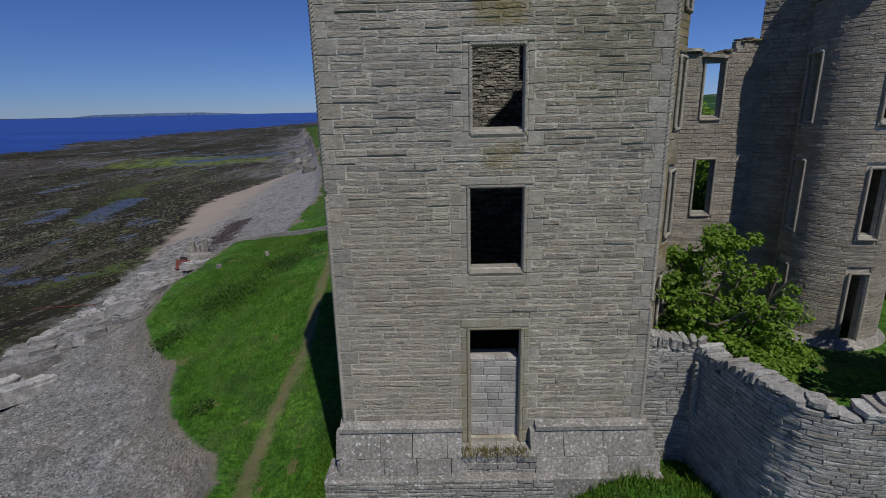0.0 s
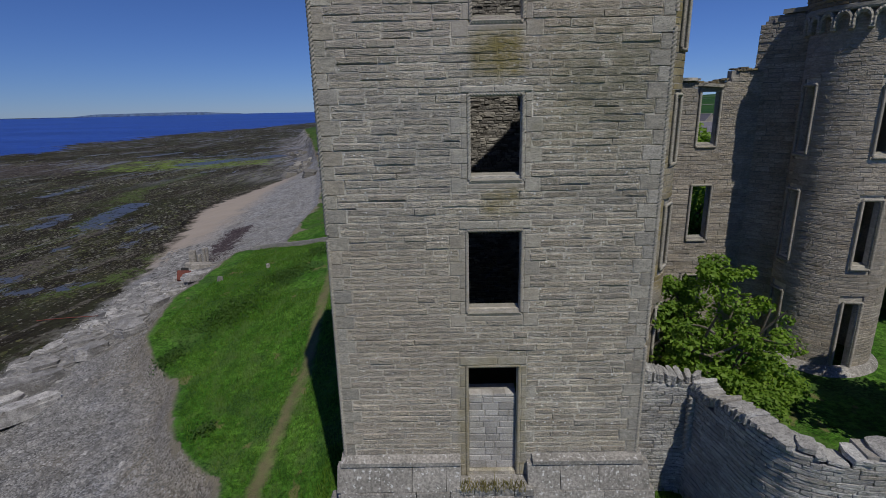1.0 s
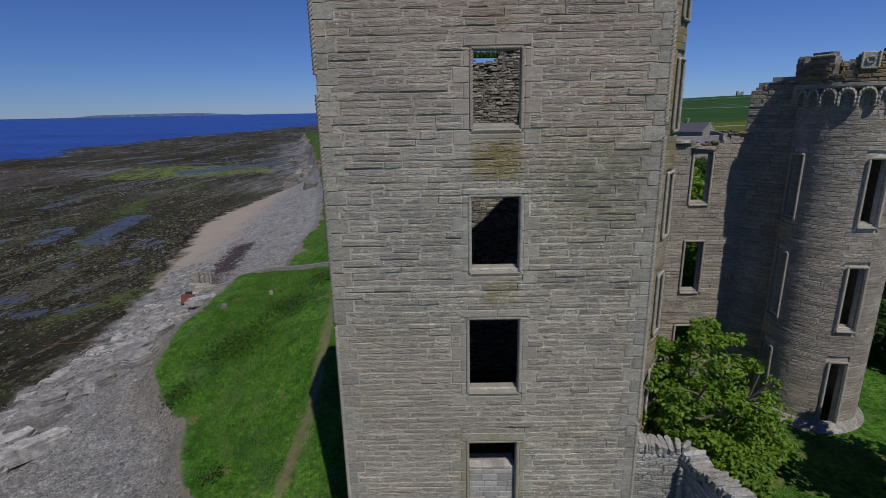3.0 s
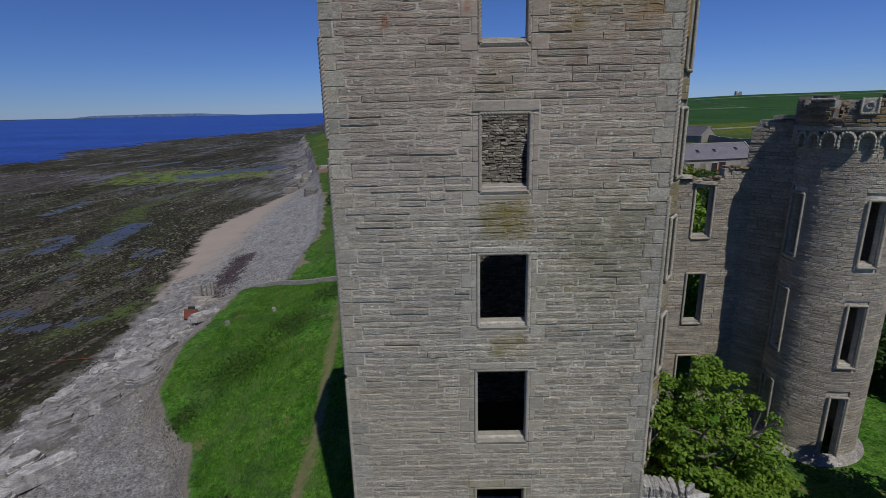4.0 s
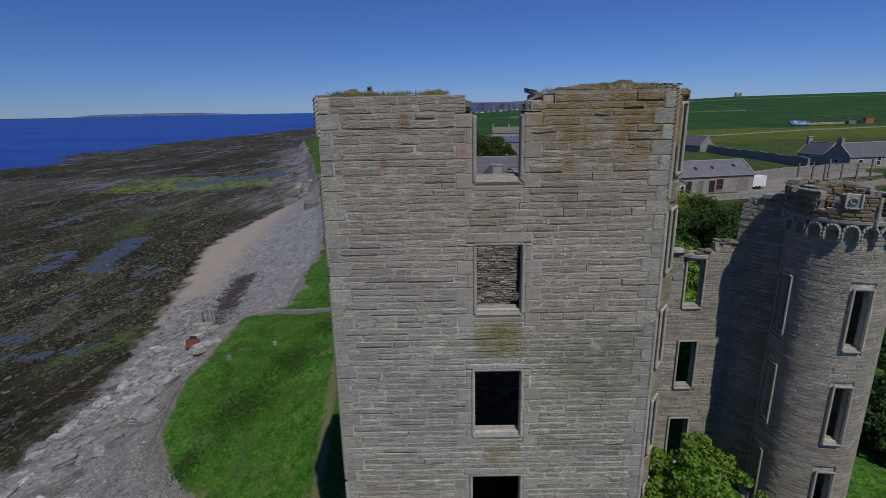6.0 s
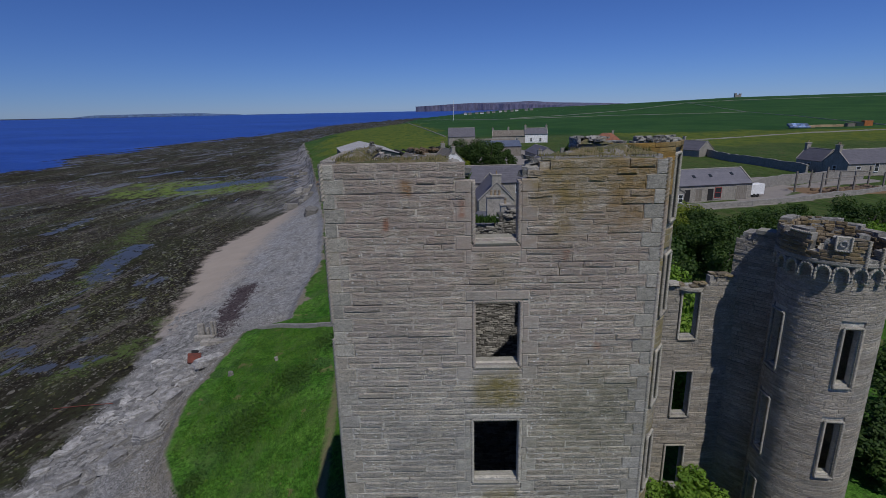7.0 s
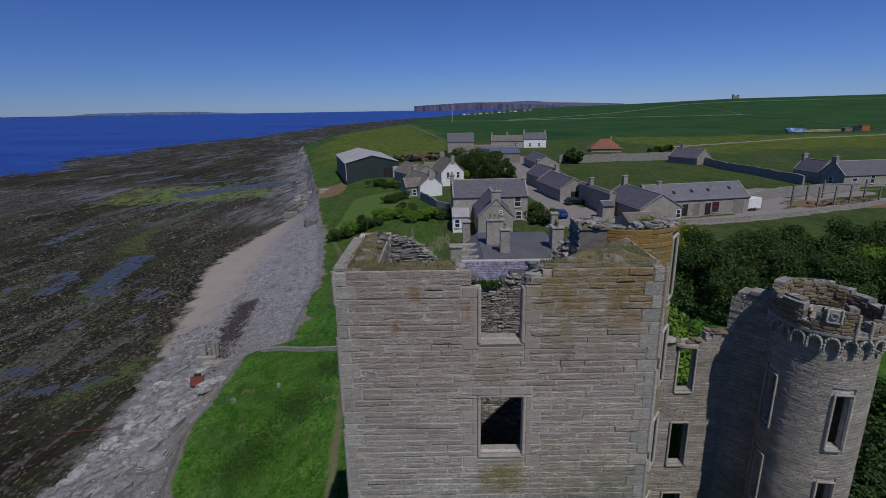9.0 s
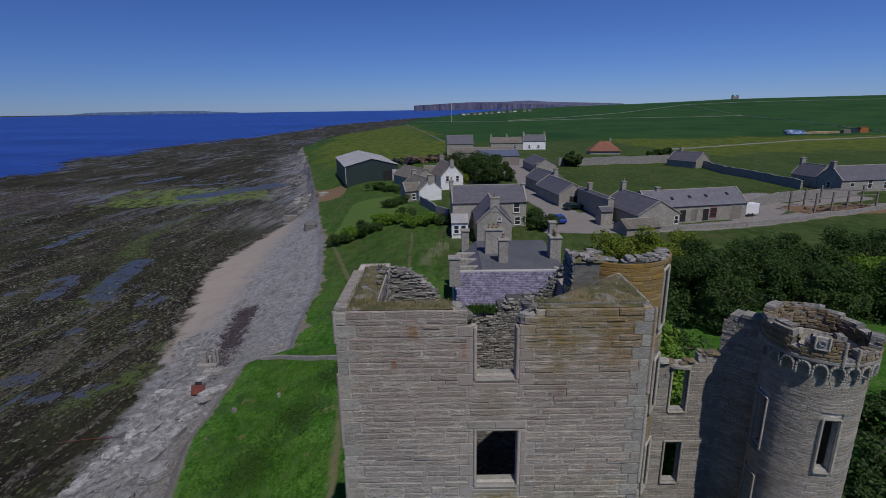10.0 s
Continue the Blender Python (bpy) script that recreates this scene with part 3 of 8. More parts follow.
    grass = mix(nt, step(nt, calc(nt, 'ADD', field("lawn"), calc(nt, 'MULTIPLY_ADD', noise_of(nt, 0.5), 1.5, -0.75)), -0.15, 0.3), grass, (0.088, 0.145, 0.034))
    grass = mix(nt, calc(nt, 'MULTIPLY', step(nt, calc(nt, 'ADD', field("path"), calc(nt, 'MULTIPLY_ADD', noise_of(nt, 1.2), 0.6, -0.3)), -0.2, 0.2), 0.7), grass, (0.19, 0.15, 0.09))
    grass = mix(nt, step(nt, calc(nt, 'ADD', field("yard"), calc(nt, 'MULTIPLY_ADD', noise_of(nt, 0.3), 2.0, -1.0)), -0.2, 0.4), grass, mix(nt, noise_of(nt, 0.6), (0.2, 0.182, 0.168), (0.285, 0.262, 0.238)))
    grass = mix(nt, step(nt, calc(nt, 'ADD', field("earth"), calc(nt, 'MULTIPLY_ADD', noise_of(nt, 0.4), 3.0, -1.5)), -0.3, 0.5), grass, mix(nt, noise_of(nt, 0.8), (0.16, 0.105, 0.06), (0.22, 0.15, 0.09)))
    gmask = step(nt, calc(nt, 'ADD', field("turf"), calc(nt, 'MULTIPLY_ADD', noise_of(nt, 0.7, (1, 1, 1), 5.0, 0.65, 7.0), 2.4, -1.2)), -0.1, 0.15)
    tongue = calc(nt, 'MULTIPLY', step(nt, far_y.outputs[1], 52.0, 60.0), calc(nt, 'MULTIPLY_ADD', noise_of(nt, 0.22, (1, 1, 1), 5.0, 0.65, 119.0), 9.0, -4.6))
    gmask = calc(nt, 'MULTIPLY', gmask, step(nt, calc(nt, 'ADD', field("turf"), tongue), -0.2, 0.3))
    bank = mix(nt, noise_of(nt, 2.0), (0.24, 0.215, 0.165), (0.14, 0.125, 0.09))
    col = mix(nt, step(nt, calc(nt, 'ADD', field("turf"), calc(nt, 'MULTIPLY_ADD', noise_of(nt, 1.4, (1, 1, 1), 6.0, 0.75), 2.4, -1.05)), -0.2, 0.3), col, bank)
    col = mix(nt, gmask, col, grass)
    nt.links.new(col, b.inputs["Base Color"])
    nt.links.new(calc(nt, 'MULTIPLY_ADD', pool, -0.55, 0.92), b.inputs["Roughness"])
    nt.links.new(calc(nt, 'MULTIPLY_ADD', pool, 0.22, 0.08), b.inputs["Specular IOR Level"])
    dry = calc(nt, 'SUBTRACT', 1.0, pool)
    rel = calc(nt, 'ADD', calc(nt, 'MULTIPLY', g2, 0.5), calc(nt, 'ADD', calc(nt, 'MULTIPLY', bits, calc(nt, 'MULTIPLY', rmask, 1.6)), calc(nt, 'MULTIPLY', peb.outputs["Distance"], -0.35)))
    bn = bump(nt, b, rel, 0.9, 0.12)
    nt.links.new(calc(nt, 'MULTIPLY', dry, 0.9), bn.inputs["Strength"])
    return m


M_GROUND = ground_mat()

# ---- mesh tools ----
rng = np.random.default_rng(7)


class Acc:
    """Gathers faces for one mesh."""

    def __init__(self):
        self.v, self.f = [], []

    def add(self, vs, fs):
        n = len(self.v)
        self.v.extend(vs)
        self.f.extend([tuple(i + n for i in f) for f in fs])

    def mesh(self, name):
        me = bpy.data.meshes.new(name)
        me.from_pydata([tuple(p) for p in self.v], [], self.f)
        me.update()
        return me


BOXF = [(0, 1, 2, 3), (7, 6, 5, 4), (0, 4, 5, 1), (1, 5, 6, 2), (2, 6, 7, 3), (3, 7, 4, 0)]


def box(acc, x0, x1, y0, y1, z0, z1, m=None, j=0.0):
    vs = [(x0, y0, z0), (x0, y1, z0), (x1, y1, z0), (x1, y0, z0), (x0, y0, z1), (x0, y1, z1), (x1, y1, z1), (x1, y0, z1)]
    if j:
        vs = [tuple(c + rng.uniform(-j, j) for c in v) for v in vs]
    if m is not None:
        vs = [tuple(m @ Vector(v)) for v in vs]
    acc.add(vs, BOXF)


def bevel_box(acc, x0, x1, y0, y1, z0, z1, c, m=None):
    """A box with chamfered edges all round."""
    vs, fs = [], []
    bm = bmesh.new()
    bmesh.ops.create_cube(bm, size=1.0)
    for v in bm.verts:
        v.co = Vector(((x0 + x1) / 2 + v.co.x * (x1 - x0), (y0 + y1) / 2 + v.co.y * (y1 - y0), (z0 + z1) / 2 + v.co.z * (z1 - z0)))
    bmesh.ops.bevel(bm, geom=bm.edges[:], offset=c, segments=1, affect='EDGES')
    bm.verts.index_update()
    vs = [tuple(m @ v.co) if m is not None else tuple(v.co) for v in bm.verts]
    fs = [tuple(v.index for v in f.verts) for f in bm.faces]
    bm.free()
    acc.add(vs, fs)


def part(name, acc, material, parent=None, label="", smooth=False):
    me = acc.mesh(name) if isinstance(acc, Acc) else acc
    if material and not me.materials:
        me.materials.append(material)
    if smooth:
        me.polygons.foreach_set("use_smooth", [True] * len(me.polygons))
    ob = new(name, me)
    if parent:
        ob.parent = parent
    if label:
        tagged(ob, label)
    return ob


def welded(acc):
    bm = bmesh.new()
    vs = [bm.verts.new(v) for v in acc.v]
    for f in acc.f:
        bm.faces.new([vs[i] for i in f])
    bmesh.ops.remove_doubles(bm, verts=bm.verts[:], dist=0.002)
    me = bpy.data.meshes.new("part")
    bm.to_mesh(me)
    bm.free()
    return me


def thing(name, at, label, category, group="", kind=""):
    e = new(name)
    e.matrix_world = at if isinstance(at, Matrix) else pose(*at)
    return tagged(e, label, category, group, kind)


def fast_mesh(name, verts, quads):
    me = bpy.data.meshes.new(name)
    n, k = len(quads), quads.shape[1]
    me.vertices.add(len(verts))
    me.vertices.foreach_set("co", np.asarray(verts, dtype=np.float32).ravel())
    me.loops.add(n * k)
    me.loops.foreach_set("vertex_index", np.asarray(quads, dtype=np.int32).ravel())
    me.polygons.add(n)
    me.polygons.foreach_set("loop_start", np.arange(0, n * k, k, dtype=np.int32))
    me.update(calc_edges=True)
    return me


def stone(acc, mp, u0, u1, z0, z1, d, c=0.015, j=0.012, back=-0.06):
    """One worn squared stone with wavering edges: mp takes (along, up, outwards)."""
    L = u1 - u0
    n = 1 if L < 0.16 else min(6, max(2, round(L / 0.2)))
    m = 2 * (n + 1)
    r = rng.uniform(-1, 1, (m, 4))
    cu, cz = min(c * 1.3, L * 0.25), min(c, (z1 - z0) * 0.22)
    vs0, vs1, vs2 = [], [], []
    for q in range(m):
        low = q <= n
        i = q if low else m - 1 - q
        end = -1 if i == 0 else 1 if i == n else 0
        u = u0 + L * i / n + (r[q, 0] * j if end else r[q, 0] * 0.25 * L / n)
        z = (z0 if low else z1) + r[q, 1] * j
        dd = d + r[q, 2] * j * 0.6
        vs0.append(mp(u, z, back))
        vs1.append(mp(u, z, max(dd - c, back + 0.01)))
        k = 1.0 + 0.6 * r[q, 3]
        vs2.append(mp(u - end * cu * k, z + (cz if low else -cz) * k, dd))
    fs = [(2 * m + i, 2 * m + i + 1, 2 * m + m - 2 - i, 2 * m + m - 1 - i) for i in range(n)]
    for i in range(m):
        q = (i + 1) % m
        fs += [(i, q, q + m, i + m), (i + m, q + m, q + 2 * m, i + 2 * m)]
    acc.add(vs0 + vs1 + vs2, fs)


def courses(u0, u1, z0, z1, h, lo, hi, holes, gap=0.012, top=None, ends=None, pair=0.0):
    """Stones laid in courses: yields (u0, u1, z0, z1). holes: (u0, u1, z0, z1) left free; ends(k): inset at both ends in course k."""
    z, k = z0, 0
    while z < z1 - 0.05:
        hh = h * rng.uniform(0.82, 1.2)
        if pair:
            hh = pair * rng.uniform(0.42, 0.58) if k % 2 == 0 else pair - (z - z0) % pair
            if hh < 0.05:
                hh = pair
        if z + hh > z1 - 0.08:
            hh = z1 - z
        a, b = u0, u1
        if ends:
            a, b = u0 + ends(k), u1 - ends(k)
        spans = [(a, b)]
        for h0, h1, hz0, hz1 in holes:
            if z + hh * 0.5 > hz0 and z + hh * 0.5 < hz1:
                nxt = []
                for s, e in spans:
                    if h0 >= e or h1 <= s:
                        nxt.append((s, e))
                    else:
                        if h0 > s:
                            nxt.append((s, h0))
                        if h1 < e:
                            nxt.append((h1, e))
                spans = nxt
        for s, e in spans:
            u = s
            while u < e - 0.02:
                w = rng.uniform(lo, hi)
                if u + w > e - lo * 0.7:
                    w = e - u
                if top is None or z + hh < top(u + w / 2):
                    yield u + gap / 2, u + w - gap / 2, z + gap / 2, z + hh - gap / 2
                u += w
        z += hh
        k += 1


def shell(acc, mp, us, zs, solid, d0, d1):
    """A wall with openings, from a grid of cells that are solid or free; mp takes (along, up, outwards)."""
    nu, nz = len(us) - 1, len(zs) - 1
    s = [[solid((us[i] + us[i + 1]) / 2, (zs[k] + zs[k + 1]) / 2) for k in range(nz)] for i in range(nu)]
    at = lambda i, k: 0 <= i < nu and 0 <= k < nz and s[i][k]
    for i in range(nu):
        for k in range(nz):
            if not s[i][k]:
                continue
            a, b, c, d = us[i], us[i + 1], zs[k], zs[k + 1]
            acc.add([mp(a, c, d1), mp(b, c, d1), mp(b, d, d1), mp(a, d, d1)], [(0, 1, 2, 3)])
            acc.add([mp(a, c, d0), mp(a, d, d0), mp(b, d, d0), mp(b, c, d0)], [(0, 1, 2, 3)])
            if not at(i - 1, k):
                acc.add([mp(a, c, d0), mp(a, c, d1), mp(a, d, d1), mp(a, d, d0)], [(0, 1, 2, 3)])
            if not at(i + 1, k):
                acc.add([mp(b, c, d0), mp(b, d, d0), mp(b, d, d1), mp(b, c, d1)], [(0, 1, 2, 3)])
            if not at(i, k - 1):
                acc.add([mp(a, c, d0), mp(b, c, d0), mp(b, c, d1), mp(a, c, d1)], [(0, 1, 2, 3)])
            if not at(i, k + 1):
                acc.add([mp(a, d, d0), mp(a, d, d1), mp(b, d, d1), mp(b, d, d0)], [(0, 1, 2, 3)])


def rope(acc, p0, p1, r=0.07, pitch=0.24, seg=12):
    """A twisted rope moulding from p0 to p1."""
    p0, p1 = Vector(p0), Vector(p1)
    ax = p1 - p0
    L = ax.length
    ax.normalize()
    a = ax.cross(Vector((0.3, 0.9, 0.2))).normalized()
    b = ax.cross(a)
    n = max(4, int(L / 0.015))
    vs, fs = [], []
    for i in range(n + 1):
        s = L * i / n
        for k in range(seg):
            t = 2 * math.pi * k / seg
            rr = r * (0.8 + 0.24 * math.cos(3 * (t - 2 * math.pi * s / pitch)))
            vs.append(tuple(p0 + ax * s + (a * math.cos(t) + b * math.sin(t)) * rr))
    for i in range(n):
        for k in range(seg):
            q = (k + 1) % seg
            fs.append((i * seg + k, i * seg + q, (i + 1) * seg + q, (i + 1) * seg + k))
    fs.append(tuple(range(seg - 1, -1, -1)))
    fs.append(tuple(n * seg + k for k in range(seg)))
    acc.add(vs, fs)


def rough_rock(acc, c, size, tilt=(0, 0, 0), j=0.14):
    """A worn boulder or slab: a jittered, chamfered box."""
    m = pose(c[0], c[1], c[2], *tilt) @ Matrix.Diagonal((*size, 1))
    vs = []
    for x in (-1, -0.4, 0.4, 1):
        for y in (-1, 0, 1):
            for z in (-1, 1):
                k = 0.82 if (abs(x) == 1 and abs(y) == 1) else 1.0
                kz = 0.85 if (abs(x) == 1 or abs(y) == 1) else 1.0
                vs.append(tuple(m @ Vector((0.5 * x * k + rng.uniform(-j, j), 0.5 * y * k + rng.uniform(-j, j), 0.5 * z * kz + rng.uniform(-j, j) * 0.6))))
    ix = lambda i, q, z: (i * 3 + q) * 2 + z
    fs = []
    for i in range(3):
        for q in range(2):
            fs.append((ix(i, q, 1), ix(i + 1, q, 1), ix(i + 1, q + 1, 1), ix(i, q + 1, 1)))
            fs.append((ix(i, q, 0), ix(i, q + 1, 0), ix(i + 1, q + 1, 0), ix(i + 1, q, 0)))
    for i in range(3):
        fs.append((ix(i, 0, 0), ix(i + 1, 0, 0), ix(i + 1, 0, 1), ix(i, 0, 1)))
        fs.append((ix(i, 2, 0), ix(i, 2, 1), ix(i + 1, 2, 1), ix(i + 1, 2, 0)))
    for q in range(2):
        fs.append((ix(0, q, 0), ix(0, q, 1), ix(0, q + 1, 1), ix(0, q + 1, 0)))
        fs.append((ix(3, q, 0), ix(3, q + 1, 0), ix(3, q + 1, 1), ix(3, q, 1)))
    acc.add(vs, fs)


# ---- ground ----
EDGE_Y = [-400, -20, 5, 13.8, 15.5, 16.8, 17.9, 19.4, 21.7, 23.9, 27, 30.6, 37, 43, 50, 53.5, 61, 75, 100, 145, 225, 334, 450, 673, 980, 1540, 2500, 5200]
EDGE_X = [-4, -7, -8.5, -9.2, -9.0, -9.6, -11.0, -12.6, -14, -14.7, -17.7, -20.2, -21.8, -21.8, -22, -18, -19, -19.6, -25, -37, -59, -91, -95, -62, -53, 80, 800, 3200]
ROCK_Y = [-400, 35, 43, 54, 60, 71.6, 88.5, 101.5, 117.4, 141, 153, 225, 334, 500, 5200]
ROCK_X = [-38, -31.8, -32.3, -34.8, -36.5, -39.0, -44.5, -45.5, -43.8, -42.5, -42.5, -60.5, -92, -96, 3195]


def smooth(t):
    t = np.clip(t, 0, 1)
    return t * t * (3 - 2 * t)


def land(x, y):
    """Height of the ground."""
    x, y = np.asarray(x, float), np.asarray(y, float)
    xe = np.interp(y, EDGE_Y, EDGE_X)
    ze = np.interp(y, [0, 55, 100, 225, 400, 700], [-4.2, -4.2, -3.4, -2.5, -1.5, -2])
    zi = np.interp(y, [-100, 8, 14, 40, 75, 110, 200], [-3.0, -2.3, -1.9, -1.6, -0.2, 0.5, 0.5])
    d = x - xe
    inland = ze + (zi - ze) * smooth(d / 17.0)
    court = smooth((x - 5.4) / 1.2) * smooth((y - 13.6) / 0.8)
    court = np.maximum(court, smooth((x - 8.0) / 1.0) * smooth((y - 10.4) / 0.8))
    inland = inland + (np.maximum(inland, -0.6) - inland) * court
    a = np.where(y > 10, x / np.maximum(y, 10), 1.0)
    hill = np.interp(a, [-0.06, 0.05, 0.15, 0.34, 0.55, 0.83, 1.5], [0, 3, 10, 19, 30, 34, 34])
    prof = smooth((np.hypot(x * 0.5, y) - 260) / 1250.0)
    inland = inland + hill * prof * np.where(y > 10, 1, 0)
    inland = inland + 0.95 * np.exp(-((x - 4.3) / 1.7) ** 2 - ((y - 11.9) / 0.8) ** 2)
    o = -d
    bankd = np.interp(y, [0, 50, 60, 110, 150], [0.75, 0.9, 0.8, 0.8, 1.5])
    xr = np.interp(y, ROCK_Y, ROCK_X)
    w = np.maximum(xe - xr, 2.0)
    zr = -7.9
    top = ze - bankd
    shore = top + (zr - top) * np.clip(o / w, 0, 1)
    shore = np.where(o > w, zr - np.clip((o - w) / 140.0, 0, 1.6) * 1.1, shore)
    z = np.where(d > 0, inland, ze + (shore - ze) * smooth(o / 1.1))
    n = np.sin(x * 0.9 + 1.3 * np.sin(y * 0.6)) * np.sin(y * 0.8 + np.sin(x * 0.7)) * 0.07 + np.sin(x * 0.31 + y * 0.17) * 0.09
    n = n + np.where(x < -130, 0.09 * np.sin(x * 0.05 + np.sin(y * 0.021)) * np.sin(y * 0.06), 0.0)
    return z + n


def build_ground():
    xs = np.concatenate([-np.geomspace(5000, 270, 18), np.arange(-262, -125, 4.0), np.arange(-125, -60, 2.0), np.arange(-60, -34, 0.8), np.arange(-34, 14, 0.4), np.arange(14, 60, 1.0), np.arange(60, 130, 2.5), np.geomspace(132, 5000, 30)])
    ys = np.concatenate([-np.geomspace(400, 12, 12), np.arange(-8, 6, 1.0), np.arange(6, 58, 0.4), np.arange(58, 120, 0.9), np.arange(120, 260, 2.5), np.geomspace(262, 5000, 50)])
    X, Y = np.meshgrid(xs, ys)
    Z = land(X, Y)
    nx, ny = len(xs), len(ys)
    V = np.stack([X, Y, Z], -1).reshape(-1, 3)
    i = np.arange(nx - 1)[None, :] + nx * np.arange(ny - 1)[:, None]
    Q = np.stack([i, i + 1, i + nx + 1, i + nx], -1).reshape(-1, 4)
    me = fast_mesh("ground", V, Q)
    x, y = V[:, 0], V[:, 1]
    xe, xr = np.interp(y, EDGE_Y, EDGE_X), np.interp(y, ROCK_Y, ROCK_X)

    def rect(x0, x1, y0, y1):
        return np.minimum(np.minimum(x - x0, x1 - x), np.minimum(y - y0, y1 - y))

    def line(pts, w):
        best = np.full(len(x), 1e9)
        for (ax, ay), (bx, by) in zip(pts, pts[1:]):
            t = np.clip(((x - ax) * (bx - ax) + (y - ay) * (by - ay)) / ((bx - ax) ** 2 + (by - ay) ** 2), 0, 1)
            best = np.minimum(best, np.hypot(x - ax - t * (bx - ax), y - ay - t * (by - ay)))
        return w - best
    sand_r = np.interp(y, [50, 57, 68.8, 83, 102.3, 128, 140, 150], [-37, -34.8, -33.6, -34.8, -36.4, -38.8, -41.5, -60])
    pools = [line([(-63.5, 101), (-61, 90), (-58.3, 81)], 2.3), line([(-58.5, 83), (-55.8, 79.5)], 1.2), line([(-67.5, 81), (-70, 91)], 1.3), line([(-92.5, 115), (-94.6, 133)], 1.3), line([(-132, 222), (-125, 240)], 2.6), line([(-91, 183), (-70, 206)], 6.0), line([(-108, 212), (-94, 217)], 1.8), line([(-75.8, 83.0), (-74.5, 84.1)], 0.9), line([(-73.3, 89.7), (-71.0, 92.2)], 1.1), line([(-44.7, 56.7), (-43.8, 57.4)], 0.8), line([(-51.3, 53.7), (-49.6, 54.3)], 1.1), line([(-48.1, 76.6), (-47.4, 79.7)], 0.9), line([(-44.7, 67.4), (-45.9, 70.5)], 0.6), line([(-53.2, 66.4), (-52.7, 67.5)], 0.6), line([(-45.0, 49.3), (-40.1, 51.0)], 0.8)]
    yard = np.maximum.reduce([line([(27, 93), (24, 104), (22, 116), (21.5, 131), (24, 150), (27, 190), (30, 205)], 3.2), rect(17, 33, 88, 104), rect(10, 36, 165, 215), line([(36, 90), (54, 92.6), (66, 97), (95, 107), (140, 120)], 2.6), line([(58, 99), (64, 106), (69, 113), (74, 120)], 4.5), line([(64, 102), (78, 110), (95, 116)], 2.5)])
    fields = {
        "turf": x - xe, "rock": xr - x, "sand": np.minimum(sand_r - x, x - xr + 3) * np.where((y > 40) & (y < 150), 1, 0) - np.where((y > 40) & (y < 150), 0, 9),
        "wrack": np.maximum(line([(-26.8, 55), (-28.4, 62), (-29.6, 70)], 1.7), line([(-26.6, 49.2), (-26.2, 51)], 0.8)), "green": 20 - np.hypot((x + 97) * 0.5, (y - 184) * 1.0), "ulva": np.maximum(line([(-73, 153), (-75, 135), (-73, 118), (-68.5, 108), (-62.5, 91), (-59, 79)], 2.0), line([(-41.0, 48.0), (-39.4, 50.2), (-38.0, 51.8), (-36.9, 53.5), (-37.1, 58.1), (-37.3, 62.0)], 1.3)), "redrock": 26 - np.hypot((x + 152) * 0.7, (y - 182) * 0.8),
        "pool": np.maximum.reduce(pools), "path": np.maximum(line([(-6.6, 90), (-6.2, 85.3), (-6.2, 78), (-5.8, 70)], 0.2), line([(-7.4, -6), (-7.6, 13.8), (-8.0, 16.7), (-7.9, 19.8), (-7.9, 24), (-9, 34), (-11, 50), (-14, 70), (-20, 89), (-27, 108), (-35, 130)], 0.28)),
        "yard": yard, "far": (y - 300) / 40.0, "olive": np.clip((y - 52) / 25.0, 0, 1) * np.where(x > -2, 1, 0.6), "yellow": np.minimum(np.minimum(y - 205, 640 - y), np.minimum(x - xe - 6, 12 - (y - 300) * 0.12 - x)) * 1.0,
        "lawn": rect(-23.5, -9, 99, 126), "earth": np.maximum(rect(-44, -29, 140, 158), rect(70, 94, 100, 108)),
    }
    fields["yellow"] = np.maximum(fields["yellow"], np.minimum(np.minimum(y - 222, 330 - y), x - 100))
    for k, v in fields.items():
        a = me.attributes.new(k, 'FLOAT', 'POINT')
        a.data.foreach_set("value", v.astype(np.float32))
    me.polygons.foreach_set("use_smooth", np.ones(len(me.polygons), bool))
    ob = part("ground", me, M_GROUND)
    tagged(ob, "coastal ground of turf, grey shingle, weedy tidal rock and green fields", "ground", kind="structure")


def build_sea():
    r = np.concatenate([[0, 100], np.geomspace(200, 4960, 40)])
    th = np.linspace(math.radians(-40), math.radians(220), 90)
    R, T = np.meshgrid(r, th)
    X, Y = R * np.cos(T), R * np.sin(T)
    Z = -9.05 + 0.0 * R
    nr = len(r)
    V = np.stack([X, Y, Z], -1).reshape(-1, 3)
    i = np.arange(nr - 1)[None, :] + nr * np.arange(len(th) - 1)[:, None]
    Q = np.stack([i, i + 1, i + nr + 1, i + nr], -1).reshape(-1, 4)
    ob = part("water", fast_mesh("water", V, Q), M_SEA)
    tagged(ob, "deep blue open sea reaching the horizon", "sea", kind="structure")


build_ground()
build_sea()


def gz(x, y):
    return float(land(x, y))

# ---- main tower ----
TX0, TX1, TY, TZ1 = -3.62, 4.74, 13.0, 16.85
BY = 20.2
OPEN = [(-0.05, 1.3, -0.75, 2.62), (-0.02, 1.31, 4.34, 6.44), (0.05, 1.27, 7.86, 9.75), (0.1, 1.23, 11.5, 13.22), (0.1, 1.13, 14.92, 17.3)]
FRONT = lambda u, z, d: (u, TY - d, z)
tower = thing("castle_tower", (0, 0, 0), "tall roofless sandstone tower with rope-moulded windows in one column", "tower")


def tower_top(u):
    if -0.05 < u < 1.25:
        return 14.9
    if -0.45 < u < 1.65:
        return 16.4
    return TZ1 - 0.05 * math.sin(u * 2.1) ** 2


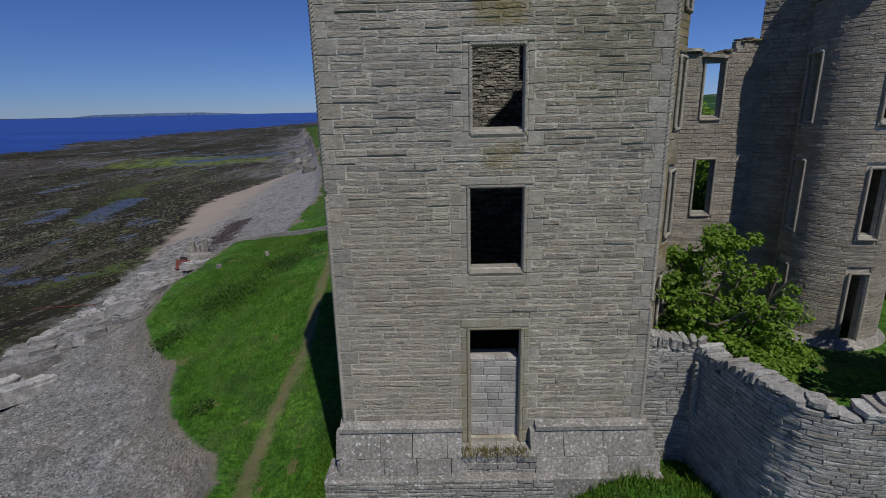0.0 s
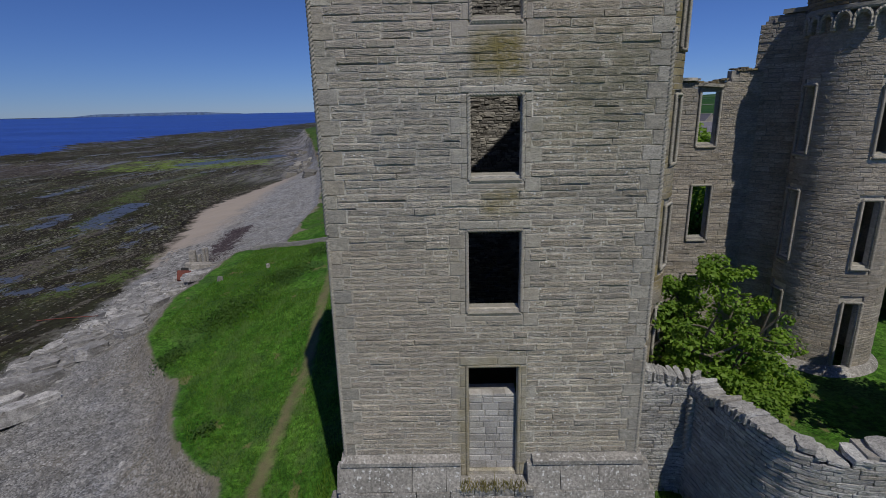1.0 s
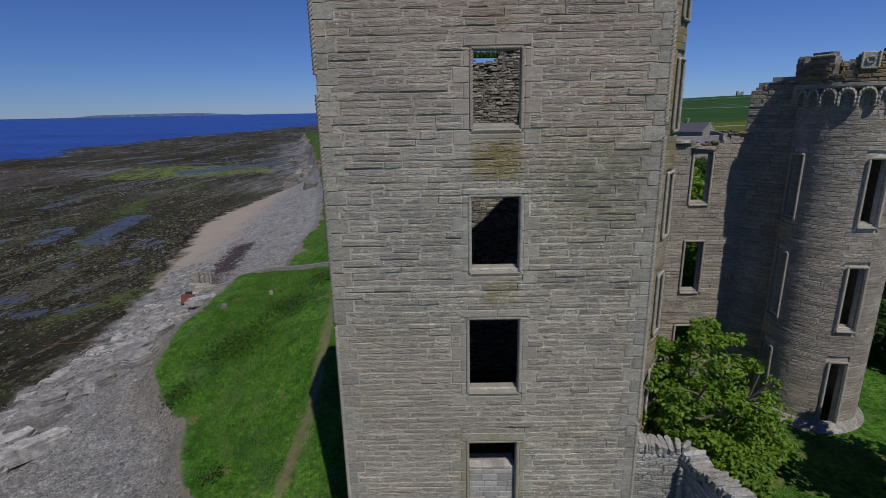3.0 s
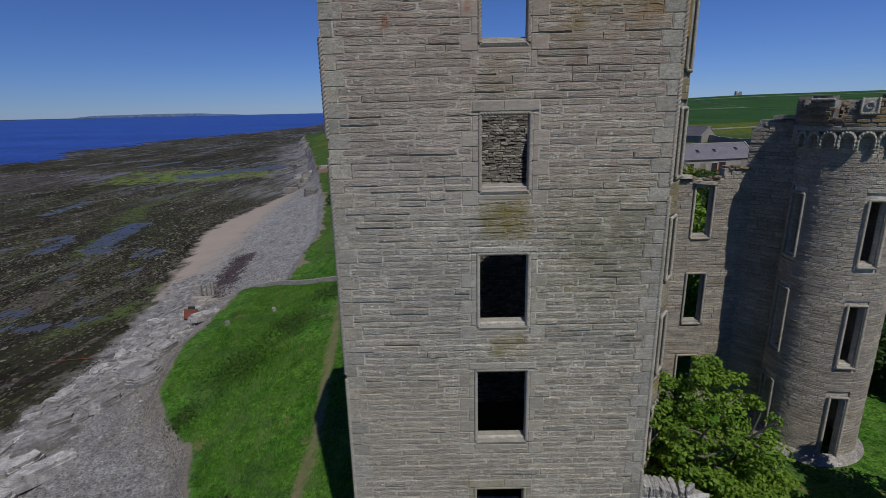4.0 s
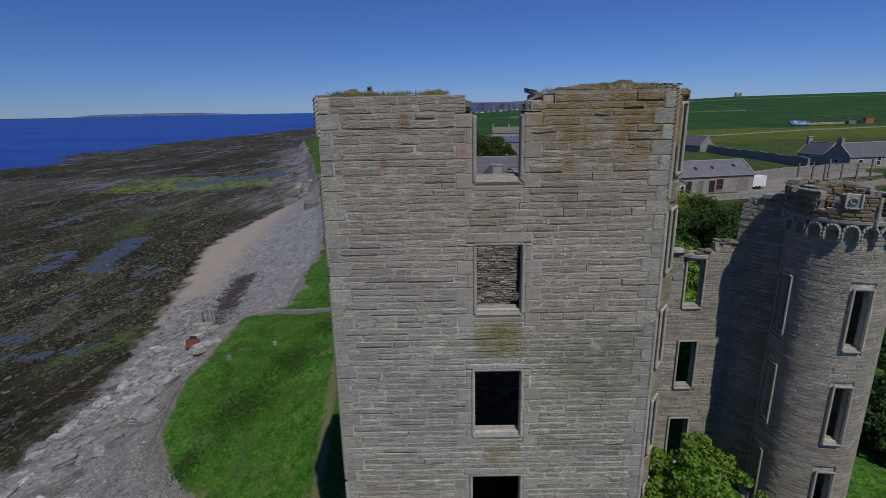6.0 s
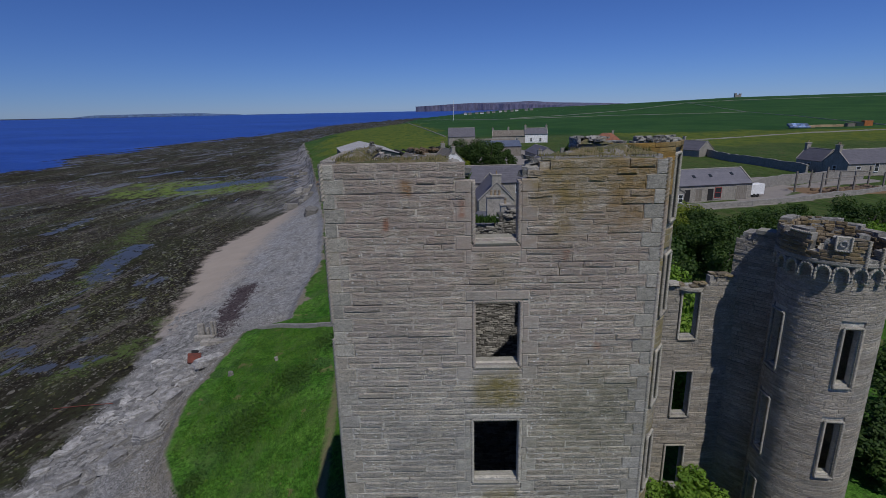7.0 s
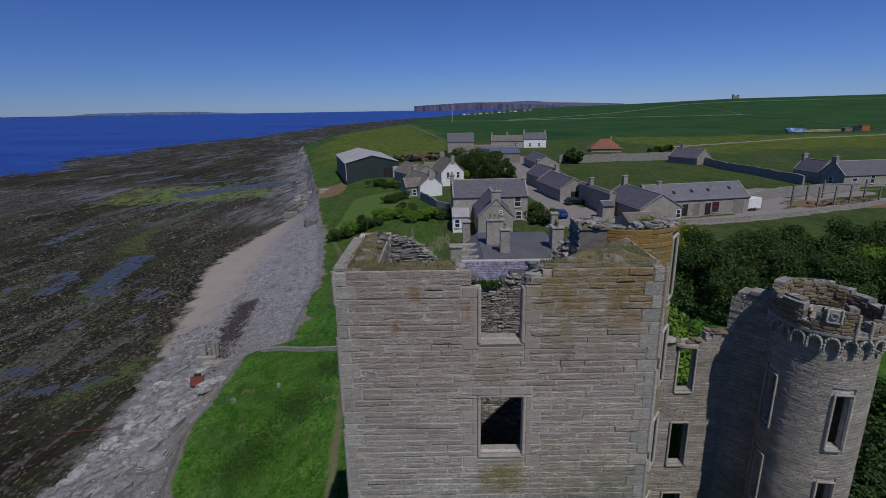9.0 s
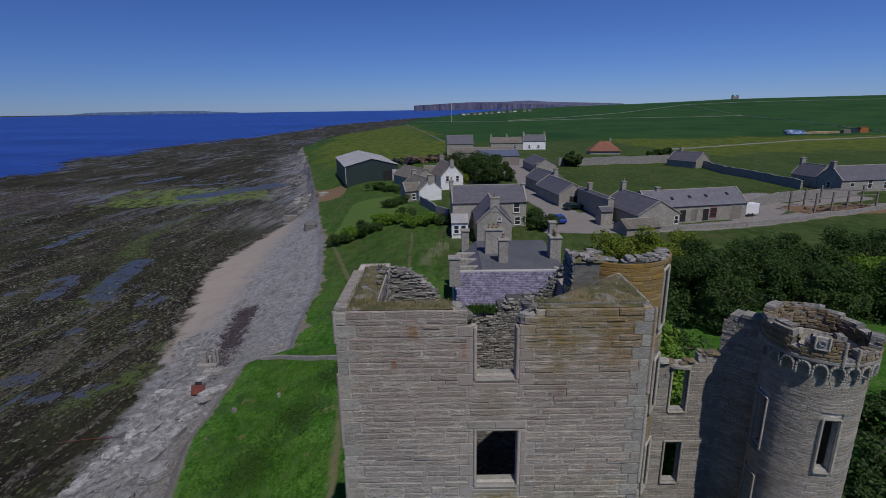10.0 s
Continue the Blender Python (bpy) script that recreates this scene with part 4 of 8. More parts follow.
acc = Acc()
us = sorted({TX0, -2.6, -1.4, -0.45, 1.65, 2.4, 3.6, TX1} | {o[0] for o in OPEN} | {o[1] for o in OPEN})
zs = sorted({-2.6, 16.38, TZ1 - 0.06} | {o[2] for o in OPEN} | {o[3] for o in OPEN[:4]})
free = lambda u, z: any(a < u < b and c < z < d for a, b, c, d in OPEN) or (-0.45 < u < 1.65 and z > 16.38)
shell(acc, lambda u, z, d: (u, TY + 0.055 - d, z), us, zs, lambda u, z: not free(u, z), -0.2, 0.0)
deep = lambda u, z: any(a - 0.35 < u < b + 0.35 and c - 1.0 < z < d + 0.15 for a, b, c, d in OPEN) or (-0.45 < u < 1.65 and z > 16.38)
shell(acc, lambda u, z, d: (u, TY + 0.055 - d, z), sorted(set(us) | {o[0] - 0.35 for o in OPEN} | {o[1] + 0.35 for o in OPEN}), sorted(set(zs) | {o[2] - 1.0 for o in OPEN} | {o[3] + 0.15 for o in OPEN[:4]}), lambda u, z: not deep(u, z), -0.78, -0.2)
# side walls
shell(acc, lambda u, z, d: (TX0 + 0.04 + d, u, z), [TY + 0.8, 15.0, 17.5, BY + 0.8], [-2.6, 4, 10, 14.2, TZ1 - 0.1], lambda u, z: z < 14.2 or u < 17.5, 0.0, 1.0)
shell(acc, lambda u, z, d: (TX1 - 0.04 - d, u, z), [TY + 0.8, 15.3, BY], [-2.6, 4, 10, 15.2, TZ1 - 0.1], lambda u, z: z < 15.2 or u < 15.3, 0.0, 0.9)


def back_top(u):
    return float(np.interp(u, [-3.7, -2.6, -2.4, -1.6, -0.9, 0, 1.3, 1.8, 2.6, 3.2, 4.7], [14.2, 14.2, 14.2, 14.0, 13.75, 13.6, 13.5, 14.2, 14.4, 14.4, 16.4]))


part("wall_core", acc, M_MORTAR, tower)
acc = Acc()
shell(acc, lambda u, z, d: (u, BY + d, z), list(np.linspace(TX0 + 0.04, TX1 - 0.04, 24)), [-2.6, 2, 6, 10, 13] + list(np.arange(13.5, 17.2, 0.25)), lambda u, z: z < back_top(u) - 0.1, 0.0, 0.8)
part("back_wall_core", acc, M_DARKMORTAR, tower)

def grid_cells(z0, z1):
    """The two-course cells that a window's margin takes up."""
    kb = math.floor((z0 - 0.4 + 0.1) / 0.36)
    kt = math.ceil((z1 + 0.22 + 0.1) / 0.36)
    return kb, kt


def margins():
    for i, (a, b, c, d) in enumerate(OPEN):
        kb, kt = grid_cells(c, d)
        if i == 0:
            kb = -2
        for k in range(kb, kt):
            zk = -0.1 + 0.36 * k
            ext = 0.25 if k % 2 and zk + 0.36 < d + 0.06 else 0.0
            yield i, k, zk, ext


# squared rubble courses between quoins and window surrounds
SUR = [(OPEN[i][0] - 0.24 - ext, OPEN[i][1] + 0.24 + ext, zk, zk + 0.36) for i, k, zk, ext in margins()]
layout = list(courses(TX0 + 0.02, TX1 - 0.02, -0.1, 6.74, 0.172, 0.34, 1.05, SUR, 0.024, None, lambda k: 0.52 if (k // 2) % 2 else 0.3, 0.36))
layout += list(courses(TX0 + 0.02, TX1 - 0.02, 6.74, TZ1, 0.172, 0.42, 1.25, SUR, 0.024, lambda u: tower_top(u) + 0.06, lambda k: 0.3 if (k // 2) % 2 else 0.52, 0.36))
def face_depth(s):
    """Most stones lie flush with the pointing; some stand proud over open joints."""
    return rng.uniform(0.018, 0.034) if rng.uniform() < 0.1 else rng.uniform(0.008, 0.015)


def pointing(acc, mp, layout, open_share, gap=0.022, f=-0.008):
    """Mortar in the joints, flush but for open joints; returns the stones, cut back where a joint is open."""
    out = []
    for u0, u1, z0, z1 in layout:
        share = open_share(u0, z0)
        low = rng.uniform() < share
        end = rng.uniform() < share * 0.4
        g = gap
        a, b = u0 - (0 if end else g), u1
        c, d = z0 - (0 if low else g), z1
        n = max(1, round((b - a) / 0.25))
        us = [a + (b - a) * i / n for i in range(n + 1)]
        vs = [mp(u, z, q) for z, q in ((c, -0.06), (c, f), (d, f), (d, -0.06)) for u in us]
        fs = [(r * (n + 1) + i, r * (n + 1) + i + 1, (r + 1) * (n + 1) + i + 1, (r + 1) * (n + 1) + i) for r in range(3) for i in range(n)]
        acc.add(vs, fs + [(0, n + 1, 2 * n + 2, 3 * n + 3), (n, 4 * n + 3, 3 * n + 2, 2 * n + 1)])
        out.append((u0 + (0.004 if end else 0), u1, z0 + (rng.uniform(-0.006, 0.012) if low else 0), z1))
    return out


def tower_open(u, z):
    band = 0.36 if 6.8 < z < 11.5 else 0.36 if z > 12.5 else 0.3 if z > 11.5 else 0.22 if u > 1.6 else 0.05
    return band * (0.25 + 1.5 * max(0.0, noise.noise(Vector((u * 0.5, z * 0.6, 4.0))) + 0.3))


acc = Acc()
layout = pointing(acc, FRONT, layout, tower_open, 0.028, 0.002)
tagged(part("pointing", acc, M_MORTAR, tower), "pale lime pointing in the joints", kind="stuff")
near = [s for s in layout if 8.9 < s[2] < 14.6][:300]
chosen = {id(s) for s in near}
acc = Acc()
for s in layout:
    if id(s) not in chosen:
        stone(acc, FRONT, *s, face_depth(s), 0.02, 0.007, -0.06)
tagged(part("masonry", acc, M_STONE, tower), "grey-brown squared rubble in uneven courses", kind="stuff")
# the stones that pass nearest, as pieces of their own
variants = []
for L in (0.4, 0.7, 1.1):
    for k in range(6):
        acc = Acc()
        stone(acc, lambda u, z, d: (u / L, -d, z / 0.16), 0, L, 0, 0.16, 0.008, 0.02, 0.007)
        me = acc.mesh("stone")
        me.materials.append(M_STONE)
        variants.append((L, me))
for s in near:
    L = s[1] - s[0]
    cl = min((0.4, 0.7, 1.1), key=lambda q: abs(q - L))
    pool = [me for q, me in variants if q == cl]
    ob = new("stone", pool[rng.integers(len(pool))])
    ob.matrix_world = Matrix.Translation((s[0], TY - face_depth(s) + 0.008, s[2])) @ Matrix.Diagonal((L, 1, s[3] - s[2], 1))
    ob.parent = tower

def pad(acc, mp, a, b, c, d, g=0.016, f=-0.006):
    """Mortar round one stone."""
    a, b, c, d = a - g, b + g, c - g, d + g
    acc.add([mp(a, c, f), mp(b, c, f), mp(b, d, f), mp(a, d, f), mp(a, c, -0.06), mp(b, c, -0.06), mp(b, d, -0.06), mp(a, d, -0.06)], [(0, 1, 2, 3), (0, 4, 5, 1), (0, 3, 7, 4), (3, 2, 6, 7), (1, 5, 6, 2)])


# quoins
pads = Acc()
for side in (0, 1):
    z, k = -0.1, 0
    while z < TZ1 - 0.1:
        h = min(0.36, TZ1 - z)
        w = 0.52 if k % 2 else 0.3
        acc = Acc()
        u0 = TX0 + 0.03 if side == 0 else TX1 - w
        stone(acc, FRONT, u0, u0 + w - 0.03, z + 0.006, z + h - 0.006, 0.008, 0.01, 0.004)
        part("quoin", acc, M_QUOIN, tower)
        pad(pads, FRONT, u0, u0 + w - 0.03, z + 0.006, z + h - 0.006)
        z += h
        k += 1
tagged(part("quoin_pointing", pads, M_MORTAR, tower), "pale pointing round the quoins", kind="stuff")
# twisted rope at the front corners, broken in places
for x, gaps in ((TX0 + 0.01, [(15.05, 15.95), (12.3, 12.75), (6.3, 6.45)]), (TX1 - 0.01, [(14.0, 14.35), (11.2, 11.5), (3.2, 3.4)])):
    z = -0.1
    for g0, g1 in sorted(gaps) + [(TZ1, TZ1)]:
        acc = Acc()
        rope(acc, (x, TY + 0.02, z), (x, TY + 0.02, g0), 0.066, 0.3)
        part("corner_rope", acc, M_DRESSED, tower, smooth=True)
        z = g1


def window_surround(parent, mp, u0, u1, z0, z1, lintel=True, sill=True, door=False, jamb=0.28, rp=0.06, m_d=M_DRESSED, margin=True, off=0.015):
    """Dressed margins, rope moulding and sloped sill round an opening; mp takes (along, up, outwards)."""
    pads = Acc()
    for a, b, sg in ((u0 - jamb, u0 - 0.005, -1), (u1 + 0.005, u1 + jamb, 1)) if margin else ():
        z, k = z0 - (0.0 if door else 0.3), 0
        while z < z1 + 0.05:
            h = min(0.38, z1 + 0.06 - z)
            if h < 0.05:
                break
            ext = 0.2 if k % 2 else 0.0
            acc = Acc()
            stone(acc, mp, a - (ext if sg < 0 else 0), b + (ext if sg > 0 else 0), z + 0.005, z + h - 0.005, 0.012, 0.01, 0.004, -0.1)
            pad(pads, mp, a - (ext if sg < 0 else 0), b + (ext if sg > 0 else 0), z + 0.005, z + h - 0.005)
            part("jamb_stone", acc, m_d, parent)
            z += h
            k += 1
    if pads.v:
        tagged(part("jamb_pointing", pads, M_MORTAR, parent), kind="stuff")
    if lintel and margin:
        for a, b in ((u0 - jamb, (u0 + u1) / 2 - 0.006), ((u0 + u1) / 2 + 0.006, u1 + jamb)):
            acc = Acc()
            stone(acc, mp, a, b, z1 + 0.065, z1 + 0.33, 0.018, 0.012, 0.004, -0.1)
            part("lintel", acc, m_d, parent)
    acc = Acc()
    for u in (u0 - 0.05, u1 + 0.05):
        rope(acc, mp(u, z0 - 0.08, off), mp(u, z1 + 0.05, off), rp)
    if lintel:
        rope(acc, mp(u0 - 0.05, z1 + 0.05, off), mp(u1 + 0.05, z1 + 0.05, off), rp)
    if sill:
        rope(acc, mp(u0 - 0.05, z0 - 0.13, off), mp(u1 + 0.05, z0 - 0.13, off), rp)
    part("rope_moulding", acc, m_d, parent, smooth=True)
    if sill:
        acc = Acc()
        a, b = u0 + 0.0, u1 - 0.0
        vs = [mp(a, z0 - 0.16, 0.0), mp(b, z0 - 0.16, 0.0), mp(b, z0 - 0.1, 0.03), mp(a, z0 - 0.1, 0.03), mp(a, z0 + 0.06, -0.3), mp(b, z0 + 0.06, -0.3), mp(a, z0 - 0.16, -0.3), mp(b, z0 - 0.16, -0.3)]
        acc.add(vs, [(0, 1, 2, 3), (3, 2, 5, 4), (0, 3, 4, 6), (1, 7, 5, 2), (4, 5, 7, 6), (0, 6, 7, 1)])
        part("sill", acc, M_SILL, parent)
    if sill and margin:
        acc = Acc()
        stone(acc, mp, u0 - jamb, u1 + jamb, z0 - 0.42, z0 - 0.2, 0.01, 0.012, 0.004, -0.1)
        part("apron_stone", acc, m_d, parent)


frames = []
for i, (a, b, c, d) in enumerate(OPEN):
    w = new("window_opening" if i else "doorway")
    w.parent = tower
    frames.append(w)
    window_surround(w, FRONT, a, b, c, min(d, 16.3), lintel=i < 4, sill=i > 0, door=i == 0, margin=False, off=-0.035)
pads = [Acc() for o in OPEN]
for i, k, zk, ext in margins():
    a, b, c, d = OPEN[i]
    top = min(zk + 0.36, d + 0.05, 16.4)
    if top - zk < 0.04:
        continue
    for u0, u1 in ((a - 0.24 - ext, a - 0.1), (b + 0.1, b + 0.24 + ext)):
        acc = Acc()
        stone(acc, FRONT, u0 + 0.008, u1, zk + 0.006, top - 0.006, 0.01, 0.01, 0.004, -0.1)
        part("jamb_stone", acc, M_DRESSED, frames[i])
        pad(pads[i], FRONT, u0 + 0.004, u1 - 0.012, zk, top)


def plain_courses(acc, i, u0, u1, z0, z1):
    """Ordinary stones in the cells between a window's margin and the courses round it."""
    if z1 - z0 < 0.06:
        return
    n = max(1, round((z1 - z0) / 0.18))
    for k in range(n):
        za, zb = z0 + (z1 - z0) * k / n, z0 + (z1 - z0) * (k + 1) / n
        u = u0
        while u < u1 - 0.02:
            w = rng.uniform(0.3, 0.75)
            w = u1 - u if u + w > u1 - 0.2 else w
            stone(acc, FRONT, u + 0.012, u + w - 0.012, za + 0.012, zb - 0.012, rng.uniform(0.008, 0.015), 0.02, 0.007, -0.1)
            pad(pads[i], FRONT, u + 0.012, u + w - 0.012, za + 0.012, zb - 0.012, 0.014, 0.002)
            u += w


for i, (a, b, c, d) in enumerate(OPEN):
    kb, kt = grid_cells(c, d)
    rest = Acc()
    if i < 4:
        top = min(-0.1 + 0.36 * kt - 0.006, d + 0.34)
        mid = (a + b) / 2 + rng.uniform(-0.15, 0.15)
        for u0, u1 in ((a - 0.23, mid - 0.006), (mid + 0.006, b + 0.23)):
            acc = Acc()
            stone(acc, FRONT, u0, u1, d + 0.1, top, 0.016, 0.012, 0.004, -0.1)
            part("lintel", acc, M_DRESSED, frames[i])
        pad(pads[i], FRONT, a - 0.23, b + 0.23, d + 0.1, top)
        plain_courses(rest, i, a - 0.24, b + 0.24, top + 0.004, -0.1 + 0.36 * kt)
    if i:
        low = max(-0.1 + 0.36 * kb + 0.006, c - 0.31)
        acc = Acc()
        stone(acc, FRONT, a - 0.1, b + 0.1, low, c - 0.19, 0.01, 0.012, 0.004, -0.1)
        part("apron_stone", acc, M_DRESSED, frames[i])
        pad(pads[i], FRONT, a - 0.1, b + 0.1, low, c - 0.15)
        plain_courses(rest, i, a - 0.1, b + 0.1, -0.1 + 0.36 * kb, low - 0.004)
    if rest.v:
        tagged(part("masonry", rest, M_STONE, frames[i]), "squared rubble above and below the window", kind="stuff")
    tagged(part("margin_pointing", pads[i], M_MORTAR, frames[i]), "pale pointing round the margin stones", kind="stuff")

# blocked doorway: limewashed courses
z = -0.75
while z < 1.67:
    h = rng.uniform(0.17, 0.25)
    h = min(h, 1.7 - z)
    u = -0.04
    while u < 1.29:
        w = rng.uniform(0.28, 0.5)
        if u + w > 1.1:
            w = 1.29 - u
        acc = Acc()
        stone(acc, FRONT, u + 0.007, u + w - 0.007, z + 0.008, z + h - 0.008, -0.2 + rng.uniform(-0.006, 0.006), 0.012, 0.006, -0.5)
        part("infill_block", acc, M_BLOCK, tower)
        u += w
    z += h
acc = Acc()
box(acc, -0.05, 1.3, TY + 0.222, TY + 0.8, -1.75, 1.68)
part("infill_core", acc, M_MORTAR2, tower)

# plinth: sloped weathering course, face blocks and footing
for a, b in ((TX0 - 0.1, -0.3), (1.75, TX1 + 0.12)):
    acc = Acc()
    vs = [(a, TY + 0.1, -0.08), (b, TY + 0.1, -0.08), (b, TY - 0.26, -0.2), (a, TY - 0.26, -0.2), (b, TY - 0.26, -0.32), (a, TY - 0.26, -0.32), (a, TY + 0.1, -0.32), (b, TY + 0.1, -0.32)]
    acc.add(vs, [(0, 3, 2, 1), (3, 5, 4, 2), (0, 6, 5, 3), (1, 2, 4, 7), (5, 6, 7, 4)])
    part("weathering_course", acc, M_PLINTH, tower, "pale sloped course with white lichen")
for a, b in ((TX0 - 0.22, -0.28), (1.6, TX1 + 0.3)):
    u = a
    while u < b - 0.1:
        w = min(rng.uniform(0.7, 1.3), b - u)
        if b - u - w < 0.4:
            w = b - u
        acc = Acc()
        stone(acc, lambda p, q, d: (p, TY - 0.2 - d - (0.42 * max(0.0, -0.32 - q)), q), u + 0.004, u + w - 0.004, -1.0, -0.32, 0.0, 0.012, 0.01, -0.25)
        part("plinth_block", acc, M_PLINTH, tower)
        acc = Acc()
        stone(acc, lambda p, q, d: (p, TY - 0.5 - d - (0.3 * max(0.0, -1.0 - q)), q), u + 0.12, u + w + 0.113, -1.45, -1.006, 0.0, 0.02, 0.02, -0.3)
        part("plinth_block", acc, M_PLINTH, tower)
        u += w
acc = Acc()
for u0, u1, z0, z1, y0 in ((TX0 - 0.5, TX1 + 0.45, -2.6, -1.44, 12.2), (TX0 - 0.2, TX1 + 0.3, -2.6, -1.1, 12.55), (-0.45, 2.0, -2.0, -0.86, 12.55)):
    bevel_box(acc, u0, u1, y0, 13.2, z0, z1, 0.03)
part("footing_core", acc, M_PLINTH, tower)
acc = Acc()
for s in courses(TX0 - 0.5, 2.2, -2.5, -1.44, 0.13, 0.4, 1.2, [], 0.012):
    stone(acc, lambda u, z, d: (u, 12.18 - d, z), *s, rng.uniform(0, 0.04), 0.02, 0.012)
for s in courses(-0.45, 1.76, -1.6, -0.88, 0.2, 0.3, 0.8, [], 0.012):
    stone(acc, lambda u, z, d: (u, 12.5 - d, z), *s, rng.uniform(0, 0.05), 0.02, 0.012)
tagged(part("footing_masonry", acc, M_PLINTH, tower), "rough whitened footing stones", kind="stuff")

# inner face of the back wall
acc = Acc()
for s in courses(TX0 + 1.0, TX1 - 0.9, 1.0, 17.0, 0.1, 0.1, 0.4, [], 0.006, back_top):
    stone(acc, lambda u, z, d: (u, BY - d, z), *s, rng.uniform(0.0, 0.05), 0.02, 0.022)
tagged(part("inner_rubble", acc, M_RUBBLE, tower), "thin grey rubble of the inner wall face", kind="stuff")
acc = Acc()
for s in courses(TY + 0.8, BY, 4.0, 16.7, 0.13, 0.2, 0.5, [], 0.012, lambda u: 16.8 if u < 17.4 else 14.2):
    stone(acc, lambda u, z, d: (TX0 + 1.05 + d, u, z), *s, rng.uniform(-0.01, 0.05), 0.014, 0.012)
tagged(part("inner_rubble", acc, M_RUBBLE, tower), "thin grey rubble of the inner side wall", kind="stuff")

# broken cross wall at the left
acc = Acc()
stub_top = lambda u: float(np.interp(u, [-2.8, -2.5, -1.9, -1.5, -0.9], [16.55, 16.6, 16.5, 16.2, 15.6]))
shell(acc, lambda u, z, d: (u, 16.95 + d, z), list(np.linspace(-2.8, -0.9, 9)), [-2.6, 6, 12, 15] + list(np.arange(15.2, 16.8, 0.2)), lambda u, z: z < stub_top(u) - 0.1, 0.0, 0.7)
part("cross_wall_core", acc, M_RUBBLE, tower)
acc = Acc()
for s in courses(-2.75, -0.9, 14.0, 16.6, 0.055, 0.12, 0.4, [], 0.008, stub_top):
    stone(acc, lambda u, z, d: (u, 16.95 - d, z), *s, rng.uniform(-0.01, 0.08), 0.014, 0.012)
for k in range(220):
    u = rng.uniform(-2.8, -0.95)
    rough_rock(acc, (u, 17.2 + rng.uniform(-0.25, 0.3), stub_top(u) + rng.uniform(-0.12, 0.1)), (rng.uniform(0.1, 0.24), rng.uniform(0.1, 0.2), 0.034), (rng.uniform(-5, 5), rng.uniform(-5, 5), rng.uniform(-30, 30)), 0.06)
tagged(part("cross_wall_rubble", acc, M_RUBBLE, tower), "ragged grey rubble of a broken cross wall", kind="stuff")

# wall heads: turf, coping, loose rubble
def turf_strip(x0, x1, y0, y1, z, h, seed):
    nx, ny = max(3, int((x1 - x0) / 0.12)), max(3, int((y1 - y0) / 0.12))
    vs, fs = [], []
    for i in range(nx + 1):
        for k in range(ny + 1):
            u, v = i / nx, k / ny
            e = min(1.0, 4 * min(u, 1 - u) * (x1 - x0), 4 * min(v, 1 - v) * (y1 - y0))
            p = (x0 + u * (x1 - x0), y0 + v * (y1 - y0), 0)
            n = noise.fractal(Vector((p[0] * 1.3 + seed, p[1] * 1.3, 0)), 1.0, 2.0, 4)
            vs.append((p[0], p[1], z - 0.03 + e * h * (0.55 + 0.6 * n)))
    for i in range(nx):
        for k in range(ny):
            q = i * (ny + 1) + k
            fs.append((q, q + ny + 1, q + ny + 2, q + 1))
    a = Acc()
    a.add(vs, fs)
    return a


for k, (x0, x1, y0, y1, h) in enumerate(((-3.4, -0.5, 13.15, 13.75, 0.2), (1.7, 4.5, 13.15, 13.8, 0.16), (-3.35, -2.6, 13.5, 16.9, 0.25))):
    part("wall_head_turf", turf_strip(x0, x1, y0, y1, TZ1, h, k * 9.0), M_TURF, tower, "dry brown turf growing on the wall head", smooth=True)
# the wall is filled across its rear corner, with a sloping mound of turf on the fill
acc = Acc()
tri3 = [(1.75, 13.3), (4.68, 13.3), (4.68, 15.75)]
acc.add([(x, y, z) for z in (11.0, 16.9) for x, y in tri3], [(0, 2, 1), (3, 4, 5), (0, 1, 4, 3), (1, 2, 5, 4), (2, 0, 3, 5)])
part("corner_fill", acc, M_RUBBLE, tower)
acc = Acc()
n = 18
vs, fs, ix = [], [], {}
for i in range(n + 1):
    for k in range(n + 1 - i):
        a, b, c = i / n, k / n, 1 - (i + k) / n
        x = tri3[0][0] * c + tri3[1][0] * a + tri3[2][0] * b
        y = tri3[0][1] * c + tri3[1][1] * a + tri3[2][1] * b
        e = min(1.0, 5 * min(a + 0.04, b + 0.04, c + 0.02))
        ix[i, k] = len(vs)
        vs.append((x, y, 16.87 + e * (0.17 + 0.12 * noise.fractal(Vector((x * 1.4, y * 1.4, 3.0)), 1.0, 2.0, 4))))
for i in range(n):
    for k in range(n - i):
        fs.append((ix[i, k], ix[i + 1, k], ix[i, k + 1]))
        if i + k < n - 1:
            fs.append((ix[i + 1, k], ix[i + 1, k + 1], ix[i, k + 1]))
acc.add(vs, fs)
part("wall_head_turf", acc, M_TURF, tower, "dry brown turf mound on the wall corner", smooth=True)
for k in range(8):
    y = 13.15 + k * 0.4
    acc = Acc()
    bevel_box(acc, TX0 - 0.02, TX0 + 0.34, y, y + 0.39, TZ1 - 0.05, TZ1 + 0.05, 0.015)
    part("coping_slab", acc, M_STONE2, tower)


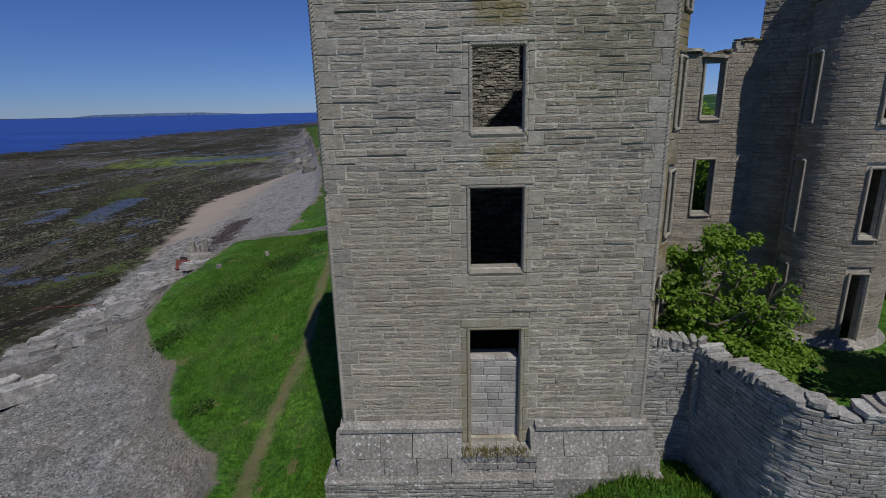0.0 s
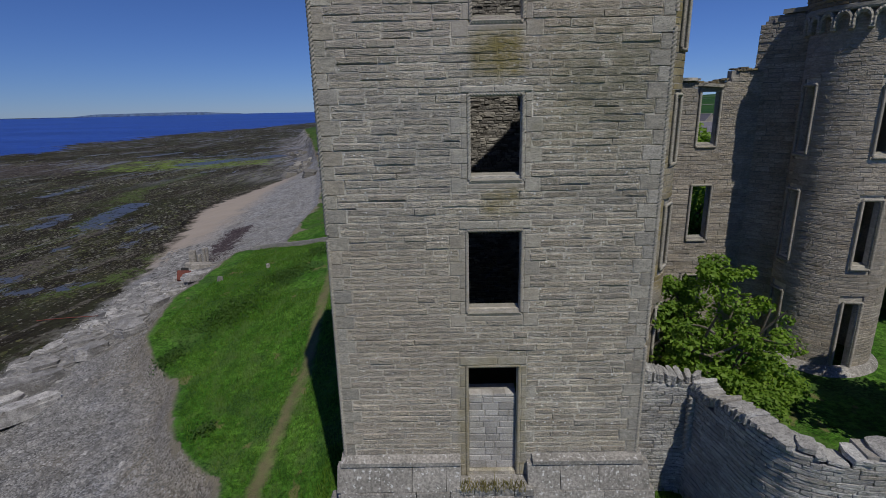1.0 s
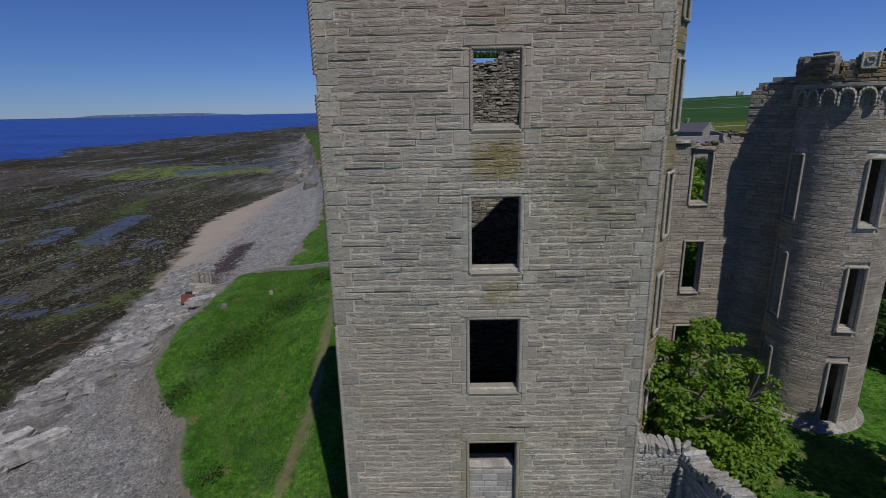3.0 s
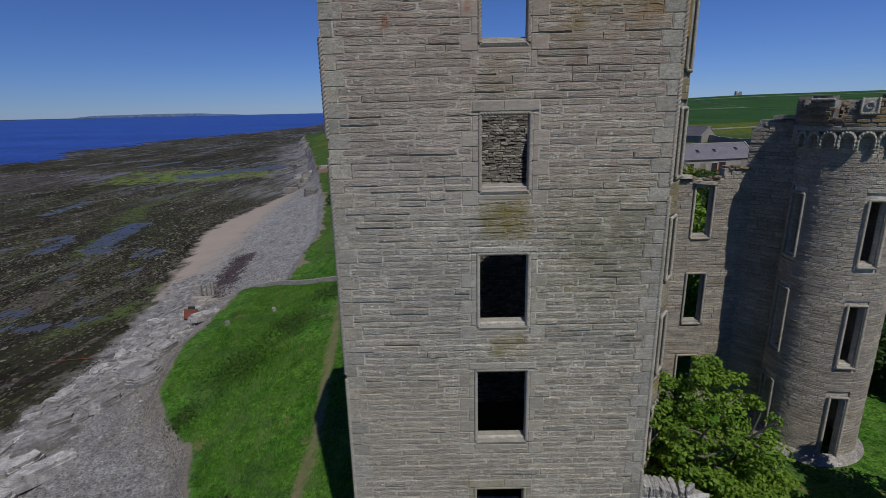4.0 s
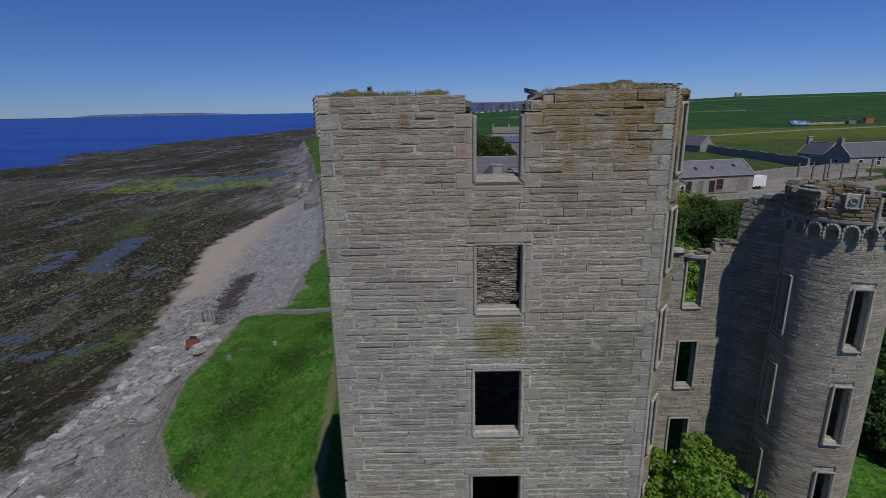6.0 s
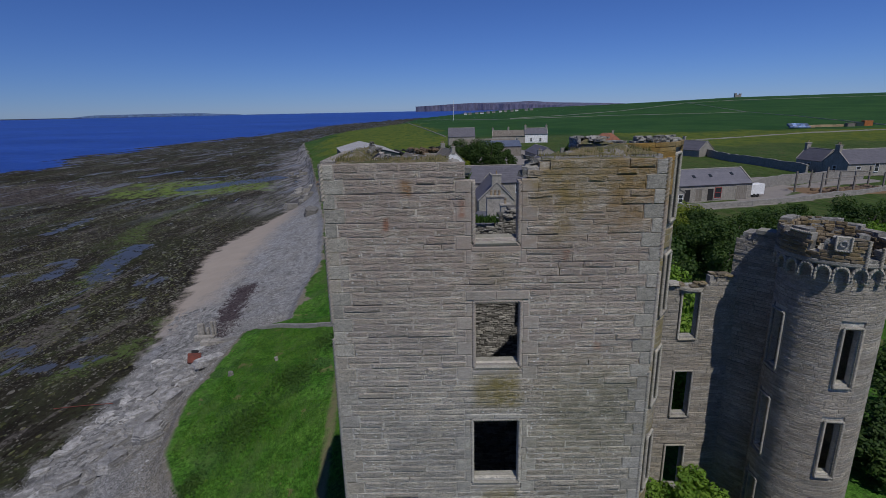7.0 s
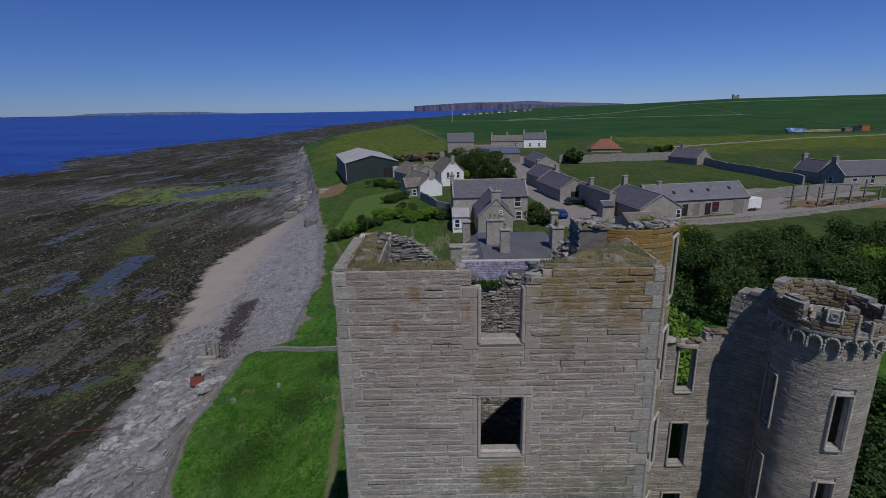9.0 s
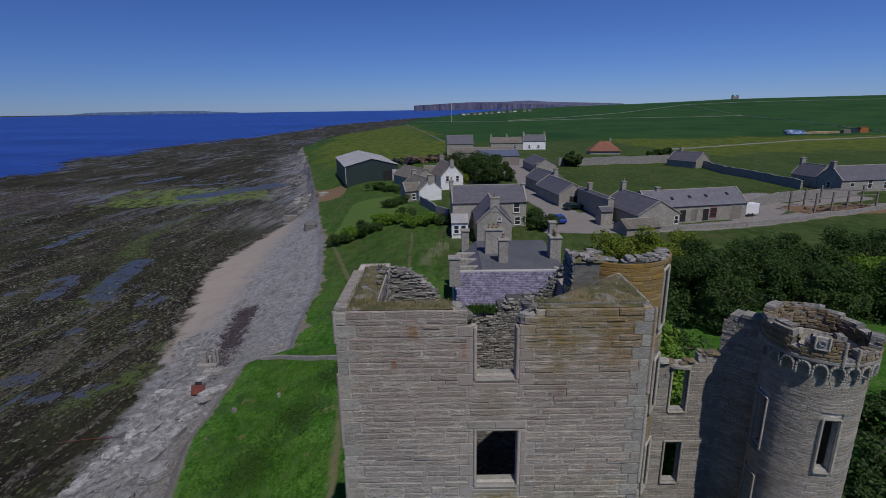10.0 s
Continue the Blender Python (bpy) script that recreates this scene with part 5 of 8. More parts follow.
def blades(name, boxes, n, h0, h1, w, parent, label, mat=M_DRYBLADE):
    """Tufts of grass blades over (x0, x1, y0, y1, z) patches."""
    V, Q = [], []
    area = np.array([(b[1] - b[0]) * (b[3] - b[2]) for b in boxes])
    for b, m in zip(boxes, (n * area / area.sum()).astype(int)):
        x = rng.uniform(b[0], b[1], m)
        y = rng.uniform(b[2], b[3], m)
        if callable(b[4]):
            track = np.interp(y, [-6, 13.8, 16.7, 19.8, 24, 34, 50], [-7.4, -7.6, -8.0, -7.9, -7.9, -9, -11])
            on = (x > np.interp(y, EDGE_Y, EDGE_X) + 0.5) & (np.abs(x - track) > 0.35)
            x, y = x[on], y[on]
            m = len(x)
        z = b[4](x, y) if callable(b[4]) else np.full(m, b[4])
        a = rng.uniform(0, 2 * np.pi, m)
        h = rng.uniform(h0, h1, m) * (0.5 + rng.uniform(0, 1, m) ** 2)
        lx, ly = rng.normal(0, 0.35, m) * h, rng.normal(0, 0.35, m) * h
        dx, dy = np.cos(a) * w, np.sin(a) * w
        p = np.stack([np.stack([x - dx, y - dy, z - 0.03], -1), np.stack([x + dx, y + dy, z - 0.03], -1), np.stack([x + lx + dx * 0.15, y + ly + dy * 0.15, z + h], -1), np.stack([x + lx - dx * 0.15, y + ly - dy * 0.15, z + h], -1)], 1)
        V.append(p.reshape(-1, 3))
    V = np.concatenate(V)
    Q = np.arange(len(V)).reshape(-1, 4)
    ob = part(name, fast_mesh(name, V, Q), mat, parent)
    tagged(ob, label, kind="stuff")
    return ob


blades("wall_head_grass", [(-3.4, -0.5, 13.15, 13.75, TZ1 + 0.06), (1.7, 4.5, 13.15, 13.8, TZ1 + 0.06), (-3.35, -2.6, 13.5, 16.9, TZ1 + 0.08), (2.6, 4.5, 13.4, 14.3, TZ1 + 0.15), (3.6, 4.5, 14.2, 15.0, TZ1 + 0.15)], 2600, 0.02, 0.08, 0.01, tower, "dry and green grass tufts on the wall head")
blades("wall_head_plants", [(0.2, 2.0, BY, BY + 0.6, 13.75), (-0.4, -0.05, 13.1, 13.6, 16.4)], 1500, 0.06, 0.22, 0.03, tower, "green plants rooted in the broken wall", M_IVY)
for cx, cy, cz, s in ((-0.25, 13.3, 16.5, 0.5), (-0.2, 13.25, 16.66, 0.42), (-0.4, 13.5, 16.78, 0.36), (1.4, 13.25, 16.48, 0.5), (1.48, 13.24, 16.62, 0.44), (1.5, 13.4, 16.76, 0.4), (1.42, 13.3, 16.88, 0.3), (-2.75, 16.0, 17.06, 0.2), (-2.75, 16.0, 17.14, 0.16), (-2.7, 15.9, 16.98, 0.26), (-2.6, 16.3, 16.93, 0.24), (-2.72, 15.5, 16.95, 0.22), (-2.7, 15.1, 16.93, 0.2), (-3.0, 14.4, 17.0, 0.2)):
    acc = Acc()
    rough_rock(acc, (cx, cy, cz), (s, s * 0.8, s * 0.35), (rng.uniform(-15, 15), rng.uniform(-15, 15), rng.uniform(0, 180)))
    part("loose_stone", acc, M_RUBBLE, tower)
# ragged stacks of rubble on the back wall
acc = Acc()
for u in np.arange(-3.5, 4.6, 0.1):
    z = back_top(u) - 0.25
    for k in range(rng.integers(3, 7)):
        h = rng.uniform(0.04, 0.07)
        rough_rock(acc, (u + rng.uniform(-0.1, 0.1), BY + 0.2 + rng.uniform(-0.2, 0.35), z), (rng.uniform(0.14, 0.34), rng.uniform(0.18, 0.32), h), (rng.uniform(-4, 4), rng.uniform(-4, 4), rng.uniform(-30, 30)), 0.08)
        z += h * 0.95
tagged(part("broken_wall_head", acc, M_RUBBLE, tower), "ragged layered rubble of the broken wall head", kind="stuff")

# ---- stair turret at the rear corner of the tower ----
turret = thing("stair_turret", (5.4, 18.2, 0), "round stair turret with yellow lichen, joined to the tower", "turret")
TC, TR = (5.4, 18.2), 1.75
M_TURRET = surface("lichen_streaked_stone", (0.25, 0.2, 0.085), (0.25, 0.225, 0.18), 0.7, 20.0, (1, 1, 1.5), relief=0.02, vary=0.25)
M_LICHENSTONE = surface("orange_lichened_stone", (0.27, 0.155, 0.03), (0.22, 0.165, 0.075), 0.8, 20.0, (1, 1, 2), relief=0.02, vary=0.18)


def round_map(c, r):
    return lambda u, z, d: (c[0] + (r + d) * math.sin(u / r), c[1] - (r + d) * math.cos(u / r), z)


def build_round(parent, c, r, z0, z1, wins, mat, h, lo, hi, thick=0.6, top=None, arc=(-180, 180), core_mat=M_MORTAR, sills=True, jamb=0.16, proud=0.015):
    mp0 = round_map(c, r)
    local = lambda u, z, d: tuple(Vector(mp0(u, z, d)) - Vector((c[0], c[1], 0)))
    a0, a1 = radians(arc[0]) * r, radians(arc[1]) * r
    us = sorted(set(np.linspace(a0, a1, 41)) | {w[0] for w in wins} | {w[1] for w in wins})
    zs = sorted({z0, z1} | {w[2] for w in wins} | {w[3] for w in wins} | set(np.arange(z1 - 1.0, z1, 0.25)))
    acc = Acc()
    free = lambda u, z: any(a < u < b and q < z < e for a, b, q, e in wins) or (top is not None and z > top(u))
    shell(acc, local, us, zs, lambda u, z: not free(u, z), -thick, -0.055)
    part("wall_core", acc, core_mat, parent)
    acc = Acc()
    holes = [(a - jamb, b + jamb, q - 0.25, e + 0.28) for a, b, q, e in wins]
    pts = Acc()
    for s in pointing(pts, local, list(courses(a0, a1, z0, z1, h, lo, hi, holes, 0.016, top)), lambda u, z: 0.25, 0.02, -0.004):
        stone(acc, local, *s, rng.uniform(0.0, 0.009), 0.009, 0.005)
    tagged(part("pointing", pts, M_MORTAR2, parent), kind="stuff")
    tagged(part("masonry", acc, mat, parent), "grey-brown coursed masonry curving round", kind="stuff")
    for a, b, q, e in wins:
        w = new("window_opening")
        w.parent = parent
        window_surround(w, local, a, b, q, e, True, sills, False, jamb, 0.06, margin=False, off=proud)
    return local


t_ang = lambda deg: radians(deg) * TR
twins = [(t_ang(54) - 0.3, t_ang(54) + 0.3, z, z + 2.0) for z in (0.6, 4.2, 7.7, 11.2, 14.5)]
build_round(turret, TC, TR, -1.0, 16.8, twins, M_TURRET, 0.2, 0.35, 0.8, 0.5, arc=(-60, 180), core_mat=M_RUBBLE, top=lambda u: 16.85 if u < t_ang(92) else 15.6)
loc = round_map((0, 0), TR)
acc = Acc()
pts = Acc()
lmap = lambda u, z, d: loc(u, z, d + 0.06)
for s in pointing(pts, lmap, list(courses(-t_ang(70), t_ang(96), 15.3, 16.95, 0.14, 0.35, 0.9, [(t_ang(54) - 0.45, t_ang(54) + 0.45, 14, 16.85)], 0.014)), lambda u, z: 0.15):
    stone(acc, lmap, *s, rng.uniform(-0.004, 0.012), 0.01, 0.006)
tagged(part("lichened_pointing", pts, M_LICHENSTONE, turret), kind="stuff")
tagged(part("lichened_masonry", acc, M_LICHENSTONE, turret), "top courses stained orange-yellow by lichen", kind="stuff")
acc = Acc()
for k in range(60):
    deg = -75 + k * 2.8
    a = radians(deg)
    high = 3 if -10 < deg < 45 else 1
    for q in range(rng.integers(0, high + 1)):
        r = 1.5 + rng.uniform(-0.15, 0.1)
        rough_rock(acc, (r * math.sin(a), -r * math.cos(a), 16.97 + 0.07 * q), (rng.uniform(0.16, 0.34), rng.uniform(0.22, 0.4), 0.065), (rng.uniform(-3, 3), rng.uniform(-3, 3), deg + rng.uniform(-8, 8)), 0.07)
fill = Acc()
fill.add([(1.5 * math.sin(2 * math.pi * k / 32), -1.5 * math.cos(2 * math.pi * k / 32), 15.3 if 9 < k < 25 else 16.6) for k in range(32)] + [(0, 0, 16.3)], [(k, (k + 1) % 32, 32) for k in range(32)])
part("turf_fill", fill, M_TURF, turret, "rough turf filling the turret head")
tagged(part("broken_wall_head", acc, M_RUBBLE, turret), kind="stuff")
acc = Acc()
for s in courses(14.5, 15.7, 14.8, 17.1, 0.08, 0.15, 0.45, [], 0.01):
    stone(acc, lambda u, z, d: (3.5 - 5.4 - d, u + 2.2 - 18.2, z), *s, rng.uniform(-0.01, 0.07), 0.014, 0.012)
tagged(part("turret_stub_rubble", acc, M_RUBBLE, turret), "grey rubble stub of the wall beside the turret", kind="stuff")
acc = Acc()
box(acc, 3.55 - 5.4, 4.6 - 5.4, 16.7 - 18.2, 17.9 - 18.2, 14.8, 16.95)
part("turret_stub_core", acc, M_RUBBLE, turret)

acc = Acc()
part("stub_turf", turf_strip(-1.9, -0.75, -1.55, -0.25, 16.96, 0.2, 5.0), M_TURF, turret, "dry turf on the stub wall", smooth=True)
for k in range(22):
    rough_rock(acc, (rng.uniform(-1.85, -0.8), rng.uniform(-1.5, -0.4), 17.0 + rng.uniform(0, 0.12)), (rng.uniform(0.15, 0.38), rng.uniform(0.15, 0.3), rng.uniform(0.05, 0.09)), (rng.uniform(-6, 6), rng.uniform(-6, 6), rng.uniform(0, 180)))
tagged(part("loose_rubble", acc, M_RUBBLE, turret), kind="stuff")

# ---- ruined court wall with three tiers of windows ----
court = thing("ruined_court_wall", (0, 22.1, 0), "ruined wall with three tiers of empty rope-moulded windows", "wall", kind="")
cwins = [(9.86, 10.7, -0.3, 2.05), (9.9, 10.66, 3.8, 6.05), (9.88, 10.62, 7.82, 9.9)]


def cw_top(u):
    return float(np.interp(u, [5, 8.9, 9.2, 9.7, 10.1, 10.9, 11.0, 12.3], [9.9, 10.0, 10.3, 10.35, 10.2, 10.4, 10.75, 10.75]))


cmap = lambda u, z, d: (u, -d, z)
acc = Acc()
shell(acc, cmap, sorted({5.0, 7, 11, 12.2, 12.9} | {w[0] for w in cwins} | {w[1] for w in cwins}), sorted({-1.0, 10.1, 10.3, 10.7} | {w[2] for w in cwins} | {w[3] for w in cwins}), lambda u, z: z < cw_top(u) and not any(a < u < b and c < z < d for a, b, c, d in cwins), -0.38, -0.05)
part("wall_core", acc, M_MORTAR2, court)
acc = Acc()
pts = Acc()
for s in pointing(pts, cmap, list(courses(5.0, 12.4, -0.9, 10.95, 0.17, 0.28, 0.9, [(a - 0.12, b + 0.12, c - 0.2, d + 0.1) for a, b, c, d in cwins], 0.016, cw_top)), lambda u, z: 0.3):
    stone(acc, cmap, *s, rng.uniform(-0.004, 0.016), 0.01, 0.008)
tagged(part("pointing", pts, M_MORTAR2, court), kind="stuff")
tagged(part("masonry", acc, M_STONE2, court), "tan coursed rubble masonry", kind="stuff")
for i, (a, b, c, d) in enumerate(cwins):
    w = new("window_opening")
    w.parent = court
    window_surround(w, cmap, a, b, c, d, i < 2, True, False, 0.16, 0.06, margin=False)
acc = Acc()
for k in range(40):
    u = rng.uniform(9.0, 11.9)
    rough_rock(acc, (u, 0.2 + rng.uniform(-0.15, 0.15), cw_top(u) + rng.uniform(-0.05, 0.05)), (rng.uniform(0.2, 0.4), 0.32, rng.uniform(0.05, 0.08)), (rng.uniform(-2, 2), rng.uniform(-3, 3), rng.uniform(-8, 8)), 0.06)
tagged(part("broken_wall_head", acc, M_YSTONE, court), kind="stuff")
acc = Acc()
for x, y, z, s in ((9.3, 0.1, 10.4, 0.7), (10.2, 0.0, 10.15, 1.0)):
    rough_rock(acc, (x, y, z), (s, 0.5, 0.14), (0, rng.uniform(-6, 6), 0), 0.06)
part("fallen_lintel", acc, M_DRESSED, court)

# side wall between the court wall and the drum
SW0, SW1 = Vector((12.02, 22.35, 0)), Vector((13.5, 20.7, 0))
side = thing("gable_stub_wall", pose(SW0.x, SW0.y, 0), "tall shaded wall stub with a pale cap stone beside the round tower", "wall")
sdir = (SW1 - SW0).normalized()
snrm = Vector((sdir.y, -sdir.x, 0))
SLEN = (SW1 - SW0).length


def side_top(u):
    return float(np.interp(u, [0, 0.08, 0.16, 0.25, 0.35, 3.5], [11.7, 12.1, 12.35, 12.5, 12.7, 12.7]))


smap = lambda u, z, d: (sdir.x * u + snrm.x * d, sdir.y * u + snrm.y * d, z)
acc = Acc()
shell(acc, smap, [0.0, 0.08, 0.16, 0.25, 0.35, 1.2, SLEN], [-1, 6, 11.7, 12.0, 12.3, 12.5, 12.68], lambda u, z: z < side_top(u), -0.9, -0.02)
part("wall_core", acc, M_RUBBLE, side)
acc = Acc()
for s in courses(0.0, SLEN, -0.9, 12.8, 0.17, 0.3, 0.8, [], 0.016, lambda u: side_top(u) + 0.1):
    stone(acc, smap, *s, rng.uniform(-0.01, 0.02), 0.012, 0.008)
for s in courses(-0.9, 0.0, 9.9, 11.3, 0.17, 0.3, 0.6, [], 0.014):
    stone(acc, lambda u, z, d: (smap(-d, z, u)), *s, rng.uniform(-0.015, 0.03), 0.014, 0.01)
tagged(part("masonry", acc, M_STONE2, side), "brown coursed rubble", kind="stuff")
acc = Acc()
vs = [smap(u, z, d) for z in (12.7, 12.86) for u, d in ((0.75, 0.08), (1.7, 0.08), (1.7, -0.6), (0.75, -0.6))]
acc.add(vs, [(3, 2, 1, 0), (4, 5, 6, 7), (0, 1, 5, 4), (1, 2, 6, 5), (2, 3, 7, 6), (3, 0, 4, 7)])
part("cap_stone", acc, M_SILL, side, "pale weathered cap stone")

# ---- round tower ----
RC, RR = (14.5, 19.8), 1.82
drum = thing("round_tower", (RC[0], RC[1], 0), "round sandstone tower with rope-moulded slit windows and a corbelled broken parapet", "tower")
ang = lambda x, y: math.atan2(x - RC[0], -(y - RC[1])) * RR
uc = ang(14.24, 17.98)
dwins = [(uc - 0.27, uc + 0.27, z0, z1) for z0, z1 in ((-0.5, 2.25), (3.7, 6.05), (7.68, 9.95))]
us_ = radians(-81.5) * RR - 0.32
dwins += [(us_ - 0.3, us_ + 0.3, z0, z1) for z0, z1 in ((-0.3, 2.2), (3.62, 6.2), (7.66, 9.98))]
build_round(drum, RC, RR, -0.3, 12.35, dwins, M_STONE2, 0.15, 0.3, 0.95, 0.28, jamb=0.14, proud=0.05)
# splayed base
acc = Acc()
for k in range(40):
    a0, a1 = 2 * math.pi * k / 40, 2 * math.pi * (k + 1) / 40
    prof = [(2.32, -1.4), (2.3, -0.75), (2.2, -0.55), (1.92, -0.3), (1.75, -0.28)]
    for (r0, za), (r1, zb) in zip(prof, prof[1:]):
        acc.add([(r0 * math.sin(a0), -r0 * math.cos(a0), za), (r0 * math.sin(a1), -r0 * math.cos(a1), za), (r1 * math.sin(a1), -r1 * math.cos(a1), zb), (r1 * math.sin(a0), -r1 * math.cos(a0), zb)], [(0, 1, 2, 3)])
part("splayed_base", acc, M_PLINTH, drum, "splayed base course with white lichen")
# corbel table: deep round arches with a roped rim
NC, PR = 23, 2.02
for k in range(NC):
    a = 2 * math.pi * k / NC
    acc = Acc()
    m = pose(0, 0, 0, 0, 0, math.degrees(a)) @ Matrix.Translation((0, -RR, 0))
    w = math.pi * PR / NC
    zc = 12.0
    rings = []
    prof = [(1, -z) for z in (0.18, 0.12, 0.06)] + [(math.cos(math.pi * i / 14), math.sin(math.pi * i / 14)) for i in range(15)] + [(-1, -z) for z in (0.06, 0.12, 0.18)]
    n = len(prof) - 1
    for i, (c, s) in enumerate(prof):
        e = 0.022 * (i % 2)
        up = 0.4 * s if s > 0 else s
        dn = 0.22 * s if s > 0 else s
        rings.append([(w * 0.99 * c, 0.02, zc + up), (w * 0.99 * c, -0.17 - e, zc + up), (w * 0.84 * c, -0.2 - e, zc + (up + dn) / 2), (w * 0.66 * c, -0.15 - e * 0.5, zc + dn), (w * 0.62 * c, 0.02, zc + dn)])
    for i in range(n):
        for q in range(4):
            acc.add([tuple(m @ Vector(v)) for v in (rings[i][q], rings[i + 1][q], rings[i + 1][q + 1], rings[i][q + 1])], [(0, 1, 2, 3)])
    part("corbel_arch", welded(acc), M_DRESSED, drum)
    acc = Acc()
    bevel_box(acc, -w - 0.09, -w + 0.09, -0.17, 0.05, 11.72, 11.84, 0.03, m)
    part("corbel_stone", acc, M_DRESSED, drum)
acc = Acc()
for k in range(52):
    a0, a1 = 2 * math.pi * k / 52, 2 * math.pi * (k + 1) / 52
    prof = [(1.8, 12.3), (2.0, 12.34), (2.03, 12.4), (2.03, 12.5), (2.0, 12.53), (1.62, 12.53)]
    for (r0, za), (r1, zb) in zip(prof, prof[1:]):
        acc.add([(r0 * math.sin(a0), -r0 * math.cos(a0), za), (r0 * math.sin(a1), -r0 * math.cos(a1), za), (r1 * math.sin(a1), -r1 * math.cos(a1), zb), (r1 * math.sin(a0), -r1 * math.cos(a0), zb)], [(0, 1, 2, 3)])
part("parapet_string_course", welded(acc), M_DRESSED, drum)


def par_top(u):
    a = math.degrees(u / PR)
    return float(np.interp(a, [-180, -140, -110, -88, -86, -64, -62, -50, -48, -30, -14, -12, 0, 2, 22, 24, 40, 42, 60, 70, 110, 150, 180], [13.45, 13.5, 13.45, 13.2, 13.5, 13.5, 12.8, 12.8, 13.3, 13.45, 13.5, 12.6, 12.6, 13.0, 13.0, 12.7, 12.9, 13.2, 13.2, 12.9, 13.1, 13.4, 13.45]))


pmap = round_map((0, 0), PR)
pu = np.linspace(-math.pi * PR, math.pi * PR, 120)
acc = Acc()
shell(acc, pmap, list(pu), list(np.arange(12.5, 14.1, 0.15)), lambda u, z: z < par_top(u), -0.42, -0.02)
part("parapet_core", acc, M_RUBBLE, drum)
acc = Acc()
for s in courses(-math.pi * PR, math.pi * PR, 12.52, 14.1, 0.14, 0.22, 0.55, [], 0.014, par_top):
    stone(acc, pmap, *s, rng.uniform(-0.01, 0.03), 0.016, 0.012)
tagged(part("parapet_masonry", acc, M_PARAPET, drum), "broken parapet courses with yellow lichen", kind="stuff")
acc = Acc()
for s in courses(-math.pi * PR, math.pi * PR, 12.4, 14.0, 0.13, 0.2, 0.5, [], 0.014, par_top):
    stone(acc, lambda u, z, d: pmap(u, z, -0.44 - d), *s, rng.uniform(-0.02, 0.06), 0.016, 0.012)
tagged(part("parapet_inner_rubble", acc, M_PARAPET, drum), "thin brown rubble lining the parapet", kind="stuff")
acc = Acc()
for k in range(70):
    a = rng.uniform(-math.pi, math.pi)
    if -88 < math.degrees(a) < -64:
        continue
    z = par_top(a * PR)
    r = rng.uniform(1.65, 1.98)
    rough_rock(acc, (r * math.sin(a), -r * math.cos(a), z + rng.uniform(-0.14, 0.0)), (rng.uniform(0.15, 0.3), rng.uniform(0.12, 0.22), rng.uniform(0.03, 0.055)), (rng.uniform(-3, 3), rng.uniform(-3, 3), math.degrees(a) + rng.uniform(-12, 12)), 0.08)
tagged(part("broken_parapet_head", acc, M_YSTONE, drum), "ragged thin stones of the broken parapet", kind="stuff")
# carved panel with a ring
pa = -34.0
pm = pose(0, 0, 0, 0, 0, pa) @ Matrix.Translation((0, -PR - 0.05, 13.2))
panel = new("carved_panel")
panel.parent = drum
acc = Acc()
bevel_box(acc, -0.21, 0.21, 0.02, 0.12, -0.25, 0.25, 0.02, pm)
part("panel_slab", acc, M_DRESSED, panel)
acc = Acc()
for p, q in (((-0.22, 0.02, -0.26), (-0.22, 0.02, 0.26)), ((0.22, 0.02, -0.26), (0.22, 0.02, 0.26)), ((-0.22, 0.02, -0.26), (0.22, 0.02, -0.26))):
    rope(acc, pm @ Vector(p), pm @ Vector(q), 0.05)
part("panel_rope", acc, M_DRESSED, panel, smooth=True)
acc = Acc()
n = 20
for i in range(n):
    for k in range(6):
        q = []
        for ii, kk in ((i, k), (i + 1, k), (i + 1, k + 1), (i, k + 1)):
            t, s = 2 * math.pi * ii / n, 2 * math.pi * kk / 6
            rr = 0.1 + 0.035 * math.cos(s)
            q.append(tuple(pm @ Vector((rr * math.cos(t), 0.0 - 0.035 * math.sin(s), rr * math.sin(t)))))
        acc.add(q, [(0, 1, 2, 3)])
part("panel_ring", acc, M_COPE, panel, smooth=True)
# roped edge on the standing block
acc = Acc()
for a0 in range(-86, -64, 4):
    rope(acc, (2.03 * math.sin(radians(a0)), -2.03 * math.cos(radians(a0)), 13.42), (2.03 * math.sin(radians(a0 + 4.2)), -2.03 * math.cos(radians(a0 + 4.2)), 13.42), 0.06)
part("parapet_rope", acc, M_DRESSED, drum, smooth=True)
# roped shaft on the parapet
for dd in (-13, 1):
    a = radians(dd)
    acc = Acc()
    rope(acc, (2.02 * math.sin(a), -2.02 * math.cos(a), 12.35), (2.02 * math.sin(a), -2.02 * math.cos(a), 13.35 if dd < 0 else 13.1), 0.075, 0.36, 12)
    part("roped_shaft", acc, M_DRESSED, drum, smooth=True)
# inside floor of the parapet
acc = Acc()
for k in range(32):
    a0, a1 = 2 * math.pi * k / 32, 2 * math.pi * (k + 1) / 32
    acc.add([(0, 0, 11.3), (1.75 * math.sin(a0), -1.75 * math.cos(a0), 11.3), (1.75 * math.sin(a1), -1.75 * math.cos(a1), 11.3)], [(0, 1, 2)])
part("roof_rubble", acc, M_TURF, drum)

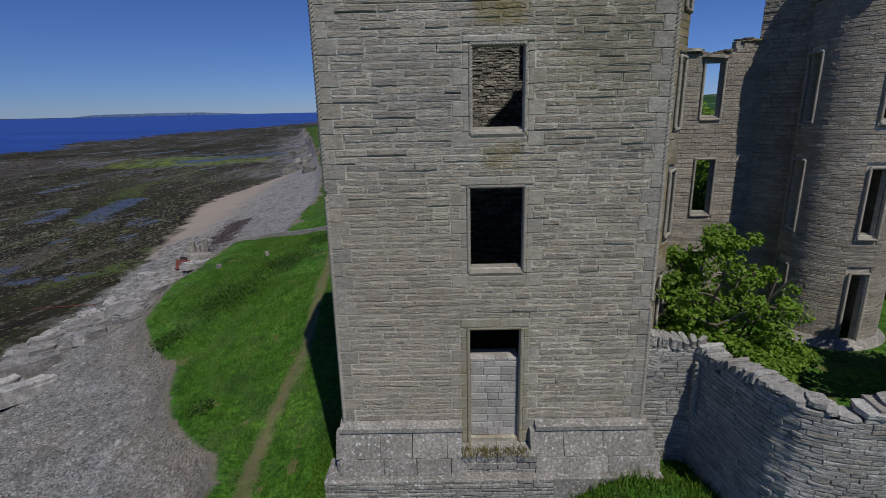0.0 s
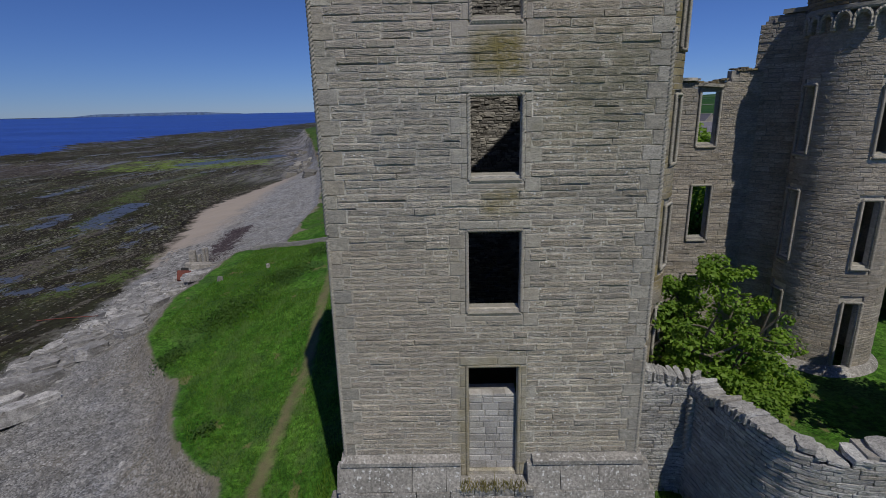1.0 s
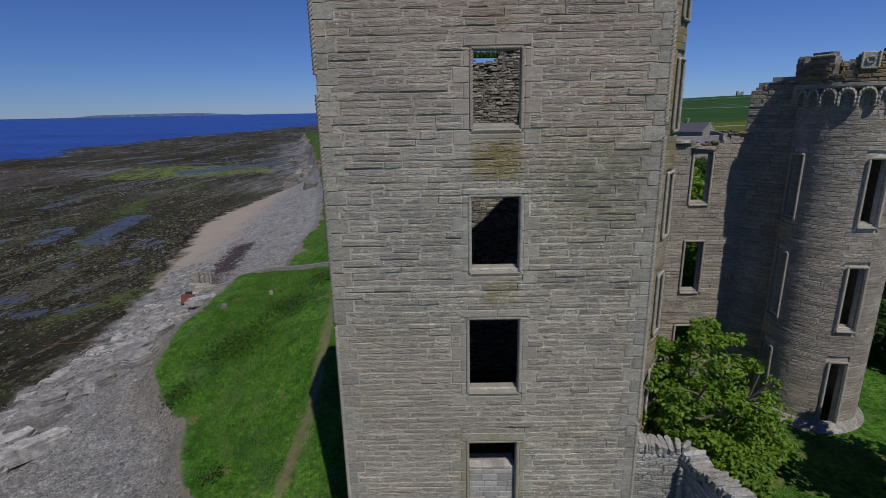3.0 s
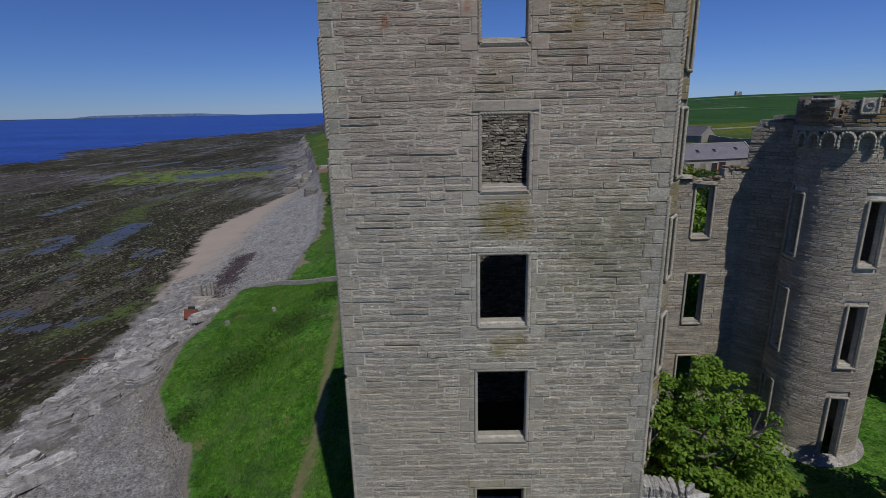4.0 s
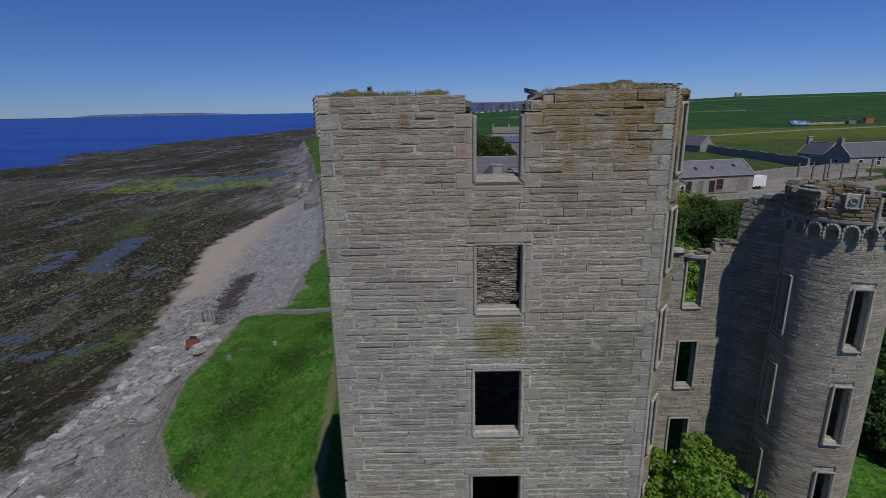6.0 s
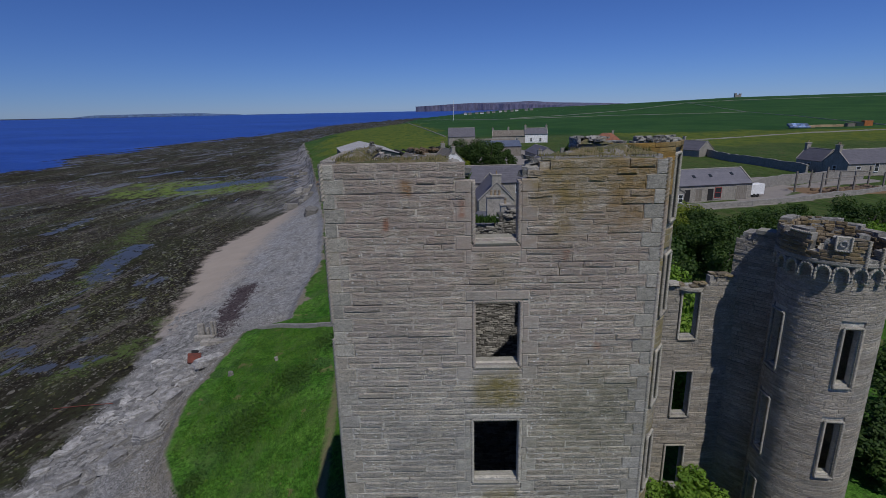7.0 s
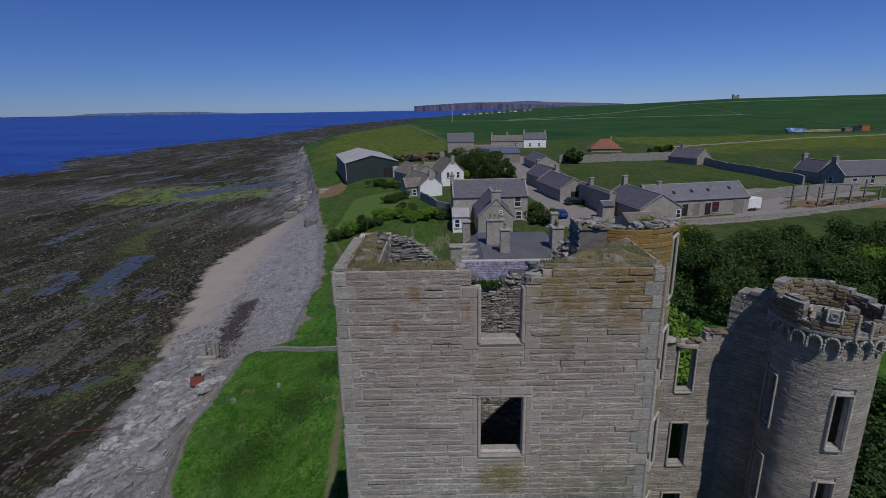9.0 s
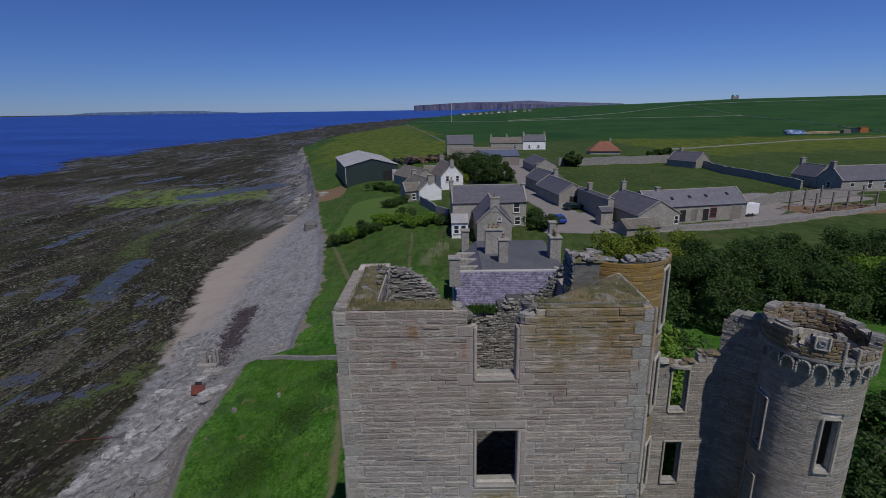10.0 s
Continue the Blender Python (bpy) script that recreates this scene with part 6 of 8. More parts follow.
# ---- curtain wall ----
curtain = thing("curtain_wall", (0, 0, 0), "ruined curved curtain wall of grey weathered stone with rough coping", "wall")
CPATH = [(4.9, 13.7), (5.7, 13.65), (6.4, 13.6), (6.46, 13.3), (6.52, 12.7), (6.64, 12.0), (6.72, 11.3), (6.87, 10.7), (7.13, 10.25), (7.55, 9.97), (8.05, 9.82), (8.6, 9.74), (9.4, 9.74), (11.0, 9.95), (13.0, 10.4), (16.0, 11.0), (22, 12)]
cp = [Vector((*p, 0)) for p in CPATH]
cs = [0.0]
for a, b in zip(cp, cp[1:]):
    cs.append(cs[-1] + (b - a).length)


def along(u):
    u = min(max(u, 0.0), cs[-1])
    for i in range(len(cs) - 1):
        if u <= cs[i + 1] + 1e-6:
            t = (u - cs[i]) / (cs[i + 1] - cs[i])
            p = cp[i].lerp(cp[i + 1], t)
            a = (cp[min(i + 1, len(cp) - 1)] - cp[max(i - 0, 0)]).normalized()
            b = (cp[min(i + 2, len(cp) - 1)] - cp[i + 1]).normalized() if i + 2 < len(cp) else a
            z = (cp[i] - cp[i - 1]).normalized() if i else a
            d = (z.lerp(a, 0.5 + t) if t < 0.5 else a.lerp(b, t - 0.5)).normalized()
            return p, Vector((d.y, -d.x, 0))
    return cp[-1], Vector((0, -1, 0))


def ctop(u):
    return float(np.interp(u, [0, 1.0, 1.9, 2.2, 3.1, 3.8, 4.4, 5.0, 5.5, 6.0, 6.3, 6.5, 9, 12, 20], [1.75, 1.75, 1.6, 1.5, 1.75, 1.9, 1.98, 1.95, 1.88, 1.84, 1.9, 2.15, 2.2, 2.2, 2.2])) + 0.05 * math.sin(u * 5.1)


def kmap(u, z, d):
    p, n = along(u)
    return (p.x + n.x * d, p.y + n.y * d, z)


acc = Acc()
shell(acc, kmap, list(np.linspace(0, cs[-1], 90)), [-3.0, -1.5, 0.0, 1.0, 1.4, 1.7, 1.9, 2.1, 2.3], lambda u, z: z < ctop(u) - 0.08, -0.7, -0.05)
part("wall_core", acc, M_MORTAR2, curtain)
acc = Acc()
pieces = list(courses(0.0, 11.0, -2.6, 2.5, 0.12, 0.2, 0.75, [], 0.012, ctop))
first = [s for s in pieces if s[2] > 0.3][:300]
keep = {id(s) for s in first}
for s in pieces:
    if id(s) not in keep:
        stone(acc, kmap, *s, rng.uniform(-0.008, 0.014), 0.014, 0.01)
tagged(part("masonry", acc, M_CURTAIN, curtain), "thin grey weathered courses", kind="stuff")
for s in first:
    acc = Acc()
    stone(acc, kmap, *s, rng.uniform(-0.012, 0.018), 0.012, 0.01)
    part("stone", acc, M_CURTAIN, curtain)
# inner face and upright or flat coping stones
acc = Acc()
for s in courses(2.0, 11.0, -0.8, 2.4, 0.16, 0.3, 0.8, [], 0.012, ctop):
    stone(acc, lambda u, z, d: kmap(u, z, -0.7 - d), *s, rng.uniform(-0.01, 0.04), 0.016, 0.012)
tagged(part("inner_masonry", acc, M_CURTAIN, curtain), "rough inner face of the wall", kind="stuff")
u = 0.1
while u < 11.0:
    flat = u > 3.6
    w = rng.uniform(0.25, 0.62) if flat else rng.uniform(0.1, 0.2)
    p, n = along(u + w / 2)
    acc = Acc()
    a = math.degrees(math.atan2(n.y, n.x)) + 90
    hh = rng.uniform(0.08, 0.15) if flat else rng.uniform(0.22, 0.36)
    rough_rock(acc, (p.x - n.x * 0.3, p.y - n.y * 0.3, ctop(u + w / 2) + hh * 0.3), (w * 1.05, rng.uniform(0.55, 0.75), hh), (rng.uniform(-4, 4), rng.uniform(-5, 5), a + rng.uniform(-6, 6)), 0.06)
    part("coping_stone", acc, M_CURTAIN, curtain)
    u += w
# shaft standing in the inner corner
acc = Acc()
rope(acc, (6.38, 13.42, -0.4), (6.38, 13.42, 1.35), 0.12, 0.5)
part("corner_shaft", acc, M_DRESSED, curtain, smooth=True)

# ---- trees and shrubs ----
def leaf_cloud(centres, radii, n, size, squash=0.8, droop=0.35):
    """Leaf quads scattered through clumps: centres (k, 3), radii (k)."""
    k = rng.integers(0, len(centres), n)
    v = rng.normal(size=(n, 3))
    v /= np.linalg.norm(v, axis=1)[:, None]
    rad = radii[k] * rng.uniform(0.35, 1.0, n) ** 0.5
    p = centres[k] + v * rad[:, None] * np.array([1, 1, squash])
    nrm = v * 0.6 + rng.normal(size=(n, 3)) * 0.5 + np.array([0, 0, 0.7])
    nrm /= np.linalg.norm(nrm, axis=1)[:, None]
    a = np.cross(nrm, rng.normal(size=(n, 3)))
    a /= np.linalg.norm(a, axis=1)[:, None]
    b = np.cross(nrm, a)
    s = (size * rng.uniform(0.6, 1.3, n))[:, None]
    fold = nrm * s * 0.18
    q = np.stack([p - a * s, p - b * s * 0.55 + fold, p + a * s, p + b * s * 0.55 + fold], 1)
    return q.reshape(-1, 3)


def limb(acc, p0, p1, r0, r1, bend=0.15):
    p0, p1 = Vector(p0), Vector(p1)
    n, seg = 5, 7
    off = Vector((rng.uniform(-1, 1), rng.uniform(-1, 1), rng.uniform(-0.3, 0.6))) * bend * (p1 - p0).length
    pts = [p0.lerp(p1, i / n) + off * math.sin(math.pi * i / n) for i in range(n + 1)]
    vs, fs = [], []
    for i, p in enumerate(pts):
        d = (pts[min(i + 1, n)] - pts[max(i - 1, 0)]).normalized()
        a = d.cross(Vector((0.31, 0.2, 0.93))).normalized() if abs(d.z) < 0.95 else d.cross(Vector((1, 0, 0))).normalized()
        b = d.cross(a)
        r = r0 + (r1 - r0) * i / n
        for k in range(seg):
            t = 2 * math.pi * k / seg
            vs.append(tuple(p + (a * math.cos(t) + b * math.sin(t)) * r))
    for i in range(n):
        for k in range(seg):
            q = (k + 1) % seg
            fs.append((i * seg + k, i * seg + q, (i + 1) * seg + q, (i + 1) * seg + k))
    acc.add(vs, fs)


def tree(name, x, y, z, h, w, leaves, size, mat, label, stems=1, low=0.25, clumps=26, category="tree", group="", fine=1.0):
    global rng
    shared, rng = rng, np.random.default_rng(int(abs(x) * 131 + abs(y) * 1013) % 99991)
    t = thing(name, (x, y, z), label, category, group)
    acc = Acc()
    cen, rad = [], []
    tips = []
    for s in range(stems):
        bx, by = (rng.uniform(-0.25, 0.25) * w * (stems > 1) for _ in range(2))
        top = Vector((bx * 2 + rng.uniform(-0.1, 0.1) * w, by * 2 + rng.uniform(-0.1, 0.1) * w, h * rng.uniform(0.7, 0.85)))
        limb(acc, (bx * 0.4, by * 0.4, -0.3), top, 0.03 * h / stems ** 0.5, 0.008 * h, 0.08)
        for k in range(7):
            f = rng.uniform(low, 0.9)
            a = rng.uniform(0, 2 * math.pi)
            st = Vector((bx * 0.4, by * 0.4, 0)).lerp(top, f)
            en = st + Vector((math.cos(a), math.sin(a), rng.uniform(0.1, 0.6))) * w * 0.5 * rng.uniform(0.4, 0.8 if fine == 1.0 else 0.6) * (1.1 - 0.5 * f)
            limb(acc, st, en, 0.011 * h, 0.004 * h)
            tips.append(en)
    part("trunk", acc, M_BARK, t, smooth=True)
    for k in range(clumps):
        if k < len(tips):
            c = tips[k]
        else:
            a, f = rng.uniform(0, 2 * math.pi), rng.uniform(low * 0.8, 1.0)
            prof = math.sin(math.pi * min(1, 0.25 + 0.75 * f)) ** 0.6 if f < 0.95 else 0.35
            r = w * 0.5 * prof * rng.uniform(0.2, 1.0) ** 0.5
            c = Vector((math.cos(a) * r, math.sin(a) * r, h * f))
        cen.append(tuple(c))
        rad.append(w * rng.uniform(0.09, 0.2) * fine)
    V = leaf_cloud(np.array(cen), np.array(rad), leaves, size)
    V[:, 2] = np.maximum(V[:, 2], 0.02)
    part("crown", fast_mesh("crown", V, np.arange(len(V)).reshape(-1, 4)), mat, t)
    rng = shared
    return t


tree("sycamore_tree", 8.9, 17.2, -0.6, 4.7, 5.0, 9500, 0.09, M_LEAF, "young leafy green sycamore growing in the ruined court", 6, 0.1, 110, fine=0.5)
tree("sycamore_tree", 7.2, 18.0, -0.6, 4.1, 3.6, 6000, 0.09, M_LEAF, "young leafy green sycamore beside the tower wall", 4, 0.1, 64, fine=0.55)
tree("elder_bush", 10.6, 15.9, -0.6, 1.1, 1.8, 2500, 0.085, M_LEAF, "low green bush at the foot of the round tower", 3, 0.1, 30, "bush")
tree("elder_bush", 9.0, 15.2, -0.6, 1.4, 2.8, 5000, 0.085, M_LEAF, "low dark green bush behind the curtain wall", 3, 0.1, 30, "bush")
tree("court_tree", 15.4, 11.4, -0.6, 7.5, 5.6, 12000, 0.15, M_DLEAF, "broad green tree shading the court lawn", 2, 0.3, 40)
for x, y, h, w in ((24.2, 26.0, 3.4, 5.0), (21.5, 23.2, 2.2, 3.4), (29.5, 31.0, 3.0, 4.5)):
    tree("court_bush", x, y, gz(x, y), h, w, 5000, 0.13, M_DLEAF, "spreading dark green bush on the court lawn", 3, 0.08, 34, "bush", "court bushes")
# trees seen through the empty windows and beyond the court
for x, y, h, w in ((9.5, 27.5, 9.0, 6.5), (12.5, 29.5, 9.0, 6.5), (14.5, 37, 9.0, 8.0)):
    tree("garden_tree", x, y, gz(x, y), h, w, 12000, 0.15, M_LEAF if y < 30 else M_DLEAF, "dense green garden tree behind the ruin", 2, 0.1, 46, group="garden trees")
# belt of broad-leaved trees
k = 0
for y0, x0, x1, stepx in ((52, 28, 84, 6.4), (58, 26, 90, 6.2), (64, 25, 96, 6.4)):
    for x in np.arange(x0, x1, stepx):
        xx, yy = x + rng.uniform(-1.2, 1.2), y0 + rng.uniform(-1.5, 1.5) + (x - 30) * 0.03
        h = rng.uniform(5.0, 6.4)
        tree("belt_tree", xx, yy, gz(xx, yy), h, rng.uniform(7.5, 9.0), 13000, 0.145, M_DLEAF if rng.uniform() < 0.88 else M_LEAF, "dense broad-leaved tree in the shelter belt", 2, 0.12, 44, group="shelter belt trees")
for x, y, h, w in ((18.5, 57, 8.4, 7), (22.5, 59, 8.2, 7), (26, 61, 7.0, 6), (31, 66, 6.0, 6)):
    tree("gorse_tree", x, y, gz(x, y), h, w, 8000, 0.17, M_YLEAF, "yellow-green leafy tree at the end of the belt", 2, 0.1, 36, group="yellow-green trees")
for x, y, h, w, m, lab in ((3.5, 150, 7.5, 11, M_DLEAF, "large dark tree behind the white houses"), (10, 146, 8, 12, M_DLEAF, "large dark tree behind the white houses"), (15, 152, 7, 9, M_DLEAF, "large dark tree by the farm lane"), (3.0, 140, 4.0, 6, M_YLEAF, "rounded yellow-green bush beside a white gable"), (45, 185, 5, 6, M_DLEAF, "dark tree by the field wall"), (84, 205, 3.6, 6, M_DLEAF, "dark tree beside the field"), (89, 206, 4.2, 5, M_DLEAF, "dark tree beside the field")):
    tree("farm_tree", x, y, gz(x, y), h, w, 11000, 0.25, m, lab, 2, 0.12, 40)
for x, y, h, w in ((16.5, 90, 2.2, 3.5), (15.5, 94, 2.8, 4), (18.5, 92, 2.0, 4), (17, 100, 2.2, 3)):
    tree("garden_shrub", x, y, gz(x, y), h, w, 2200, 0.18, M_DLEAF, "green shrub in front of the stone house", 3, 0.05, 24, "shrub", "house shrubs")
for k, x in enumerate(np.arange(-21, -1, 2.2)):
    y = 95.5 + 0.35 * (x + 20) + rng.uniform(-0.6, 0.6) - 6 * (x > -6)
    tree("hedge_shrub", x, y, gz(x, y), 1.7, 5.0, 4200, 0.14, M_LEAF if k % 3 else M_DLEAF, "rounded shrub in a rough hedge below the lawn", 3, 0.05, 20, "shrub", "hedge shrubs")
for x, y in ((-12, 116), (-13, 113), (-9, 128), (-14, 134), (-19, 138)):
    tree("lawn_shrub", x, y, gz(x, y), 1.3, 5.0, 3000, 0.14, M_DLEAF, "low rounded shrub on the lawn", 3, 0.05, 20, "shrub", "lawn shrubs")

# ---- farm and village ----
def at(x, y, deg, z=None):
    return pose(x, y, gz(x, y) if z is None else z, 0, 0, deg)


def add_window(parent, m, x, z, w, h, frame_mat=M_PAINT, sash=True):
    """A window set on a wall face; m places its sill middle, facing -y."""
    win = new("window")
    win.parent = parent
    acc = Acc()
    t = 0.09
    for a, b, c, d in ((-w / 2, w / 2, 0, t), (-w / 2, w / 2, h - t, h), (-w / 2, -w / 2 + t, t, h - t), (w / 2 - t, w / 2, t, h - t)):
        box(acc, x + a, x + b, -0.06, 0.02, z + c, z + d, m)
    if sash:
        box(acc, x - w / 2 + t, x + w / 2 - t, -0.05, 0.01, z + h / 2 - 0.04, z + h / 2 + 0.04, m)
    part("window_frame", acc, frame_mat, win)
    acc = Acc()
    box(acc, x - w / 2 + t * 0.6, x + w / 2 - t * 0.6, -0.02, 0.04, z + t * 0.6, z + h - t * 0.6, m)
    part("pane", acc, M_GLASS, win)
    acc = Acc()
    box(acc, x - w / 2 - 0.08, x + w / 2 + 0.08, -0.14, 0.0, z - 0.1, z, m)
    part("window_sill", acc, M_CONCRETE, win)


def add_door(parent, m, x, z, w, h, mat=M_DARK):
    acc = Acc()
    bevel_box(acc, x - w / 2, x + w / 2, -0.03, 0.05, z, z + h, 0.02, m)
    part("door", acc, mat, parent)
    acc = Acc()
    for a, b, c, d in ((-w / 2 - 0.12, -w / 2, 0, h + 0.12), (w / 2, w / 2 + 0.12, 0, h + 0.12), (-w / 2, w / 2, h, h + 0.12)):
        box(acc, x + a, x + b, -0.05, 0.03, z + c, z + d, m)
    part("door_frame", acc, M_HARL, parent)


def chimney(parent, x, y, z, w, d, h, pots=2, mat=M_HARL, pot_mat=M_POT):
    c = new("chimney")
    c.parent = parent
    acc = Acc()
    bevel_box(acc, x - w / 2, x + w / 2, y - d / 2, y + d / 2, z - 1.0, z + h, 0.03)
    bevel_box(acc, x - w / 2 - 0.1, x + w / 2 + 0.1, y - d / 2 - 0.1, y + d / 2 + 0.1, z + h, z + h + 0.18, 0.03)
    part("chimney_body", acc, mat, c)
    for k in range(pots):
        acc = Acc()
        px = x + (k - (pots - 1) / 2) * min(0.45, w / max(pots, 1)) if w >= d else x
        py = y if w >= d else y + (k - (pots - 1) / 2) * min(0.45, d / max(pots, 1))
        n = 10
        prof = [(0.16, 0.0), (0.13, 0.1), (0.12, 0.42), (0.16, 0.47), (0.16, 0.55), (0.09, 0.55)]
        for i in range(n):
            a0, a1 = 2 * math.pi * i / n, 2 * math.pi * (i + 1) / n
            for (r0, za), (r1, zb) in zip(prof, prof[1:]):
                q = z + h + 0.17
                acc.add([(px + r0 * math.cos(a0), py + r0 * math.sin(a0), q + za), (px + r0 * math.cos(a1), py + r0 * math.sin(a1), q + za), (px + r1 * math.cos(a1), py + r1 * math.sin(a1), q + zb), (px + r1 * math.cos(a0), py + r1 * math.sin(a0), q + zb)], [(0, 1, 2, 3)])
        part("chimney_pot", acc, pot_mat, c, smooth=True)


def roof_slope(parent, L, y0, z0, y1, z1, mat, over=0.15, rows=0.4, thick=0.1):
    """One roof plane with slates in lapped rows, from eave (y0, z0) to ridge (y1, z1), along x from 0 to L."""
    acc = Acc()
    sl = math.hypot(y1 - y0, z1 - z0)
    n = max(3, int(sl / rows))
    dy, dz = (y1 - y0) / sl, (z1 - z0) / sl
    ny, nz = (-dz, dy) if dy >= 0 else (dz, -dy)
    for i in range(n):
        s0, s1 = sl * i / n - (0.25 if i == 0 else 0.05), sl * (i + 1) / n
        lift0, lift1 = thick + 0.014, thick
        vs = []
        for x in (-over, L + over):
            vs += [(x, y0 + dy * s0 + ny * lift0, z0 + dz * s0 + nz * lift0), (x, y0 + dy * s1 + ny * lift1, z0 + dz * s1 + nz * lift1), (x, y0 + dy * s1, z0 + dz * s1), (x, y0 + dy * s0, z0 + dz * s0)]
        acc.add(vs, [(0, 4, 5, 1), (0, 1, 2, 3), (4, 7, 6, 5), (0, 3, 7, 4), (3, 2, 6, 7)])
    tagged(part("roof_slope", acc, mat, parent), "lapped slates in rows", kind="stuff")


def gable_house(name, m, L, W, eave, ridge, wall, roof, label, category="house", front=(), back=(), left=(), right=(), chim=(), skews=True, rows=0.5):
    """Ridge along local x from 0 to L; depth local y from 0 to W. front etc.: (kind, along, up, width, height)."""
    h = thing(name, m, label, category)
    acc = Acc()
    b = -1.2
    P = [(0, 0, b), (L, 0, b), (L, W, b), (0, W, b), (0, 0, eave), (L, 0, eave), (L, W, eave), (0, W, eave), (0, W / 2, ridge), (L, W / 2, ridge)]
    acc.add(P, [(0, 1, 5, 4), (2, 3, 7, 6), (1, 2, 6, 9, 5), (3, 0, 4, 8, 7)])
    part("wall", acc, wall, h)
    roof_slope(h, L, -0.0, eave, W / 2, ridge, roof, 0.1, rows)
    roof_slope(h, L, W, eave, W / 2, ridge, roof, 0.1, rows)
    acc = Acc()
    bevel_box(acc, -0.1, L + 0.1, W / 2 - 0.14, W / 2 + 0.14, ridge + 0.02, ridge + 0.2, 0.04)
    part("ridge", acc, M_HARL, h)
    if skews:
        for x in (-0.12, L - 0.13):
            for sgn in (0, 1):
                acc = Acc()
                ya, yb = (-0.15, W / 2) if sgn == 0 else (W + 0.15, W / 2)
                za, zb = eave - 0.05, ridge + 0.1
                vs = []
                for xx in (x, x + 0.25):
                    vs += [(xx, ya, za), (xx, yb, zb), (xx, yb, zb + 0.2), (xx, ya, za + 0.2)]
                acc.add(vs, [(0, 1, 2, 3), (7, 6, 5, 4), (3, 2, 6, 7), (0, 3, 7, 4), (0, 4, 5, 1), (1, 5, 6, 2)])
                part("gable_skew", acc, M_HARL, h)
    faces = ((front, Matrix.Identity(4)), (right, pose(L, 0, 0, 0, 0, 90)), (left, pose(0, W, 0, 0, 0, -90)), (back, pose(L, W, 0, 0, 0, 180)))
    for items, mm in faces:
        for it in items:
            kind, u, z, w, hh = it[:5]
            if kind == "w":
                add_window(h, mm, u, z, w, hh, *(it[5:]))
            else:
                add_door(h, mm, u, z, w, hh, *(it[5:]))
    for c in chim:
        chimney(h, *c)
    return h


# castle hall behind the tower: slated front slope, flat roof, chimneys
hall = thing("castle_hall", (0.2, 44.0, gz(5, 46)), "grey stone hall with purple slate slope and flat roof", "house")
HZ = -gz(5, 46) - 0.6
acc = Acc()
box(acc, 0, 11.3, 0, 17.5, -1.5, HZ + 4.2)
box(acc, 2.8, 11.3, 4.6, 17.5, HZ + 4.2, HZ + 6.4)
part("wall", acc, M_HARL, hall)
acc = Acc()
rowsn = 24
for r in range(rowsn):
    y0, y1 = 4.7 * r / rowsn - 0.1, 4.7 * (r + 1) / rowsn
    z0, z1 = HZ + 4.1 + 2.6 * r / rowsn, HZ + 4.1 + 2.6 * (r + 1) / rowsn
    x = 0.1 + (0.15 if r % 2 else 0)
    while x < 11.1:
        w = rng.uniform(0.19, 0.27)
        e = min(x + w - 0.012, 11.25)
        k1 = rng.uniform(0.05, 0.08)
        vs = [(x, y0, z0 + k1), (e, y0, z0 + k1), (e, y1, z1 + 0.03), (x, y1, z1 + 0.03), (x, y0, z0), (e, y0, z0), (e, y1, z1), (x, y1, z1)]
        acc.add(vs, [(0, 1, 2, 3), (4, 5, 1, 0), (0, 3, 7, 4), (1, 5, 6, 2)])
        x += w
tagged(part("slate_cover", acc, M_PURPLE, hall), "pale purple slates in even rows", kind="stuff")
acc = Acc()
bevel_box(acc, -0.05, 11.35, 4.6, 5.0, HZ + 6.55, HZ + 6.85, 0.05)
part("roof_ridge", acc, M_CONCRETE, hall)
acc = Acc()
box(acc, 2.9, 11.2, 5.0, 17.3, HZ + 6.4, HZ + 6.55)
part("flat_roof", acc, M_FELT, hall, "flat grey felt roof")
acc = Acc()
vs = [(0.9, 5.0, HZ + 5.4), (2.9, 5.0, HZ + 6.5), (2.9, 17.0, HZ + 6.5), (0.9, 17.0, HZ + 5.4)]
acc.add(vs, [(0, 1, 2, 3)])
part("side_slope", acc, M_SLATE, hall)
for y in (5.2, 7.6, 10.2, 12.6):
    acc = Acc()
    bevel_box(acc, 0.5, 2.6, y, y + 0.55, HZ + 5.2, HZ + 6.35, 0.04)
    part("dormer_gable", acc, M_HARL, hall, "pale stone dormer head")
    acc = Acc()
    box(acc, 0.4, 0.9, y + 0.55, y + 2.0, HZ + 4.6, HZ + 5.75)
    part("parapet_wall", acc, M_HARL, hall)
chimney(hall, 0.0, 1.2, HZ + 7.6, 1.0, 0.9, 1.6, 0, M_HARL)
chimney(hall, 4.6, 12.0, HZ + 6.4, 1.9, 1.0, 2.8, 3, M_HARL)
chimney(hall, 5.3, 8.6, HZ + 6.4, 1.0, 0.8, 2.5, 1, M_HARL)
chimney(hall, 11.0, 10.0, HZ + 6.4, 1.2, 1.5, 2.4, 4, M_HARL)
chimney(hall, 1.6, 16.2, HZ + 6.2, 0.9, 0.9, 1.9, 0, M_HARL)
chimney(hall, 12.1, 16.5, HZ + 5.0, 0.8, 0.8, 3.9, 0, M_HARL)
acc = Acc()
bevel_box(acc, 9.35, 10.0, 0.75, 1.9, HZ + 4.6, HZ + 5.45, 0.03)
part("skylight", acc, M_GLASS, hall)

